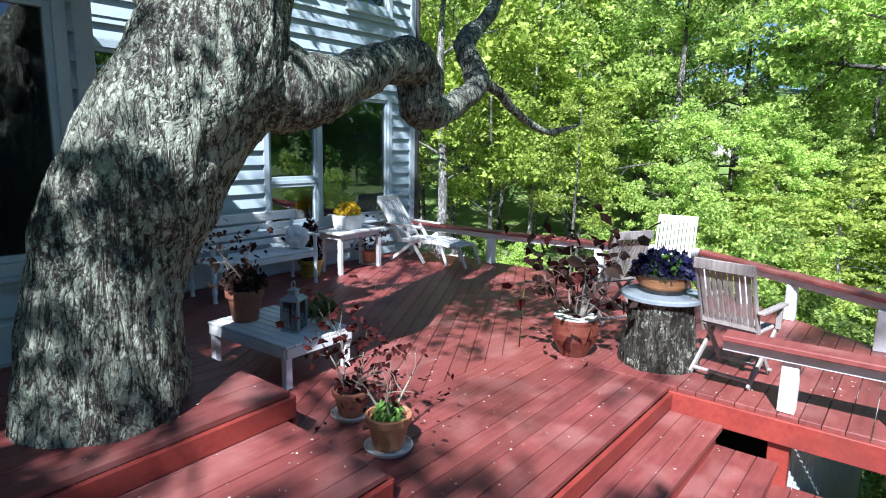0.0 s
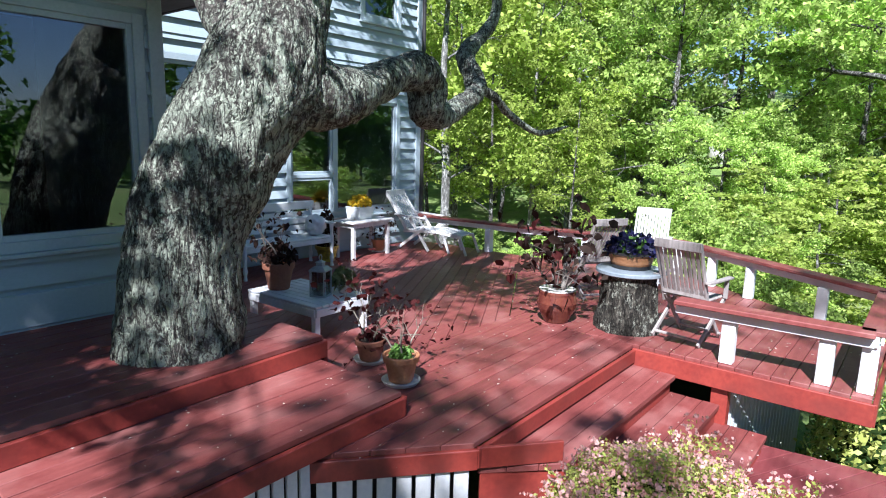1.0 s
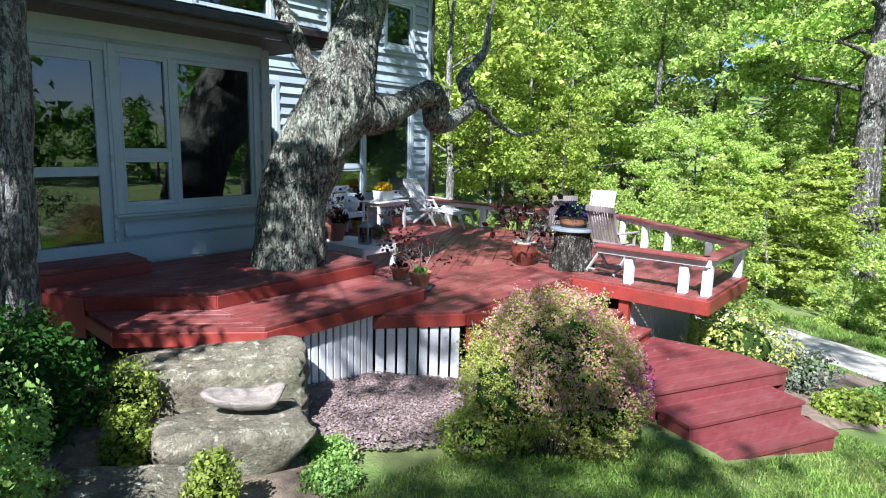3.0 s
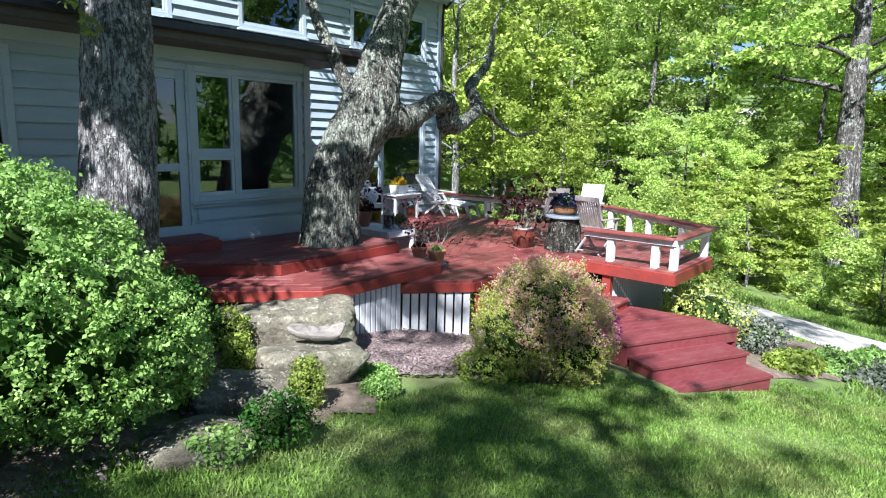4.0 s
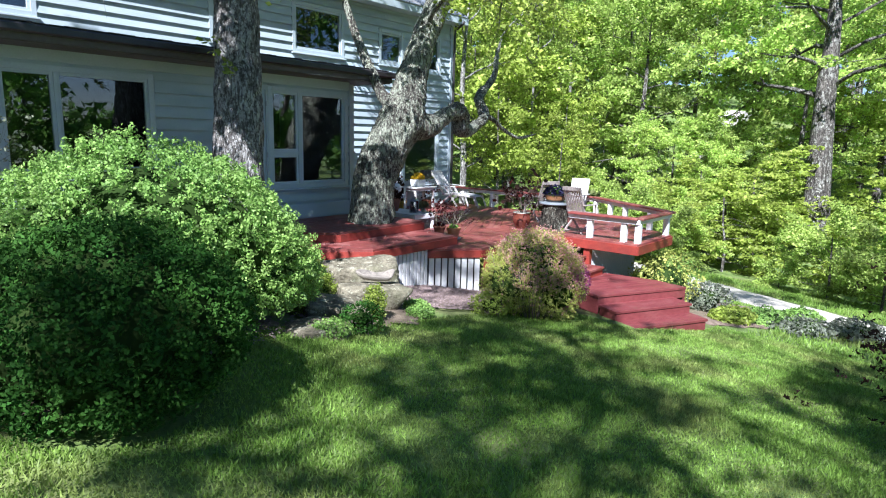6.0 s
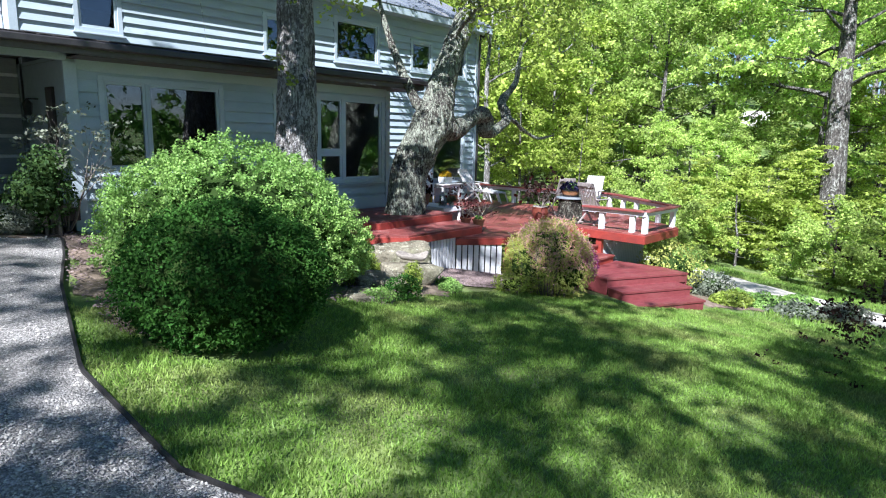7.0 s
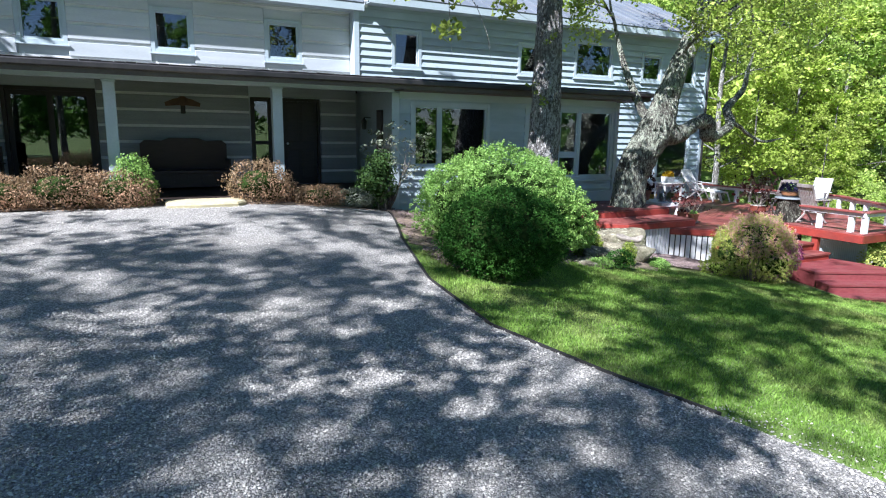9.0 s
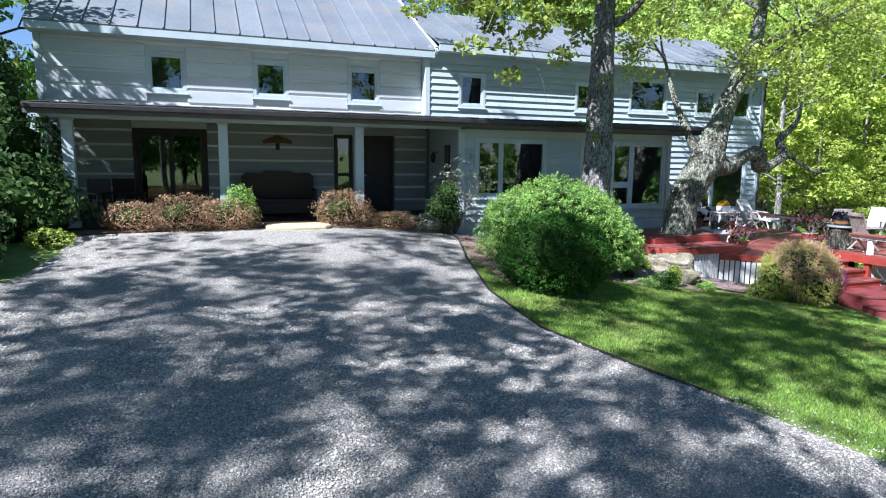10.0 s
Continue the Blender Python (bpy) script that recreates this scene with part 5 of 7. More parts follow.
# unseen trees, planted only for what the windows reflect
valley = forest_tree(26, 14, 5.0, 0.26, LEAF_DEEP, BARK_FAR, 8, 0.55, 0.75, 0.12, 14, "broadleaf tree across the lawn")
valley.matrix_basis = pose(-34, -6, float(gz(-34, -6)), 0, 0, 10)
for x, y, s in ((-13, -33, 0.75), (-8, -35, 0.7), (-3, -36, 0.75), (2, -37, 0.7), (-30, -24, 1.1), (-24, -38, 1.2), (24, -21, 1.0), (-17, -42, 0.5), (-12, -44, 0.45), (-7, -42, 0.45), (-2, -43, 0.45), (3, -42, 0.5), (34, -19, 1.0), (38, -12, 1.0), (-22, -32, 1.1), (46, -22, 1.0)):
    plant(valley, x, y, s, rng.uniform(0, 360))
ridge_tree = forest_tree(27, 12, 5.5, 0.26, LEAF_DEEP, BARK_FAR, 3, 1.0, 1.0, 0.1, 12, "broadleaf tree on the far side of the valley")
ridge_tree.matrix_basis = pose(20, -62, float(gz(20, -62)), 0, 0, 0)
for i in range(18):
    a = radians(-80 + 62 * (i + rng.uniform(0, 0.6)) / 18)
    r = rng.uniform(56, 80)
    plant(ridge_tree, 5 + r * math.cos(a), r * math.sin(a), rng.uniform(0.45, 0.65), rng.uniform(0, 360))
grove(shr[0], [(22.3, 3.4, 0.85), (21.4, 4.6, 0.7), (24.6, 4.0, 1.0), (23.6, -0.9, 0.6), (27.6, 3.6, 1.1), (25.0, -2.2, 0.9), (33.0, 4.6, 1.3), (34.0, -1.4, 1.2)])
grove(shr[1], [(13.5, 2.5, 0.36), (14.0, 4.0, 0.42), (19.9, 5.4, 0.5), (20.4, 3.9, 0.42), (18.6, -0.6, 0.5), (18.4, -1.9, 0.5), (19.6, 0.9, 0.28), (20.8, 7.2, 0.5), (18.2, 9.8, 0.3), (19.4, 8.4, 0.32), (18.6, 11.6, 0.3), (23.4, 8.8, 0.6), (20.4, -3.4, 0.7), (23.0, 6.2, 0.6)])

# unseen trees of the forecourt, above and behind the walk, placed for their shade
tall = forest_tree(42, 17, 4.6, 0.15, LEAF_DEEP, BARK_B, 13, 0.21, 0.36, 0.52, 11, "unseen high-crowned tree behind the walk, placed for its shade")
broad = forest_tree(43, 17, 6.4, 0.2, LEAF_DEEP, BARK_B, 15, 0.22, 0.40, 0.56, 13, "unseen broad-crowned tree beside the forecourt, placed for its shade")
for src, x, y, k, turn in ((tall, -14.3, -3.2, 0.81, 106), (broad, -3.6, -8.5, 1.07, 146)):
    src.matrix_basis = pose(x, y, float(gz(x, y)), 0, 0, turn)
    src.scale = (k, k, k)
plant(tall, -7.9, -8.3, 0.86, 139)
plant(tall, -16.2, -14.0, 0.9, 261)
plant(broad, -14.0, -8.7, 0.96, 107)
plant(broad, -18.7, -10.2, 1.08, 73)


# ---- shrubs, rocks ----
def ball_points(n, rng, squash_low=0.25):
    p = rng.normal(size=(n, 3))
    p /= np.linalg.norm(p, axis=1)[:, None]
    return p


def shrub(name, x, y, lobes, n, size, leafmat, label, seed, bumpy=0.12, flowers=None, core=0.80, category="shrub", clump=0.0, freq=2.4, sink=0.0, coremat=None):
    """A dense shrub: leafy skin over rounded lobes (dx, dy, z, rx, ry, rz), a solid dark core painting the shade
    inside, and stems.
    """
    rng = np.random.default_rng(seed)
    g = float(gz(x, y)) - sink
    t = empty(name, x, y, g, 0, label, category)
    C = []
    O = []
    tot = sum(l[3] * l[4] + l[3] * l[5] for l in lobes)
    for lx, ly, lz, rx, ry, rz in lobes:
        k = int(n * (rx * ry + rx * rz) / tot)
        sprigs = max(1, k // clump) if clump else k
        d = ball_points(sprigs, rng)
        r = 1 + bumpy * np.array([noise.noise(Vector(q * freq + lx * 3)) + 0.5 * noise.noise(Vector(q * freq * 2.6 + ly)) for q in d])
        depth = 1 - 0.16 * rng.uniform(0, 1, sprigs) ** 2.0 + 0.03 * rng.normal(size=sprigs)
        P = np.array((lx, ly, lz)) + d * np.array((rx, ry, rz)) * (r * depth)[:, None]
        if clump:
            out = np.ones(sprigs, bool)
            for o in lobes:
                if o != (lx, ly, lz, rx, ry, rz):
                    out &= (((P - o[:3]) / np.array(o[3:])) ** 2).sum(1) > 0.5
            P, d = np.repeat(P[out], clump, 0), np.repeat(d[out], clump, 0)
            off = rng.normal(size=P.shape)
            off *= (size * 1.5 * rng.uniform(0.1, 1, len(P)) ** 0.5 / np.linalg.norm(off, axis=1))[:, None]
            P = P + off + d * np.abs(rng.normal(0, size * 0.6, len(P)))[:, None]
            d = d * 0.6 + off / (size * 1.5)
        C.append(P)
        O.append(d)
        # solid core coloured as inner shade, closing the gaps between leaves
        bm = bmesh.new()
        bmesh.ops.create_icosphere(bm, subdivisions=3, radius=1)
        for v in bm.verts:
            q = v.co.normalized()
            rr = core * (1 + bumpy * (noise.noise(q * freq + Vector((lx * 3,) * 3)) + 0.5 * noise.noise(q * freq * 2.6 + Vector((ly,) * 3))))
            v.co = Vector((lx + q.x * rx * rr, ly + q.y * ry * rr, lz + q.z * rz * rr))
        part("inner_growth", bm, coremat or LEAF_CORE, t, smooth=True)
    C, O = np.vstack(C), np.vstack(O)
    keep = C[:, 2] > 0.02
    C, O = C[keep], O[keep]
    v, f = leaf_arrays(C, size, 0.4, 0.0, 0.6, rng, outward=O * 0.7)
    raw("foliage", v, f, leafmat, t)
    if flowers:
        m, share, fs, sel = flowers
        pick = rng.uniform(size=len(C)) < share * np.clip(sel(C), 0, 1)
        F = C[pick] + O[pick] * 0.03
        v, f = leaf_arrays(np.repeat(F, 4, 0) + rng.normal(0, fs * 0.4, (len(F) * 4, 3)), fs, 0.3, 0.0, 0.9, rng)
        raw("blossom", v, f, m, t)
    limbs = []
    for i in range(7):
        a = i * 2.4
        l = lobes[i % len(lobes)]
        limbs.append(([(l[0] + 0.1 * math.cos(a), l[1] + 0.1 * math.sin(a), -0.05), (l[0] + 0.3 * l[3] * math.cos(a), l[1] + 0.3 * l[4] * math.sin(a), l[2] * 0.6), (l[0] + 0.6 * l[3] * math.cos(a), l[1] + 0.6 * l[4] * math.sin(a), l[2])], [0.03, 0.02, 0.008]))
    for l in limbs:
        tubes("stem", [l], TWIG, t, seg=6, n=3)
    return t


shrub("clipped_shrub", -0.30, 1.45, [(0, 0, 0.58, 0.93, 0.92, 0.72)], 44000, 0.034, LEAF_YEW, "rounded dark green yew clipped close to the ground", 51, 0.10, clump=14)
shrub("boxwood_shrub", 0.75, 3.2, [(0, 0, 0.85, 1.36, 1.22, 0.95), (0.58, -0.22, 0.62, 0.98, 1.0, 0.82), (1.08, -0.35, 0.34, 0.62, 0.68, 0.55), (-0.55, 0.15, 0.72, 1.0, 1.0, 0.85)], 135000, 0.033, LEAF_BOX, "broad fresh green boxwood in front of the house", 52, 0.16, clump=24, core=0.70)
az = shrub("azalea_shrub", 6.19, 1.95, [(0.02, 0, 0.80, 0.70, 0.70, 0.62), (-0.36, 0.16, 0.62, 0.46, 0.5, 0.46), (0.40, -0.10, 0.72, 0.46, 0.48, 0.42), (0.05, -0.40, 0.55, 0.46, 0.42, 0.44), (0.2, 0.2, 1.06, 0.42, 0.42, 0.28)], 100000, 0.019, LEAF_AZ, "rounded azalea with fading pink blossom by the steps", 53, 0.26,
           (PETAL_P, 0.14, 0.018, lambda c: 0.06 + 1.1 * (c[:, 2] > 0.62) * (c[:, 0] - c[:, 1] + 0.5 * c[:, 2] > -0.2)), clump=12, core=0.66, freq=3.4, sink=0.05)
rng = np.random.default_rng(54)
q = ball_points(1500, rng)
q = q[(q[:, 0] + 0.3 * q[:, 2] > -0.2) & (q[:, 2] < 0.45)]
c = np.array((0.16, -0.12, 0.64)) + q * np.array((0.73, 0.70, 0.55)) * rng.uniform(0.9, 1.04, (len(q), 1))
v, f = leaf_arrays(np.repeat(c, 5, 0) + rng.normal(0, 0.012, (len(c) * 5, 3)), 0.028, 0.3, 0.0, 0.9, rng)
raw("blossom", v, f, PETAL_M, az, "deep magenta blossom low on the shrub")
sticks = []
for i in range(90):
    a, e = rng.uniform(0, 2 * math.pi), rng.uniform(0.5, 1.0)
    sticks.append(([(0.25 * math.cos(a), 0.25 * math.sin(a), 0), (0.5 * e * math.cos(a) - 0.1, 0.5 * e * math.sin(a), 0.4), (0.72 * e * math.cos(a) - 0.1, 0.72 * e * math.sin(a), rng.uniform(0.7, 1.2))], [0.009, 0.006, 0.003]))
tagged(tubes("branch_work", sticks, TWIG, az, seg=4, n=2), kind="stuff")
# beds along the porch
for x, y, r, h, m, lab, s in ((-6.35, 6.0, 0.62, 0.52, LEAF_RUST, "bronze-leaved spirea beside the porch steps", 61), (-7.25, 6.1, 0.55, 0.42, LEAF_RUST, "bronze-leaved spirea by the porch", 62),
                              (-5.5, 5.95, 0.5, 0.45, LEAF_RUST, "bronze-leaved spirea by the porch post", 66), (-5.25, 6.05, 0.30, 0.62, LEAF_BOX, "pale green perennial by the porch post", 63), (-3.05, 6.05, 0.55, 0.58, LEAF_RUST, "tan and green spirea beside the stone step", 64),
                              (-1.85, 6.05, 0.5, 0.30, LEAF_RUST, "low bronze groundcover shrub", 65), (-1.2, 6.0, 0.42, 0.28, LEAF_SILVER, "low grey-green groundcover shrub", 67)):
    shrub("spirea_shrub", x, y, [(0, 0, h * 0.70, r * 1.1, r * 0.9, h * 0.78), (r * 0.5, 0.05, h * 0.5, r * 0.8, r * 0.7, h * 0.6)], 8000, 0.034, m, lab, s, 0.34, core=0.58, freq=3.2)
shrub("camellia_shrub", -0.62, 6.05, [(0, 0, 0.55, 0.42, 0.4, 0.45), (0.1, -0.05, 0.95, 0.3, 0.3, 0.32)], 2400, 0.06, LEAF_EVER, "glossy dark green evergreen at the corner of the addition", 68, 0.3, core=0.6)
bare = empty("bare_shrub", -0.30, 6.15, float(gz(-0.3, 6.15)), 0, "tall thin shrub with sparse tan leaves", "shrub")
limbs, clumps = [], []
rng = np.random.default_rng(70)
for i in range(5):
    grow(limbs, clumps, (0, 0, 0), (rng.normal(0, 0.14), rng.normal(0, 0.14), 1), 1.25, 0.016, 1, rng, 0.0, 0.35)
for l in limbs[-5:]:
    tubes("stem", [l], TWIG, bare, seg=5, n=3)
tagged(tubes("branch_work", limbs[:-5], TWIG, bare, seg=4, n=2), kind="stuff")
v, f = crown_leaves(clumps, 9, 0.10, 0.06, rng)
raw("foliage", v, f, LEAF_SILVER, bare)
shrub("evergreen_shrub", -10.2, 6.6, [(0, 0, 1.5, 1.5, 1.4, 1.7), (0.7, -0.9, 0.7, 1.3, 1.2, 0.9), (-0.4, 0.6, 2.9, 1.3, 1.2, 1.5), (1.0, 0.1, 0.45, 1.0, 0.8, 0.5)], 17000, 0.11, LEAF_EVER, "large dark evergreen shrub at the end of the porch", 71, 0.3)
shrub("evergreen_shrub", -9.9, 2.6, [(0, 0, 0.5, 1.2, 1.6, 0.75), (-0.6, 1.2, 0.8, 1.2, 1.2, 1.1)], 11000, 0.09, LEAF_EVER, "low dark evergreen shrub beside the forecourt", 72, 0.3)
shrub("perennial_plant", -8.45, 4.6, [(0, 0, 0.14, 0.35, 0.3, 0.18)], 700, 0.06, LEAF_YOUNG, "bright green perennial at the gravel edge", 73, 0.3, core=0.5)
# bed by the steps and the track
for x, y, r, h, m, lab, s in ((10.4, 1.35, 0.72, 1.0, LEAF_AZ, "loose olive shrub beside the steps", 75), (11.5, 1.55, 0.6, 0.9, LEAF_BOX, "green shrub under the platform edge", 76), (11.3, 0.75, 0.55, 0.5, LEAF_SILVER, "grey-green lavender mound by the track", 77),
                              (10.55, 0.0, 0.42, 0.26, LEAF_YOUNG, "yellow-green groundcover by the steps", 78), (11.35, -0.45, 0.55, 0.26, LEAF_BOX, "leafy green groundcover by the track", 79), (11.2, -1.1, 0.6, 0.24, LEAF_SILVER, "silvery groundcover mound by the track", 80),
                              (12.4, -0.9, 0.4, 0.3, LEAF_BOX, "bright green clump near the track", 81), (12.0, -1.9, 0.5, 0.35, LEAF_SILVER, "blue-green grass clump by the track", 82)):
    shrub("bed_plant", x, y, [(0, 0, h * 0.5, r, r * 0.9, h * 0.6), (-r * 0.5, r * 0.3, h * 0.35, r * 0.6, r * 0.6, h * 0.5)], 2600, 0.06, m, lab, s, 0.35, core=0.55, freq=3)
# small plants among the boulders
for x, y, r, h, m, s in ((3.38, 3.95, 0.20, 0.42, LEAF_YOUNG, 85), (3.12, 3.32, 0.12, 0.36, LEAF_YOUNG, 84), (3.22, 2.46, 0.11, 0.40, LEAF_YOUNG, 87), (2.66, 2.08, 0.22, 0.30, LEAF_YEW, 88), (2.45, 2.92, 0.14, 0.26, LEAF_YOUNG, 90),
                         (4.3, 2.72, 0.16, 0.10, LEAF_BOX, 89), (4.05, 2.42, 0.16, 0.10, LEAF_BOX, 93), (5.45, 2.2, 0.30, 0.30, LEAF_YOUNG, 91), (2.2, 2.1, 0.2, 0.12, LEAF_BOX, 92)):
    shrub("rockery_plant", x, y, [(0, 0, h * 0.45, r, r, h * 0.6)], 2200, 0.032, m, "small leafy rockery plant between the boulders", s, 0.3, core=0.5, freq=3, sink=-0.03, clump=6)
shrub("dark_shrub", 2.75, 4.0, [(0, 0, 0.35, 0.42, 0.45, 0.5)], 5000, 0.045, LEAF_YEW, "dark leafy shrub in the shade by the maple", 94, 0.3, clump=8)


def rock_mesh(seed, sx, sy, sz, planes=11, sub=5, hard=16.0, block=0.0):
    """A weathered rock: a ball cut by many planes, with worn edges, cracks and pits; block squares it off."""
    rng = np.random.default_rng(seed)
    N = rng.normal(size=(planes, 3))
    N /= np.linalg.norm(N, axis=1)[:, None]
    N = np.vstack([N, np.eye(3), -np.eye(3), [(0.1, -0.15, 0.98)]])
    D = np.concatenate([rng.uniform(0.82, 1.08, planes) + 0.22 * block, [0.98 - 0.12 * block] * 6, [0.90 - 0.08 * block]])
    bm = bmesh.new()
    bmesh.ops.create_icosphere(bm, subdivisions=sub, radius=1)
    for v in bm.verts:
        q = v.co.normalized()
        k = np.maximum(N @ np.array(q), 0.02) / D
        r = 1.0 / (np.sum(k ** hard) ** (1 / hard))
        p = q * r
        n = noise.noise(p * 2.2 + Vector((seed, 0, 0))) * 0.05 + noise.noise(p * 6 + Vector((seed, 5, 0))) * 0.03 + noise.noise(p * 16 + Vector((seed, 5, 2))) * 0.012
        c = abs(noise.noise(Vector((p.x * 2.0, p.y * 2.0, p.z * 5.0 + seed))))
        n -= 0.05 * max(0.0, 1 - c / 0.05)
        v.co = Vector((p.x * sx, p.y * sy, p.z * sz)) * (1 + n)
    return bm


def boulder(x, y, z0, sx, sy, sz, rz, seed, label, tilt=0, block=0.8, taper=0.0, lean=0):
    """A squared boulder; taper draws its foot in under an overhanging top."""
    bm = rock_mesh(seed, sx, sy, sz, 9, 5, 20.0, block)
    for v in bm.verts:
        k = 1 - taper * max(0.0, 0.5 - v.co.z / sz) / 1.5
        v.co.x, v.co.y = v.co.x * k - (1 - k) * 0.4 * sx, v.co.y * k
    b = part("boulder", bm, ROCK, smooth=True)
    b.matrix_basis = pose(x, y, z0, lean, tilt, rz)
    return tagged(b, label, "boulder", "boulders below the deck")


boulder(4.14, 3.96, -0.28, 0.80, 0.38, 0.37, -41, 3, "broad flat lichened boulder under the deck edge", -4.5, 0.45)
boulder(3.70, 3.05, -0.40, 0.60, 0.42, 0.38, -24, 7, "wedge-shaped pale boulder in the rockery", 3, 0.95, 0.6, -12)
boulder(2.80, 2.74, -0.30, 0.46, 0.32, 0.27, -32, 11, "low rounded boulder beside the lawn", 6, 0.5)
boulder(2.15, 2.32, -0.24, 0.44, 0.36, 0.14, -30, 15, "flat stone sunk in the lawn edge", 0, 0.3)

# hollowed grey driftwood lying on the boulder
drift = empty("driftwood", 3.92, 3.02, -0.01, -23, "hollow grey driftwood bowl lying on a boulder", "driftwood")
bm = bmesh.new()
rings = []
for j, (rr, z) in enumerate(((0.06, 0.0), (0.17, 0.0), (0.24, 0.04), (0.265, 0.085), (0.25, 0.10), (0.215, 0.085), (0.16, 0.05), (0.06, 0.045))):
    ring = []
    for i in range(48):
        a = 2 * math.pi * i / 48
        k = 1 + 0.28 * math.exp(-((a - math.pi) / 0.55) ** 2) + 0.05 * math.sin(5 * a) + 0.10 * math.exp(-((a - 1.2) / 0.35) ** 2)
        wav = 0.02 * math.sin(3 * a + 0.5) + 0.03 * math.cos(2 * a)
        ring.append(bm.verts.new((rr * k * 0.95 * math.cos(a), rr * k * 0.46 * math.sin(a) * (1 - 0.25 * (math.cos(a) < -0.5)), z + wav * (2 <= j <= 5) + (0.022 * math.exp(-((a - 1.75) / 0.22) ** 2) if j >= 5 else 0.0))))
    rings.append(ring)
for a, b in zip(rings, rings[1:]):
    for i in range(48):
        bm.faces.new((a[i], a[(i + 1) % 48], b[(i + 1) % 48], b[i]))
bm.faces.new(rings[0]), bm.faces.new(rings[-1])
part("bowl", bm, DRIFT, drift, smooth=True)
drift.matrix_basis = pose(3.86, 3.08, -0.045, 12, 4, -28)
slab = part("step_stone", prism(bmesh.new(), [(-4.75, 5.45), (-4.2, 5.36), (-3.55, 5.40), (-3.36, 5.7), (-3.4, 6.25), (-4.75, 6.25)], 0.4, 0.80, 0.03), SANDSTONE)
tagged(slab, "mossy pale stone slab in front of the porch", "step stone")


# ---- deck furniture ----
def folding_chair(x, y, rz, mat_, label, legrest=False, slats=9):
    """A slatted folding chair facing its own +x."""
    c = empty("folding_chair", x, y, 0.0, rz, label, "chair", "deck chairs")
    w = 0.23
    for s in (-1, 1):
        part("leg", barred((-0.26, s * w, 0.02), (0.22, s * w, 0.43), 0.022, 0.045), mat_, c)
        part("leg", barred((0.24, s * (w - 0.035), 0.02), (-0.14, s * (w - 0.035), 0.44), 0.022, 0.045), mat_, c)
        part("back_rail", barred((-0.10, s * (w - 0.012), 0.36), (-0.36, s * (w - 0.012), 0.98), 0.022, 0.045), mat_, c)
        part("armrest", barred((-0.24, s * (w + 0.03), 0.62), (0.24, s * (w + 0.03), 0.62), 0.055, 0.022), mat_, c)
        part("arm_support", barred((0.17, s * (w + 0.02), 0.42), (0.17, s * (w + 0.02), 0.61), 0.022, 0.04), mat_, c)
    for i in range(7):
        xx = -0.12 + 0.056 * i
        part("seat_slat", barred((xx, -w + 0.01, 0.43), (xx, w - 0.01, 0.43), 0.046, 0.016), mat_, c)
    part("top_rail", barred((-0.365, -w, 0.955), (-0.365, w, 0.955), 0.024, 0.085), mat_, c)
    part("cross_rail", barred((-0.155, -w + 0.012, 0.47), (-0.155, w - 0.012, 0.47), 0.024, 0.05), mat_, c)
    for i in range(slats):
        yy = (-0.5 + (i + 0.5) / slats) * 2 * (w - 0.03)
        part("back_slat", barred((-0.16, yy, 0.48), (-0.35, yy, 0.93), 0.034, 0.012, 0.003), mat_, c)
    part("stretcher", barred((-0.22, -w, 0.06), (-0.22, w, 0.06), 0.03, 0.022), mat_, c)
    part("stretcher", barred((0.2, -w, 0.06), (0.2, w, 0.06), 0.03, 0.022), mat_, c)
    return c


folding_chair(9.86, 3.06, -10, GREYWOOD, "silvered slatted folding chair at the platform edge")
folding_chair(11.95, 4.28, 192, TEAK, "white slatted folding chair by the deck rail")
folding_chair(10.75, 4.55, 62, GREYWOOD, "weathered slatted folding chair behind the stump")

st = empty("steamer_chair", 11.72, 8.02, 0, -82, "weathered white steamer chair with a long slatted leg rest", "lounger")
w = 0.25
for s in (-1, 1):
    part("leg", barred((-0.42, s * w, 0.02), (0.12, s * w, 0.42), 0.024, 0.05), TEAK, st)
    part("leg", barred((0.18, s * (w - 0.03), 0.02), (-0.20, s * (w - 0.03), 0.55), 0.024, 0.05), TEAK, st)
    part("seat_rail", barred((-0.30, s * w, 0.33), (0.32, s * w, 0.36), 0.024, 0.05), TEAK, st)
    part("back_rail", barred((-0.22, s * w, 0.32), (-0.66, s * w, 0.93), 0.024, 0.05), TEAK, st)
    part("armrest", barred((-0.46, s * (w + 0.03), 0.60), (0.16, s * (w + 0.03), 0.57), 0.06, 0.024), TEAK, st)
    part("leg_rest_rail", barred((0.30, s * (w - 0.03), 0.36), (0.80, s * (w - 0.03), 0.30), 0.024, 0.045), TEAK, st)
    part("leg_rest_leg", barred((0.78, s * (w - 0.03), 0.30), (0.90, s * (w - 0.03), 0.02), 0.024, 0.04), TEAK, st)
    part("leg_rest_leg", barred((0.45, s * (w - 0.03), 0.33), (0.58, s * (w - 0.03), 0.02), 0.024, 0.04), TEAK, st)
for i in range(9):
    xx = -0.24 + 0.062 * i
    part("seat_slat", barred((xx, -w, 0.355 + 0.003 * i), (xx, w, 0.355 + 0.003 * i), 0.048, 0.016), TEAK, st)
for i in range(8):
    xx = 0.34 + 0.062 * i
    part("leg_rest_slat", barred((xx, -w + 0.03, 0.385 - 0.0075 * i), (xx, w - 0.03, 0.385 - 0.0075 * i), 0.048, 0.016), TEAK, st)
for i in range(7):
    yy = (-0.5 + (i + 0.5) / 7) * 2 * (w - 0.03)
    part("back_slat", barred((-0.26, yy, 0.39), (-0.63, yy, 0.90), 0.048, 0.012, 0.003), TEAK, st)
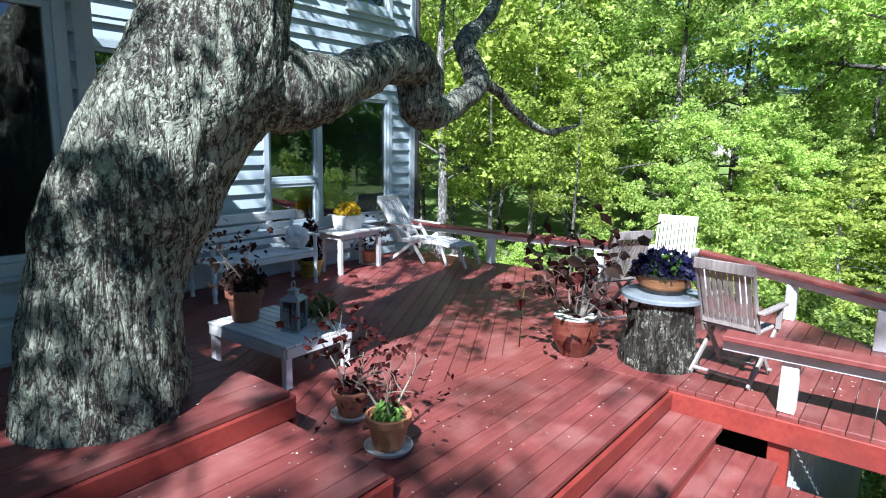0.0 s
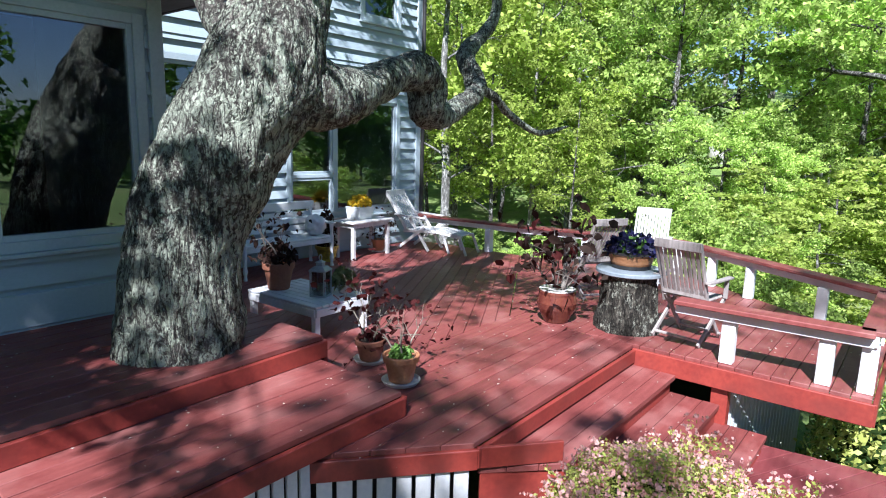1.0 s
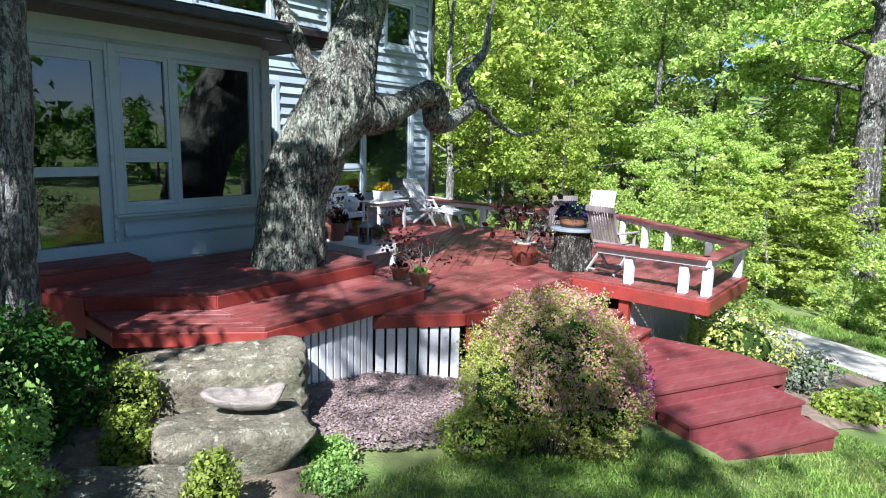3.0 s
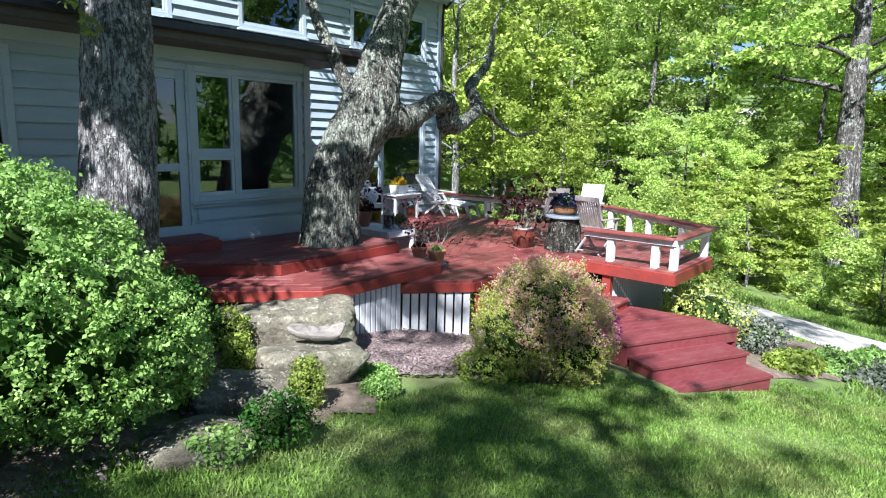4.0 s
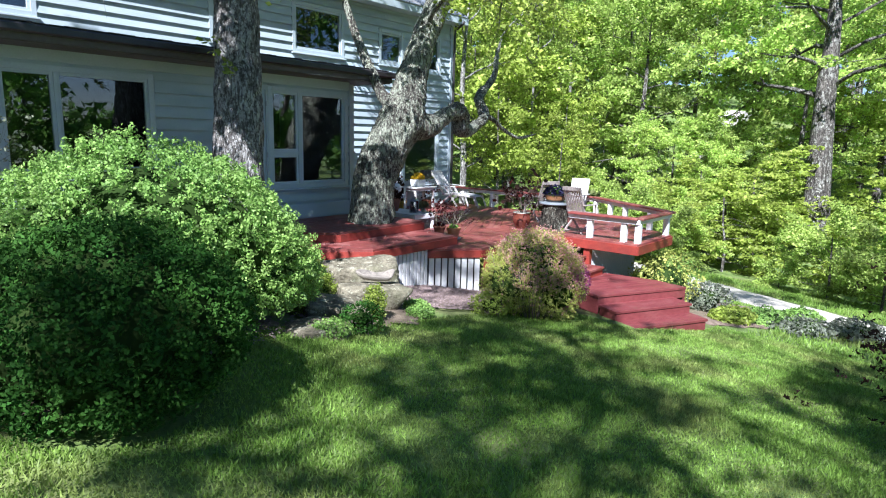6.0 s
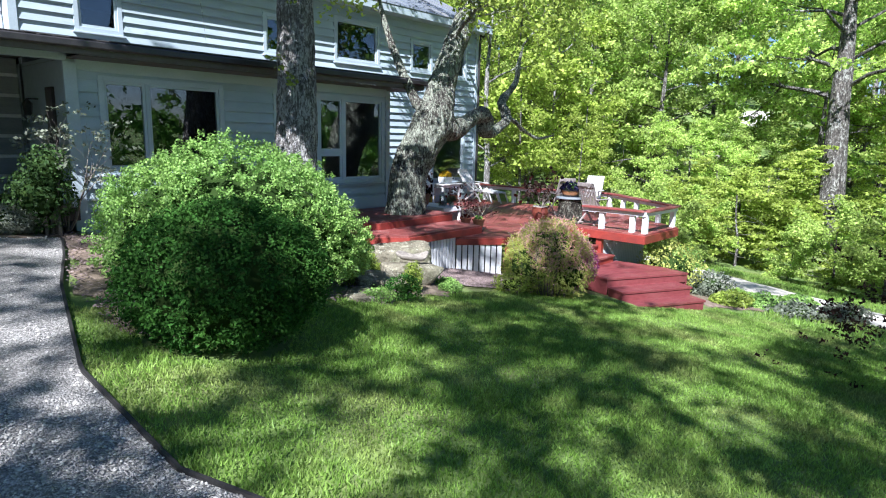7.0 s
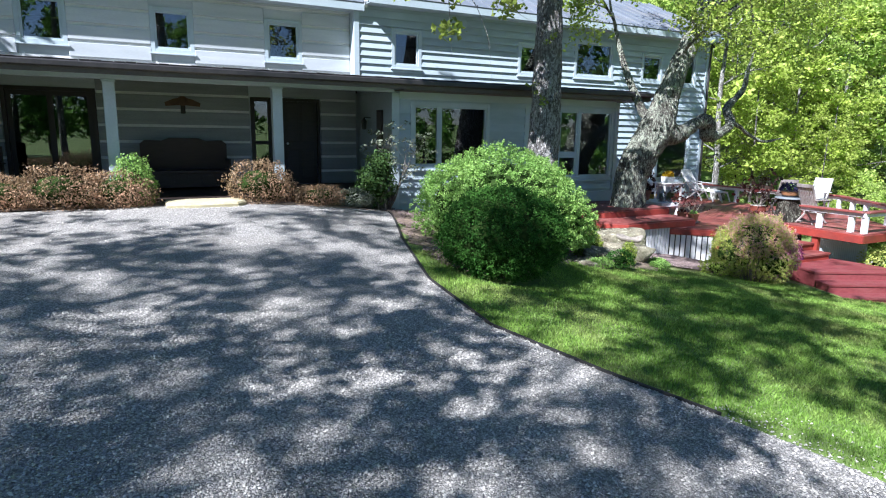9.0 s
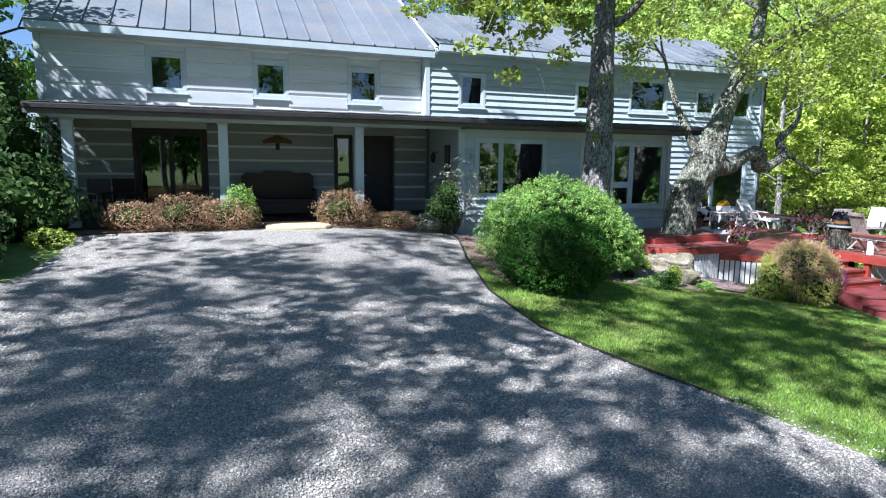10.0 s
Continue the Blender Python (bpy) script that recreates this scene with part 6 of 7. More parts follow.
part("headrest", barred((-0.66, -w - 0.02, 0.93), (-0.66, w + 0.02, 0.93), 0.03, 0.12, 0.01), TEAK, st)

tb = empty("slatted_table", 7.58, 6.02, 0, 2, "low white-painted slatted table holding plants", "table")
for i in range(8):
    xx = -0.301 + 0.086 * i
    part("top_slat", boxed(xx - 0.038, xx + 0.038, -0.50, 0.50, 0.32, 0.345, bevel=0.005), WHITE, tb)
for a in (((-0.33, -0.49, 0.28), (0.33, -0.49, 0.28)), ((-0.33, 0.49, 0.28), (0.33, 0.49, 0.28)), ((-0.33, -0.48, 0.28), (-0.33, 0.48, 0.28)), ((0.33, -0.48, 0.28), (0.33, 0.48, 0.28))):
    part("apron", barred(*a, 0.025, 0.075), WHITE, tb)
for sx in (-0.30, 0.30):
    for sy in (-0.455, 0.455):
        part("leg", boxed(sx - 0.03, sx + 0.03, sy - 0.03, sy + 0.03, 0.0, 0.318, bevel=0.006), WHITE, tb)

side = empty("side_table", 10.55, 8.36, 0, 4, "weathered white side table against the house wall", "table")
part("tabletop", boxed(-0.48, 0.48, -0.24, 0.24, 0.56, 0.59, bevel=0.006), TEAK, side)
part("apron", boxed(-0.43, 0.43, -0.2, 0.2, 0.49, 0.558, bevel=0.004), TEAK, side)
for sx in (-0.4, 0.4):
    for sy in (-0.17, 0.17):
        part("leg", boxed(sx - 0.03, sx + 0.03, sy - 0.03, sy + 0.03, 0, 0.489, bevel=0.006), TEAK, side)

gb = empty("garden_bench", 8.95, 8.35, 0, 0, "pale painted garden bench with a carved slatted back", "bench")
for sx in (-0.72, 0.72):
    for sy, h in ((-0.26, 0.62), (0.22, 0.88)):
        prof = [(0.028, 0), (0.02, 0.06), (0.032, 0.12), (0.02, 0.2), (0.03, 0.3), (0.03, 0.44), (0.022, 0.5), (0.03, h)]
        part("leg", lathe(prof, 12), WHITE, gb).matrix_basis = pose(sx, sy, 0)
    part("armrest", boxed(sx - 0.035, sx + 0.035, -0.32, 0.24, 0.62, 0.65, bevel=0.01), WHITE, gb)
for i in range(6):
    part("seat_slat", boxed(-0.75, 0.75, -0.27 + 0.083 * i, -0.20 + 0.083 * i, 0.42, 0.442, bevel=0.004), WHITE, gb)
for z in (0.50, 0.60, 0.70):
    part("back_slat", boxed(-0.72, 0.72, 0.21, 0.235, z, z + 0.07, bevel=0.004), WHITE, gb)
part("top_rail", boxed(-0.78, 0.78, 0.2, 0.245, 0.80, 0.92, bevel=0.012), WHITE, gb)
part("seat_front", boxed(-0.72, 0.72, -0.275, -0.25, 0.35, 0.415, bevel=0.004), WHITE, gb)
cushion = empty("cushion", 9.55, 8.3, 0.44, 20, "rumpled white cloth thrown over the bench arm", "cloth")
bm = bmesh.new()
bmesh.ops.create_icosphere(bm, subdivisions=4, radius=1)
for q in bm.verts:
    n = 1 + 0.25 * noise.noise(q.co * 2.5)
    q.co = Vector((q.co.x * 0.16 * n, q.co.y * 0.14 * n, 0.15 + q.co.z * 0.15 * n))
part("cloth", bm, CLOTH, cushion, smooth=True)


# ---- pots and plants ----
def pot(x, y, z, r, h, mat_, label, saucer=None, name="flower_pot", rim=True):
    p = empty(name, x, y, z, 0, label, "flower pot")
    b = 0.02 if saucer else 0.0
    if saucer:
        part("saucer", lathe([(r * 0.8, 0), (r * 1.0, 0.004), (r * 1.12, 0.03), (r * 1.06, 0.032), (r * 0.95, 0.014), (0.01, 0.012)], 36), saucer, p, smooth=False)
    prof = [(r * 0.66, b), (r * 0.70, b + 0.01), (r * 0.92, b + h * 0.74), (r * 0.93, b + h * 0.76), (r * 1.03, b + h * 0.77), (r * 1.06, b + h * 0.97), (r * 1.03, b + h), (r * 0.93, b + h), (r * 0.90, b + h * 0.86)] if rim else \
           [(r * 0.60, b), (r * 0.66, b + 0.01), (r * 1.02, b + h * 0.45), (r * 1.08, b + h * 0.62), (r * 0.98, b + h * 0.86), (r * 1.0, b + h * 0.93), (r * 0.96, b + h), (r * 0.88, b + h), (r * 0.86, b + h * 0.9)]
    body = part("body", lathe(prof, 40), mat_, p, smooth=False)
    part("soil", lathe([(r * 0.88, b + h * 0.85), (r * 0.6, b + h * 0.885), (0.01, b + h * 0.89)], 24), SOIL, body)
    return p


def straggly(p, z, stems, height, leafmat, leaf, n, seed, spread=0.5, stemmat=None, tips=None, name_f="foliage"):
    """Bare branching stems with leaves gathered along their outer half."""
    rng = np.random.default_rng(seed)
    clumps = []
    for i in range(stems):
        a = 2 * math.pi * i / stems + rng.normal(0, 0.4)
        limbs = []
        grow(limbs, clumps, (0.03 * math.cos(a), 0.03 * math.sin(a), z), (spread * math.cos(a), spread * math.sin(a), 1), height * rng.uniform(0.6, 1.05), 0.011, 1, rng, 0.03, 0.7)
        for j, l in enumerate(limbs):
            tubes("stem", [l], stemmat or TWIG, p, seg=6, n=3)
    C = np.repeat(np.array(clumps[::2]), n, 0)
    C = C + rng.normal(0, leaf * 0.7, C.shape)
    v, f = leaf_arrays(C, leaf, 0.4, 0.2, 0.75, rng, ovate=True)
    raw(name_f, v, f, leafmat, p)
    if tips:
        T = np.array(clumps)[:: tips[1]]
        v, f = leaf_arrays(np.repeat(T, 5, 0) + rng.normal(0, 0.012, (len(T) * 5, 3)), 0.03, 0.3, 0, 0.9, rng)
        raw("blossom", v, f, tips[0], p)
    return p


def tuft(p, z, r, h, leafmat, leaf, n, seed, flowers=None):
    rng = np.random.default_rng(seed)
    d = rng.normal(size=(n, 3))
    d /= np.linalg.norm(d, axis=1)[:, None]
    d[:, 2] = np.abs(d[:, 2])
    C = d * np.array((r, r, h)) * (rng.uniform(0.3, 1, n) ** 0.5)[:, None] + (0, 0, z)
    v, f = leaf_arrays(C, leaf, 0.35, 0.1, 0.8, rng, ovate=True)
    raw("foliage", v, f, leafmat, p)
    if flowers:
        m, k, fs = flowers
        d = rng.normal(size=(k, 3))
        d /= np.linalg.norm(d, axis=1)[:, None]
        d[:, 2] = np.abs(d[:, 2]) * 0.9 + 0.1
        F = d * np.array((r, r, h)) * 1.03 + (0, 0, z)
        v, f = leaf_arrays(np.repeat(F, 4, 0) + rng.normal(0, fs * 0.35, (k * 4, 3)), fs, 0.3, 0.0, 0.95, rng)
        raw("blossom", v, f, m, p)


p1 = pot(7.14, 4.36, 0.0, 0.135, 0.21, TERRA, "orange terracotta pot on a pale saucer with a leggy plant", SAUCER)
tuft(p1, 0.2, 0.10, 0.10, LEAF_BOX, 0.05, 120, 101)
straggly(p1, 0.19, 3, 0.38, LEAF_COLEUS, 0.045, 2, 102, 0.5, STEM)
p2 = pot(7.30, 4.86, 0.0, 0.125, 0.18, TERRA_SHADED, "terracotta pot with shade in its colour, on a saucer with straggling red foliage", SAUCER)
straggly(p2, 0.17, 4, 0.40, LEAF_COLEUS, 0.06, 3, 103, 0.6, STEM)
tuft(p2, 0.18, 0.11, 0.09, LEAF_COLEUS, 0.05, 60, 104)
p3 = pot(7.46, 6.32, 0.346, 0.15, 0.27, TERRA_SHADED, "large terracotta pot of dark-leaved plants on the slatted table")
tuft(p3, 0.28, 0.20, 0.20, LEAF_BLACK, 0.055, 260, 105)
straggly(p3, 0.27, 3, 0.45, LEAF_BLACK, 0.055, 3, 106, 0.6)
p4 = pot(7.80, 5.74, 0.346, 0.075, 0.09, GLAZE_RIM, "small pale pot of round-leaved begonia on the slatted table")
tuft(p4, 0.08, 0.13, 0.17, LEAF_POT, 0.085, 130, 107)
p5 = pot(9.86, 8.42, 0.0, 0.17, 0.24, YELLOWPOT, "mustard yellow spotted pot with a dark trained plant")
tubes("stake", [([(0, 0, 0.2), (0.01, 0, 0.5), (0.0, 0.01, 0.95)], [0.012, 0.012, 0.01])], TWIG, p5, seg=6, n=3)
tuft(p5, 0.2, 0.15, 0.65, LEAF_BLACK, 0.065, 300, 108)
p6 = pot(11.0, 8.45, 0.0, 0.12, 0.19, TERRA, "small terracotta pot on a white saucer by the wall", SAUCER)
straggly(p6, 0.17, 4, 0.3, LEAF_BLACK, 0.05, 3, 109, 0.8)
p7 = pot(9.46, 4.29, 0.0, 0.195, 0.345, GLAZE, "round oxblood glazed pot with a big straggling dark-leaved plant", rim=False)
part("rim", lathe([(0.16, 0.318), (0.186, 0.32), (0.19, 0.352), (0.178, 0.356), (0.165, 0.35)], 40), GLAZE_RIM, p7, "pale glazed rim")
straggly(p7, 0.31, 6, 0.70, LEAF_BLACK, 0.105, 2, 110, 0.62, TWIG)
straggly(p7, 0.31, 3, 0.66, LEAF_COLEUS, 0.115, 1, 111, 0.7, TWIG, name_f="red_foliage")
tubes("driftwood_stake", [([(0.02, -0.05, 0.3), (0.03, -0.06, 0.45), (0.06, -0.04, 0.62)], [0.035, 0.03, 0.02])], DRIFT, p7, seg=8, n=4)
fb = empty("flower_box", 10.54, 8.42, 0.59, 4, "square white planter of yellow flowers on the side table", "planter")
bm = bmesh.new()
box(bm, -0.15, 0.15, -0.13, 0.13, 0, 0.2, 0.006)
for q in bm.verts:
    k = 1 + 0.18 * q.co.z / 0.2
    q.co.x *= k
    q.co.y *= k
part("box", bm, WHITE, fb)
tuft(fb, 0.2, 0.16, 0.16, LEAF_YOUNG, 0.05, 160, 112, (PETAL_Y, 120, 0.045))

# tree stump used as a plant table
stump = empty("stump_table", 9.76, 3.64, 0, 0, "lichened tree stump growing through the deck with a round top", "plant stand")
tubes("stump", [([(0.03, 0, -0.5), (0.02, 0, 0.0), (0.0, 0.0, 0.25), (-0.02, 0, 0.5), (-0.02, 0, 0.575)], [0.36, 0.335, 0.29, 0.27, 0.275])], BARK_S, stump, seg=64, rough=0.08, freq=4, n=10, furrow=0.010)
part("tabletop", lathe([(0.33, 0.576), (0.345, 0.585), (0.345, 0.612), (0.335, 0.62), (0.01, 0.622)], 48), SLATE_TOP, stump, "blue-grey round top")
bowl = empty("basket_bowl", 9.80, 3.66, 0.623, 0, "brown banded bowl of violet pansies on the stump", "planter")
tub = part("bowl", lathe([(0.165, 0), (0.18, 0.01), (0.205, 0.06), (0.225, 0.14), (0.235, 0.155), (0.225, 0.165), (0.205, 0.155)], 40), COPPER, bowl)
part("band", lathe([(0.176, 0.008), (0.197, 0.035), (0.203, 0.04), (0.19, 0.0)], 40), IRON, tub, "dark lower band")
part("band", lathe([(0.236, 0.146), (0.242, 0.15), (0.242, 0.165), (0.23, 0.17)], 40), IRON, tub, "dark rim band")
part("soil", lathe([(0.205, 0.15), (0.1, 0.155), (0.01, 0.156)], 24), SOIL, tub)
tuft(bowl, 0.14, 0.235, 0.19, LEAF_DEEP, 0.05, 420, 113, (PETAL_B, 130, 0.05))
tuft(bowl, 0.15, 0.22, 0.19, CONFETTI, 0.03, 22, 114)

lan = empty("lantern", 7.56, 5.80, 0.346, 25, "grey metal and glass candle lantern on the slatted table", "lantern")
part("base", boxed(-0.08, 0.08, -0.08, 0.08, 0, 0.02, bevel=0.004), ZINC, lan)
part("top", boxed(-0.085, 0.085, -0.085, 0.085, 0.245, 0.262, bevel=0.004), ZINC, lan)
for sx in (-0.07, 0.07):
    for sy in (-0.07, 0.07):
        part("post", boxed(sx - 0.009, sx + 0.009, sy - 0.009, sy + 0.009, 0.02, 0.245), ZINC, lan)
for a in ((-0.062, 0.062, -0.072, -0.069), (-0.062, 0.062, 0.069, 0.072)):
    part("pane", boxed(*a, 0.02, 0.245), GLASS, lan)
    part("pane", boxed(a[2], a[3], a[0], a[1], 0.02, 0.245), GLASS, lan)
part("roof", lathe([(0.11, 0.262), (0.07, 0.29), (0.045, 0.295), (0.045, 0.325), (0.06, 0.33), (0.02, 0.345)], 4), ZINC, lan).rotation_euler = (0, 0, radians(45))
tubes("ring", [([(0.03 * math.cos(a), 0, 0.37 + 0.03 * math.sin(a)) for a in np.linspace(0, 2 * math.pi, 13)], [0.004] * 13)], ZINC, lan, seg=6, n=2)
part("candle", lathe([(0.03, 0.02), (0.03, 0.12), (0.002, 0.13)], 16), CLOTH, lan)

# ---- porch ----
set_ = empty("settle", -4.17, 8.62, 0.78, 0, "dark carved wooden settle against the log wall", "settle")
part("seat", boxed(-0.88, 0.88, -0.34, 0.26, 0.36, 0.42, bevel=0.008), DARKWOOD, set_)
front = part("front_panel", boxed(-0.86, 0.86, -0.30, -0.27, 0.05, 0.36, bevel=0.006), DARKWOOD, set_)
bm = bmesh.new()
pr_ = [(-0.9, 0.42), (0.9, 0.42), (0.9, 1.0), (0.8, 1.08), (0.45, 1.07), (0.3, 1.13), (-0.3, 1.13), (-0.45, 1.07), (-0.8, 1.08), (-0.9, 1.0)]
prism(bm, pr_, -0.02, 0.02)
part("backrest", bm, DARKWOOD, set_).matrix_basis = Matrix.Translation((0, 0.26, 0)) @ pose(0, 0, 0, 98)
for i in range(6):
    part("panel", boxed(-0.84 + 0.285 * i, -0.60 + 0.285 * i, 0.185, 0.20, 0.5, 0.98, bevel=0.006), DARKWOOD, set_)
    part("panel", boxed(-0.84 + 0.285 * i, -0.60 + 0.285 * i, -0.312, -0.298, 0.1, 0.32, bevel=0.005), DARKWOOD, front)
for sx in (-0.89, 0.89):
    part("arm", boxed(sx - 0.03, sx + 0.03, -0.34, 0.26, 0.62, 0.67, bevel=0.008), DARKWOOD, set_)
    for sy in (-0.31, 0.2):
        part("leg", boxed(sx - 0.03, sx + 0.03, sy - 0.03, sy + 0.03, 0, 0.62, bevel=0.006), DARKWOOD, set_)

fan = empty("wall_carving", -4.12, YL - 0.03, 2.7, 0, "dark rust-coloured winged ornament on the log wall", "wall ornament")
RUST = surf("rusty_brown_wood", (0.06, 0.03, 0.018), (0.13, 0.065, 0.03), 8, 40, 0.7, 0.3)
part("centre", lathe([(0.11, 0), (0.11, 0.03), (0.06, 0.05), (0.02, 0.06)], 20), RUST, fan).matrix_basis = pose(0, 0, 0.02, 90)
for s in (-1, 1):
    bm = bmesh.new()
    prism(bm, [(0, -0.07), (0.36 * s, -0.10), (0.38 * s, -0.02), (0.2 * s, 0.06), (0, 0.11)][:: s], 0, 0.03, 0.004)
    part("wing", bm, RUST, fan).matrix_basis = pose(0, 0, 0, 90)
part("tail", boxed(-0.05, 0.05, -0.03, 0, -0.26, -0.06, bevel=0.008), DARKWOOD, fan)

for x, rz in ((-8.0, -60), (-7.7, -110)):
    ch = empty("porch_chair", x, 7.6, 0.78, rz, "dark wooden armchair in the shade of the porch", "chair", "porch chairs")
    part("seat", boxed(-0.25, 0.25, -0.25, 0.25, 0.40, 0.44, bevel=0.006), DARKWOOD, ch)
    part("backrest", boxed(-0.25, -0.21, -0.25, 0.25, 0.5, 0.95, bevel=0.006), DARKWOOD, ch)
    for sx in (-0.22, 0.22):
        for sy in (-0.22, 0.22):
            part("leg", boxed(sx - 0.022, sx + 0.022, sy - 0.022, sy + 0.022, 0, 0.94 if sx < 0 else 0.62), DARKWOOD, ch)
    for sy in (-0.25, 0.25):
        part("armrest", boxed(-0.25, 0.26, sy - 0.03, sy + 0.03, 0.62, 0.65, bevel=0.006), DARKWOOD, ch)

wl = empty("wall_lantern", -0.05, 8.0, 2.15, 0, "black iron wall lantern beside the front door", "lantern")
part("arm", barred((0.03, 0, 0.28), (-0.12, 0, 0.28), 0.02, 0.02), IRON, wl)
part("cage", lathe([(0.03, 0), (0.055, 0.02), (0.075, 0.2), (0.02, 0.27), (0.01, 0.29)], 6), IRON, wl).matrix_basis = pose(-0.13, 0, 0)
mirror = empty("wall_frame", -0.03, 7.35, 1.75, 0, "dark narrow framed panel on the porch end wall", "picture frame")
part("frame", boxed(-0.02, 0.03, -0.16, 0.16, -0.05, 0.85, bevel=0.006), DARKWOOD, mirror)
part("panel", boxed(-0.026, -0.02, -0.12, 0.12, 0.0, 0.8), SOFFIT, mirror)

# the big far tree by the track, the birches and the outcrop
giant = forest_tree(45, 17, 6.0, 0.52, LEAF_FOREST, BARK_FAR, 60, 0.21, 0.62, 0.42, 20, "big grey-barked tree beyond the track", 0.4, 0.15, 0.3, False)
giant.matrix_basis = pose(30.9, 1.6, float(gz(30.9, 1.6)), 0, 4, 70)
for x, y, s in ((20.05, 14.4, 0.72), (25.6, 14.3, 0.4), (30.0, 22.0, 1.0), (31.6, 15.6, 0.6)):
    b = empty("birch_tree", x, y, float(gz(x, y)), RNG.uniform(0, 360), "slim pale birch at the edge of the wood", "tree", "birches")
    tubes("trunk", [([(0, 0, -0.5), (0.1, 0, 3), (0.0, 0.2, 7), (0.3, 0.1, 12)], [0.24 * s, 0.20 * s, 0.15 * s, 0.03])], BIRCH, b, seg=10, n=5)
    limbs, clumps = [], []
    rr = np.random.default_rng(int(x * 10))
    for i in range(11):
        grow(limbs, clumps, (0.1, 0.1, 3.0 + 0.8 * i), (math.cos(i * 2.4), math.sin(i * 2.4), 0.6), 2.2, 0.05, 1, rr)
    tagged(tubes("branch_work", limbs, BIRCH, b, seg=5, n=2), kind="stuff")
    v, f = crown_leaves(clumps, 30, 0.5, 0.22, rr)
    raw("crown", v, f, LEAF_YOUNG, b)
for x, y, sx, sy, sz in ((52.0, 13.1, 2.0, 1.5, 0.9), (63.5, 14.4, 2.0, 1.6, 1.0), (50.6, 8.1, 1.2, 1.0, 1.1)):
    bm = rock_mesh(int(x), sx, sy, sz, 14, 4)
    o = part("rock_outcrop", bm, SHRUBROCK, smooth=True)
    o.matrix_basis = pose(x, y, float(gz(x, y)) + 0.3)
    tagged(o, "pale rock outcrop on the wooded slope", "rock", "outcrops")


jm = forest_tree(46, 2.5, 1.9, 0.05, LEAF_BLACK, TWIG, 9, 0.085, 0.16, 0.30, 12, "small dark-leaved ornamental tree at the edge of the lawn")
jm.matrix_basis = pose(6.3, -4.1, float(gz(6.3, -4.1)), 0, 0, 30)
jm.scale = (0.6, 0.6, 0.6)


# ---- grass, gravel, chips, petals ----
rng = np.random.default_rng(77)


def blades(n, x0, x1, y0, y1, h, w, keep, mat_, name, label):
    x, y = rng.uniform(x0, x1, n), rng.uniform(y0, y1, n)
    k = keep(x, y)
    x, y = x[k], y[k]
    n = len(x)
    z = gz(x, y) + 0.01
    a = rng.uniform(0, 2 * math.pi, n)
    hh = h * rng.uniform(0.5, 1.25, n) * (0.75 + 0.5 * np.sin(x * 1.3 + np.cos(y * 1.7)) ** 2)
    lean = rng.normal(0, 0.4, (n, 2)) * hh[:, None]
    s = np.stack([np.cos(a), np.sin(a)], 1) * w
    b = np.stack([x, y], 1)
    v = np.stack([np.c_[b - s, z], np.c_[b + s, z], np.c_[b + lean, z + hh]], 1).reshape(-1, 3)
    ob = raw(name, v, np.arange(3 * n).reshape(n, 3), mat_)
    return tagged(ob, label, "grass", kind="stuff")


def on_lawn(x, y):
    ok = (x > edge_x(y) + 0.02) & ~((x > 7.25) & (y > -0.1 - 0.45 * (x - 8.9)) & (y > 0.0)) & ~((x > 2.6) & (y > 2.28 - 0.25 * (x - 5) * (x > 5)))
    ok &= (x > edge_x(y) + 0.5 * np.clip((-2.2 - y) / 1.0, 0, 1) * rng.uniform(0, 1, len(x)))
    ok &= ~((np.hypot(x + 0.4, y - 1.5) < 0.7)) & ~((x > -1.3) & (x < 2.3) & (y > 2.5)) & ~((x > 10) & (y > -0.6 - 0.2 * (x - 10)))
    return ok


blades(290000, -2, 9.5, -5, 3.0, 0.040, 0.0075, on_lawn, GRASS, "lawn_grass", "short mown grass of the lawn")
blades(60000, 1, 15, -11, -5, 0.06, 0.012, on_lawn, GRASS, "lawn_grass", "short mown grass of the lower lawn")
blades(60000, 9.5, 20, -6, 9, 0.10, 0.014, lambda x, y: (np.abs((x - 15.2) - 0.48 * (y - 0.6)) > 1.5) & ((x > 13.3) | (y < -0.5 - 0.25 * (x - 9.5))), GRASS, "verge_grass", "rough grass along the track")


def stones(n, x0, x1, y0, y1, size, keep, mat_, name, label, category, flat=0.6, lift=0.04):
    x, y = rng.uniform(x0, x1, n), rng.uniform(y0, y1, n)
    k = keep(x, y)
    x, y = x[k], y[k]
    n = len(x)
    c = np.stack([x, y, gz(x, y) + lift], 1)
    base = np.array([(1, 0, 0), (0, 1, 0), (-1, 0, 0), (0, -1, 0), (0.1, 0.1, flat)])
    faces = np.array([(0, 1, 4), (1, 2, 4), (2, 3, 4), (3, 0, 4)])
    s = size * rng.uniform(0.5, 1.4, n)
    a = rng.uniform(0, 2 * math.pi, n)
    v = base[None] * rng.uniform(0.7, 1.3, (n, 5, 1)) * s[:, None, None]
    ca, sa = np.cos(a)[:, None], np.sin(a)[:, None]
    vx, vy = v[..., 0] * ca - v[..., 1] * sa, v[..., 0] * sa + v[..., 1] * ca
    vz = v[..., 2] + rng.normal(0, 0.3, (n, 1)) * v[..., 0]
    V = np.stack([vx, vy, vz], -1) + c[:, None]
    F = faces[None] + 5 * np.arange(n)[:, None, None]
    return tagged(raw(name, V.reshape(-1, 3), F.reshape(-1, 3), mat_), label, category, kind="stuff")


def on_drive(x, y):
    return (x < edge_x(y) - 0.02) & (x > left_x(y)) & (y < 5.7)


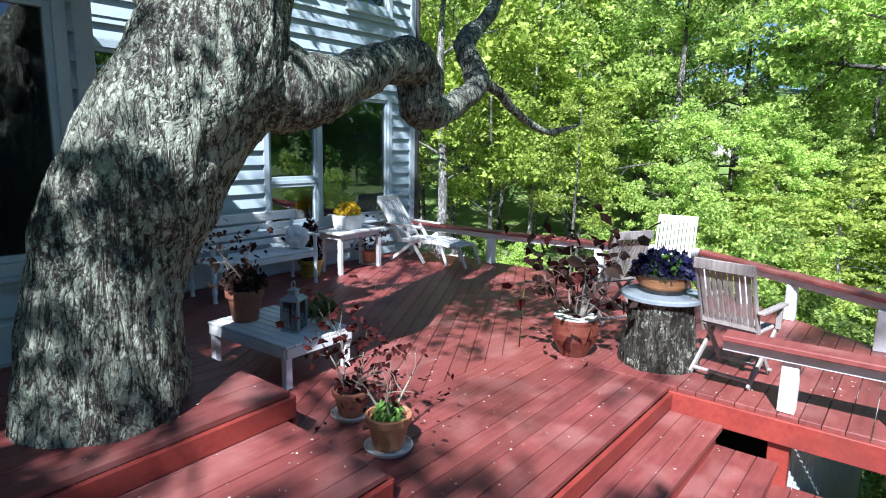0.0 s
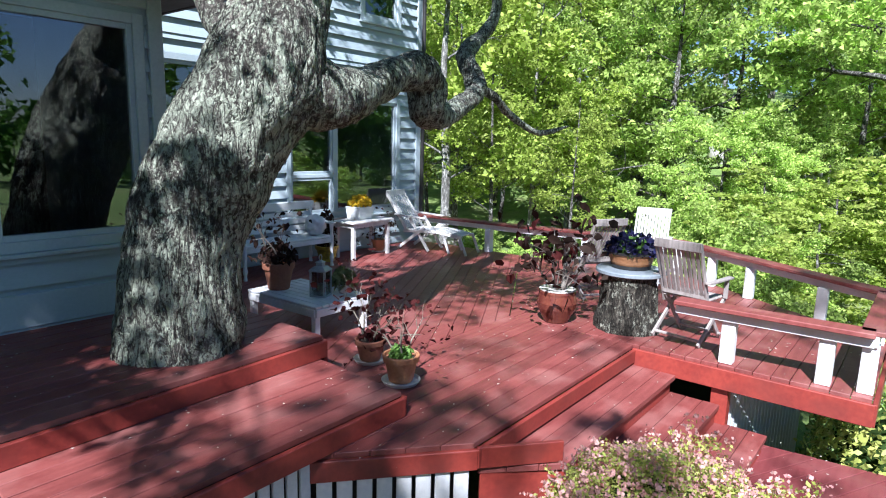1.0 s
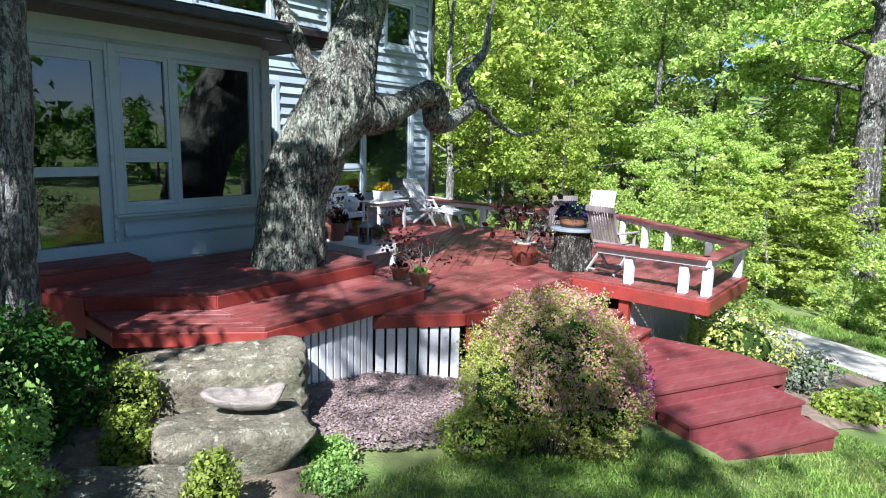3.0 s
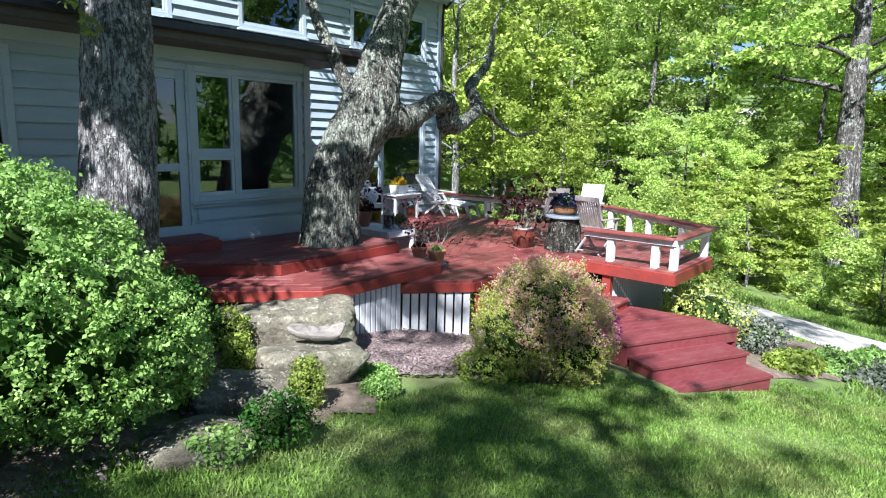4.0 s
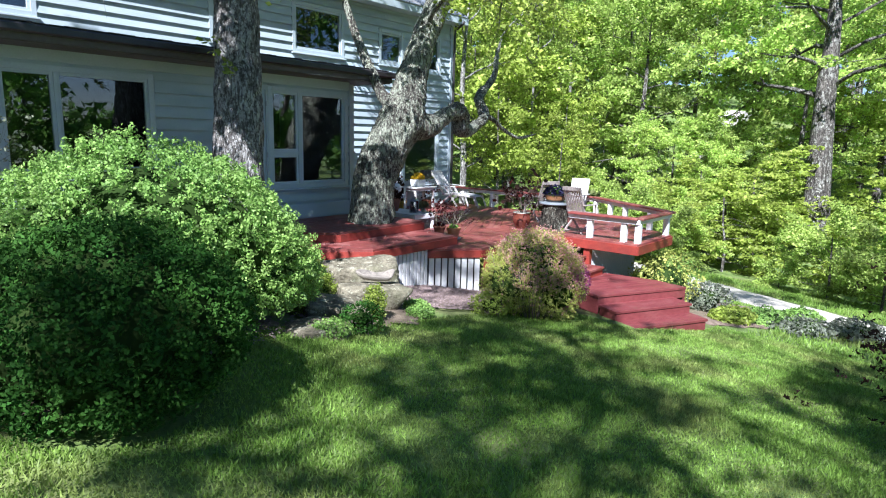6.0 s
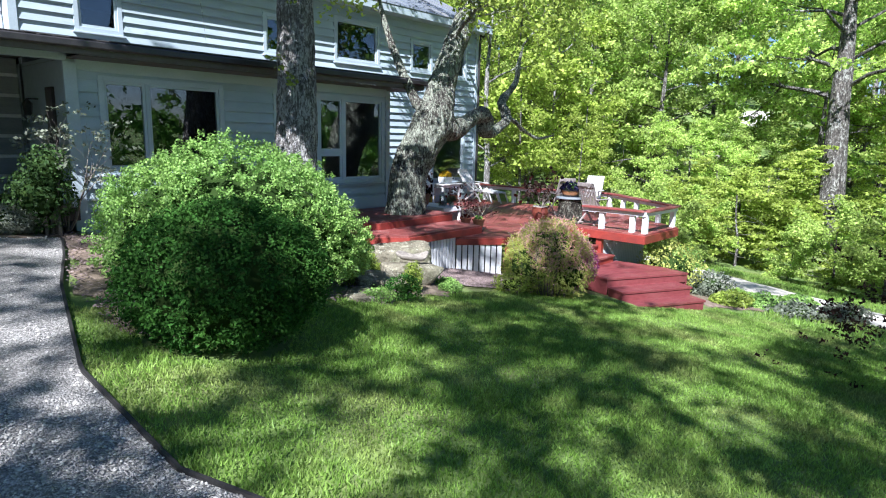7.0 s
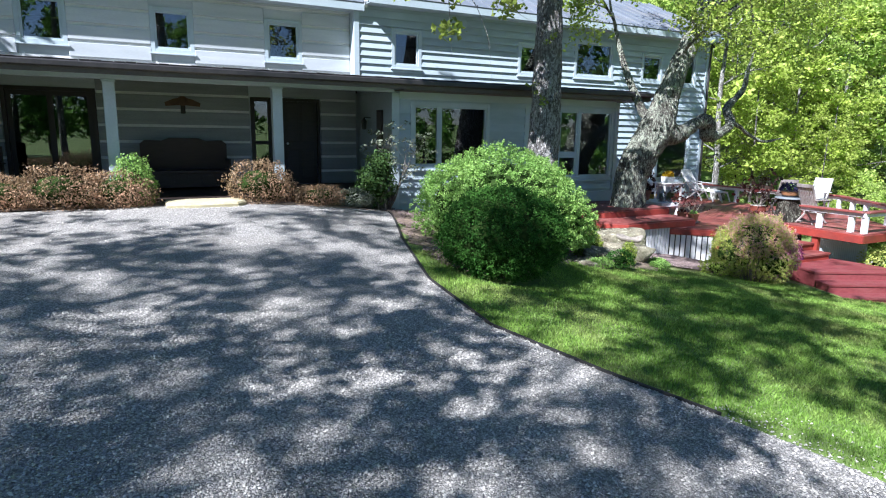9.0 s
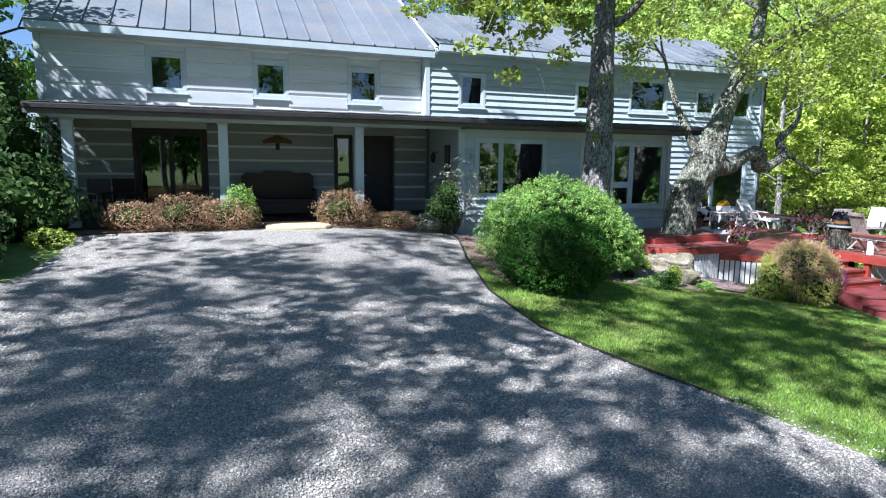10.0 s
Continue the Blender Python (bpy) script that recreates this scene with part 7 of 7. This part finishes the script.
stones(72000, -9.5, 0.4, -5.2, 0.6, 0.0105, on_drive, PEBBLE, "gravel_stones", "loose crushed grey stones", "gravel", 0.85)
stones(14000, -10, 0.2, 0.6, 5.7, 0.010, on_drive, PEBBLE, "gravel_stones", "loose crushed grey stones near the porch", "gravel", 0.85)
stones(20000, -1.0, 4.0, -7.5, -1.9, 0.010, lambda x, y: (x > edge_x(y)) & (x < edge_x(y) + 0.9 * rng.uniform(0, 1, len(x)) ** 2 * np.clip((-1.9 - y) / 1.2, 0, 1)), PEBBLE, "gravel_stones", "loose stones strewn into the edge of the lawn", "gravel", 0.85, 0.02)
stones(15000, 4.4, 7.4, 2.3, 4.1, 0.013, lambda x, y: np.hypot((x - 5.8) / 1.5, (y - 3.2) / 0.9) < 1, CHIPS, "mulch_chips", "loose bark chips", "mulch", 0.35, 0.06)
stones(9000, -1.2, 3.2, 0.9, 6.4, 0.016, lambda x, y: (x > edge_x(y) + 0.03) & (y > 1.6 + 0.35 * np.maximum(x, 0)) & (x < 2.8), CHIPS, "mulch_chips", "loose bark chips", "mulch", 0.35, 0.055)
n = 900
px, py = rng.uniform(4.0, 11.5, n), rng.uniform(1.6, 6.4, n)
lev = np.where((py > 4.9) & (px < 6.75), 0.34, np.where((py > 3.98) & (px < 6.7), 0.17, np.where(py > 3.4, 0.0, np.where((px > 9.3), 0.0, np.where(py > 2.97, -0.18, np.where(py > 2.6, -0.36, -0.54))))))
ok = ((py > 3.45) | (px > 7.9)) & (px + py > 8.6) & ((px > 6.1) | (py > 4.0))
c = np.stack([px, py, lev + 0.006], 1)[ok]
v, f = leaf_arrays(c, 0.016, 0.5, 1.0, 0.6, rng)
tagged(raw("fallen_petals", v, f, CONFETTI), "pale fallen petals scattered on the deck boards", "petals", kind="stuff")


# ---- clapboards and logs ----
def clapboards(parent, x0, x1, z0, z1, y, holes, e=0.185, pad=FRAME):
    z = z0
    H = [(a - pad, b + pad, c - pad, d + pad) for a, b, c, d in holes]
    while z < z1 - 0.02:
        t = min(z + e, z1)
        cuts = sorted(h for h in H if h[3] > z + 0.003 and h[2] < t - 0.003)
        segs, x = [], x0
        for h in cuts:
            if h[0] > x:
                segs.append((x, h[0], z, t))
            if h[2] > z + 0.02:
                segs.append((h[0], h[1], z, h[2]))
            if h[3] < t - 0.02:
                segs.append((h[0], h[1], h[3], t))
            x = max(x, h[1])
        if x < x1:
            segs.append((x, x1, z, t))
        for a, b, c, d in segs:
            while b - a > 4.2:
                w = RNG.uniform(2.4, 3.6)
                board(parent, a, a + w - 0.002, c, d, y, z, e)
                a += w
            if b - a > 0.03:
                board(parent, a, b - 0.001, c, d, y, z, e)
        z += e


def board(parent, a, b, c, d, y, z, e):
    lo, hi = 0.050 - 0.046 * (c - z) / e, 0.050 - 0.046 * (d - z) / e
    bm = bmesh.new()
    vs = [bm.verts.new(p) for p in ((a, y + 0.002, c + 0.028), (b, y + 0.002, c + 0.028), (b, y - lo, c + 0.002), (a, y - lo, c + 0.002), (a, y + 0.002, d), (b, y + 0.002, d), (b, y - hi, d), (a, y - hi, d))]
    for q in ((0, 1, 2, 3), (7, 6, 5, 4), (3, 2, 6, 7), (0, 3, 7, 4), (1, 5, 6, 2)):
        bm.faces.new([vs[i] for i in q])
    part("clapboard", bm, SIDING, parent)


clapboards(wallA, 0.13, 6.40, 0.30, 2.83, YA, [W5, WC, (DOORC[0], DOORC[1] + 0.02, 0.3, DOORC[3])])
clapboards(wallC, 6.48, 12.28, 0.02, 3.05, YC, [CW, CBIG])
clapboards(wallC, 0.0, 12.28, 3.05, 5.2, YC, [W4, U0, U1, U2, U3])


def logs(parent, x0, x1, z0, z1, y, holes, e=0.35, h=0.29, pad=FRAME, timber=None):
    z = z0
    H = [(a - pad, b + pad, c - pad, d + pad) for a, b, c, d in holes]
    while z < z1 - 0.05:
        for name, c, d, out, mat_ in (("log", z, min(z + h, z1), 0.05, timber or LOG), ("chinking", z + h, min(z + e, z1), 0.012, CHINK)):
            if d - c < 0.02:
                continue
            x = x0
            for hh in sorted(q for q in H if q[3] > c + 0.01 and q[2] < d - 0.01):
                if hh[0] > x + 0.02:
                    part(name, boxed(x, hh[0] - 0.002, y - out, y + 0.002, c, d, bevel=0.008 if name == "log" else 0), mat_, parent)
                x = max(x, hh[1] + 0.002)
            if x < x1 - 0.02:
                part(name, boxed(x, x1, y - out, y + 0.002, c, d, bevel=0.008 if name == "log" else 0), mat_, parent)
        z += e


# logs under the porch roof take the shade-darkened colour
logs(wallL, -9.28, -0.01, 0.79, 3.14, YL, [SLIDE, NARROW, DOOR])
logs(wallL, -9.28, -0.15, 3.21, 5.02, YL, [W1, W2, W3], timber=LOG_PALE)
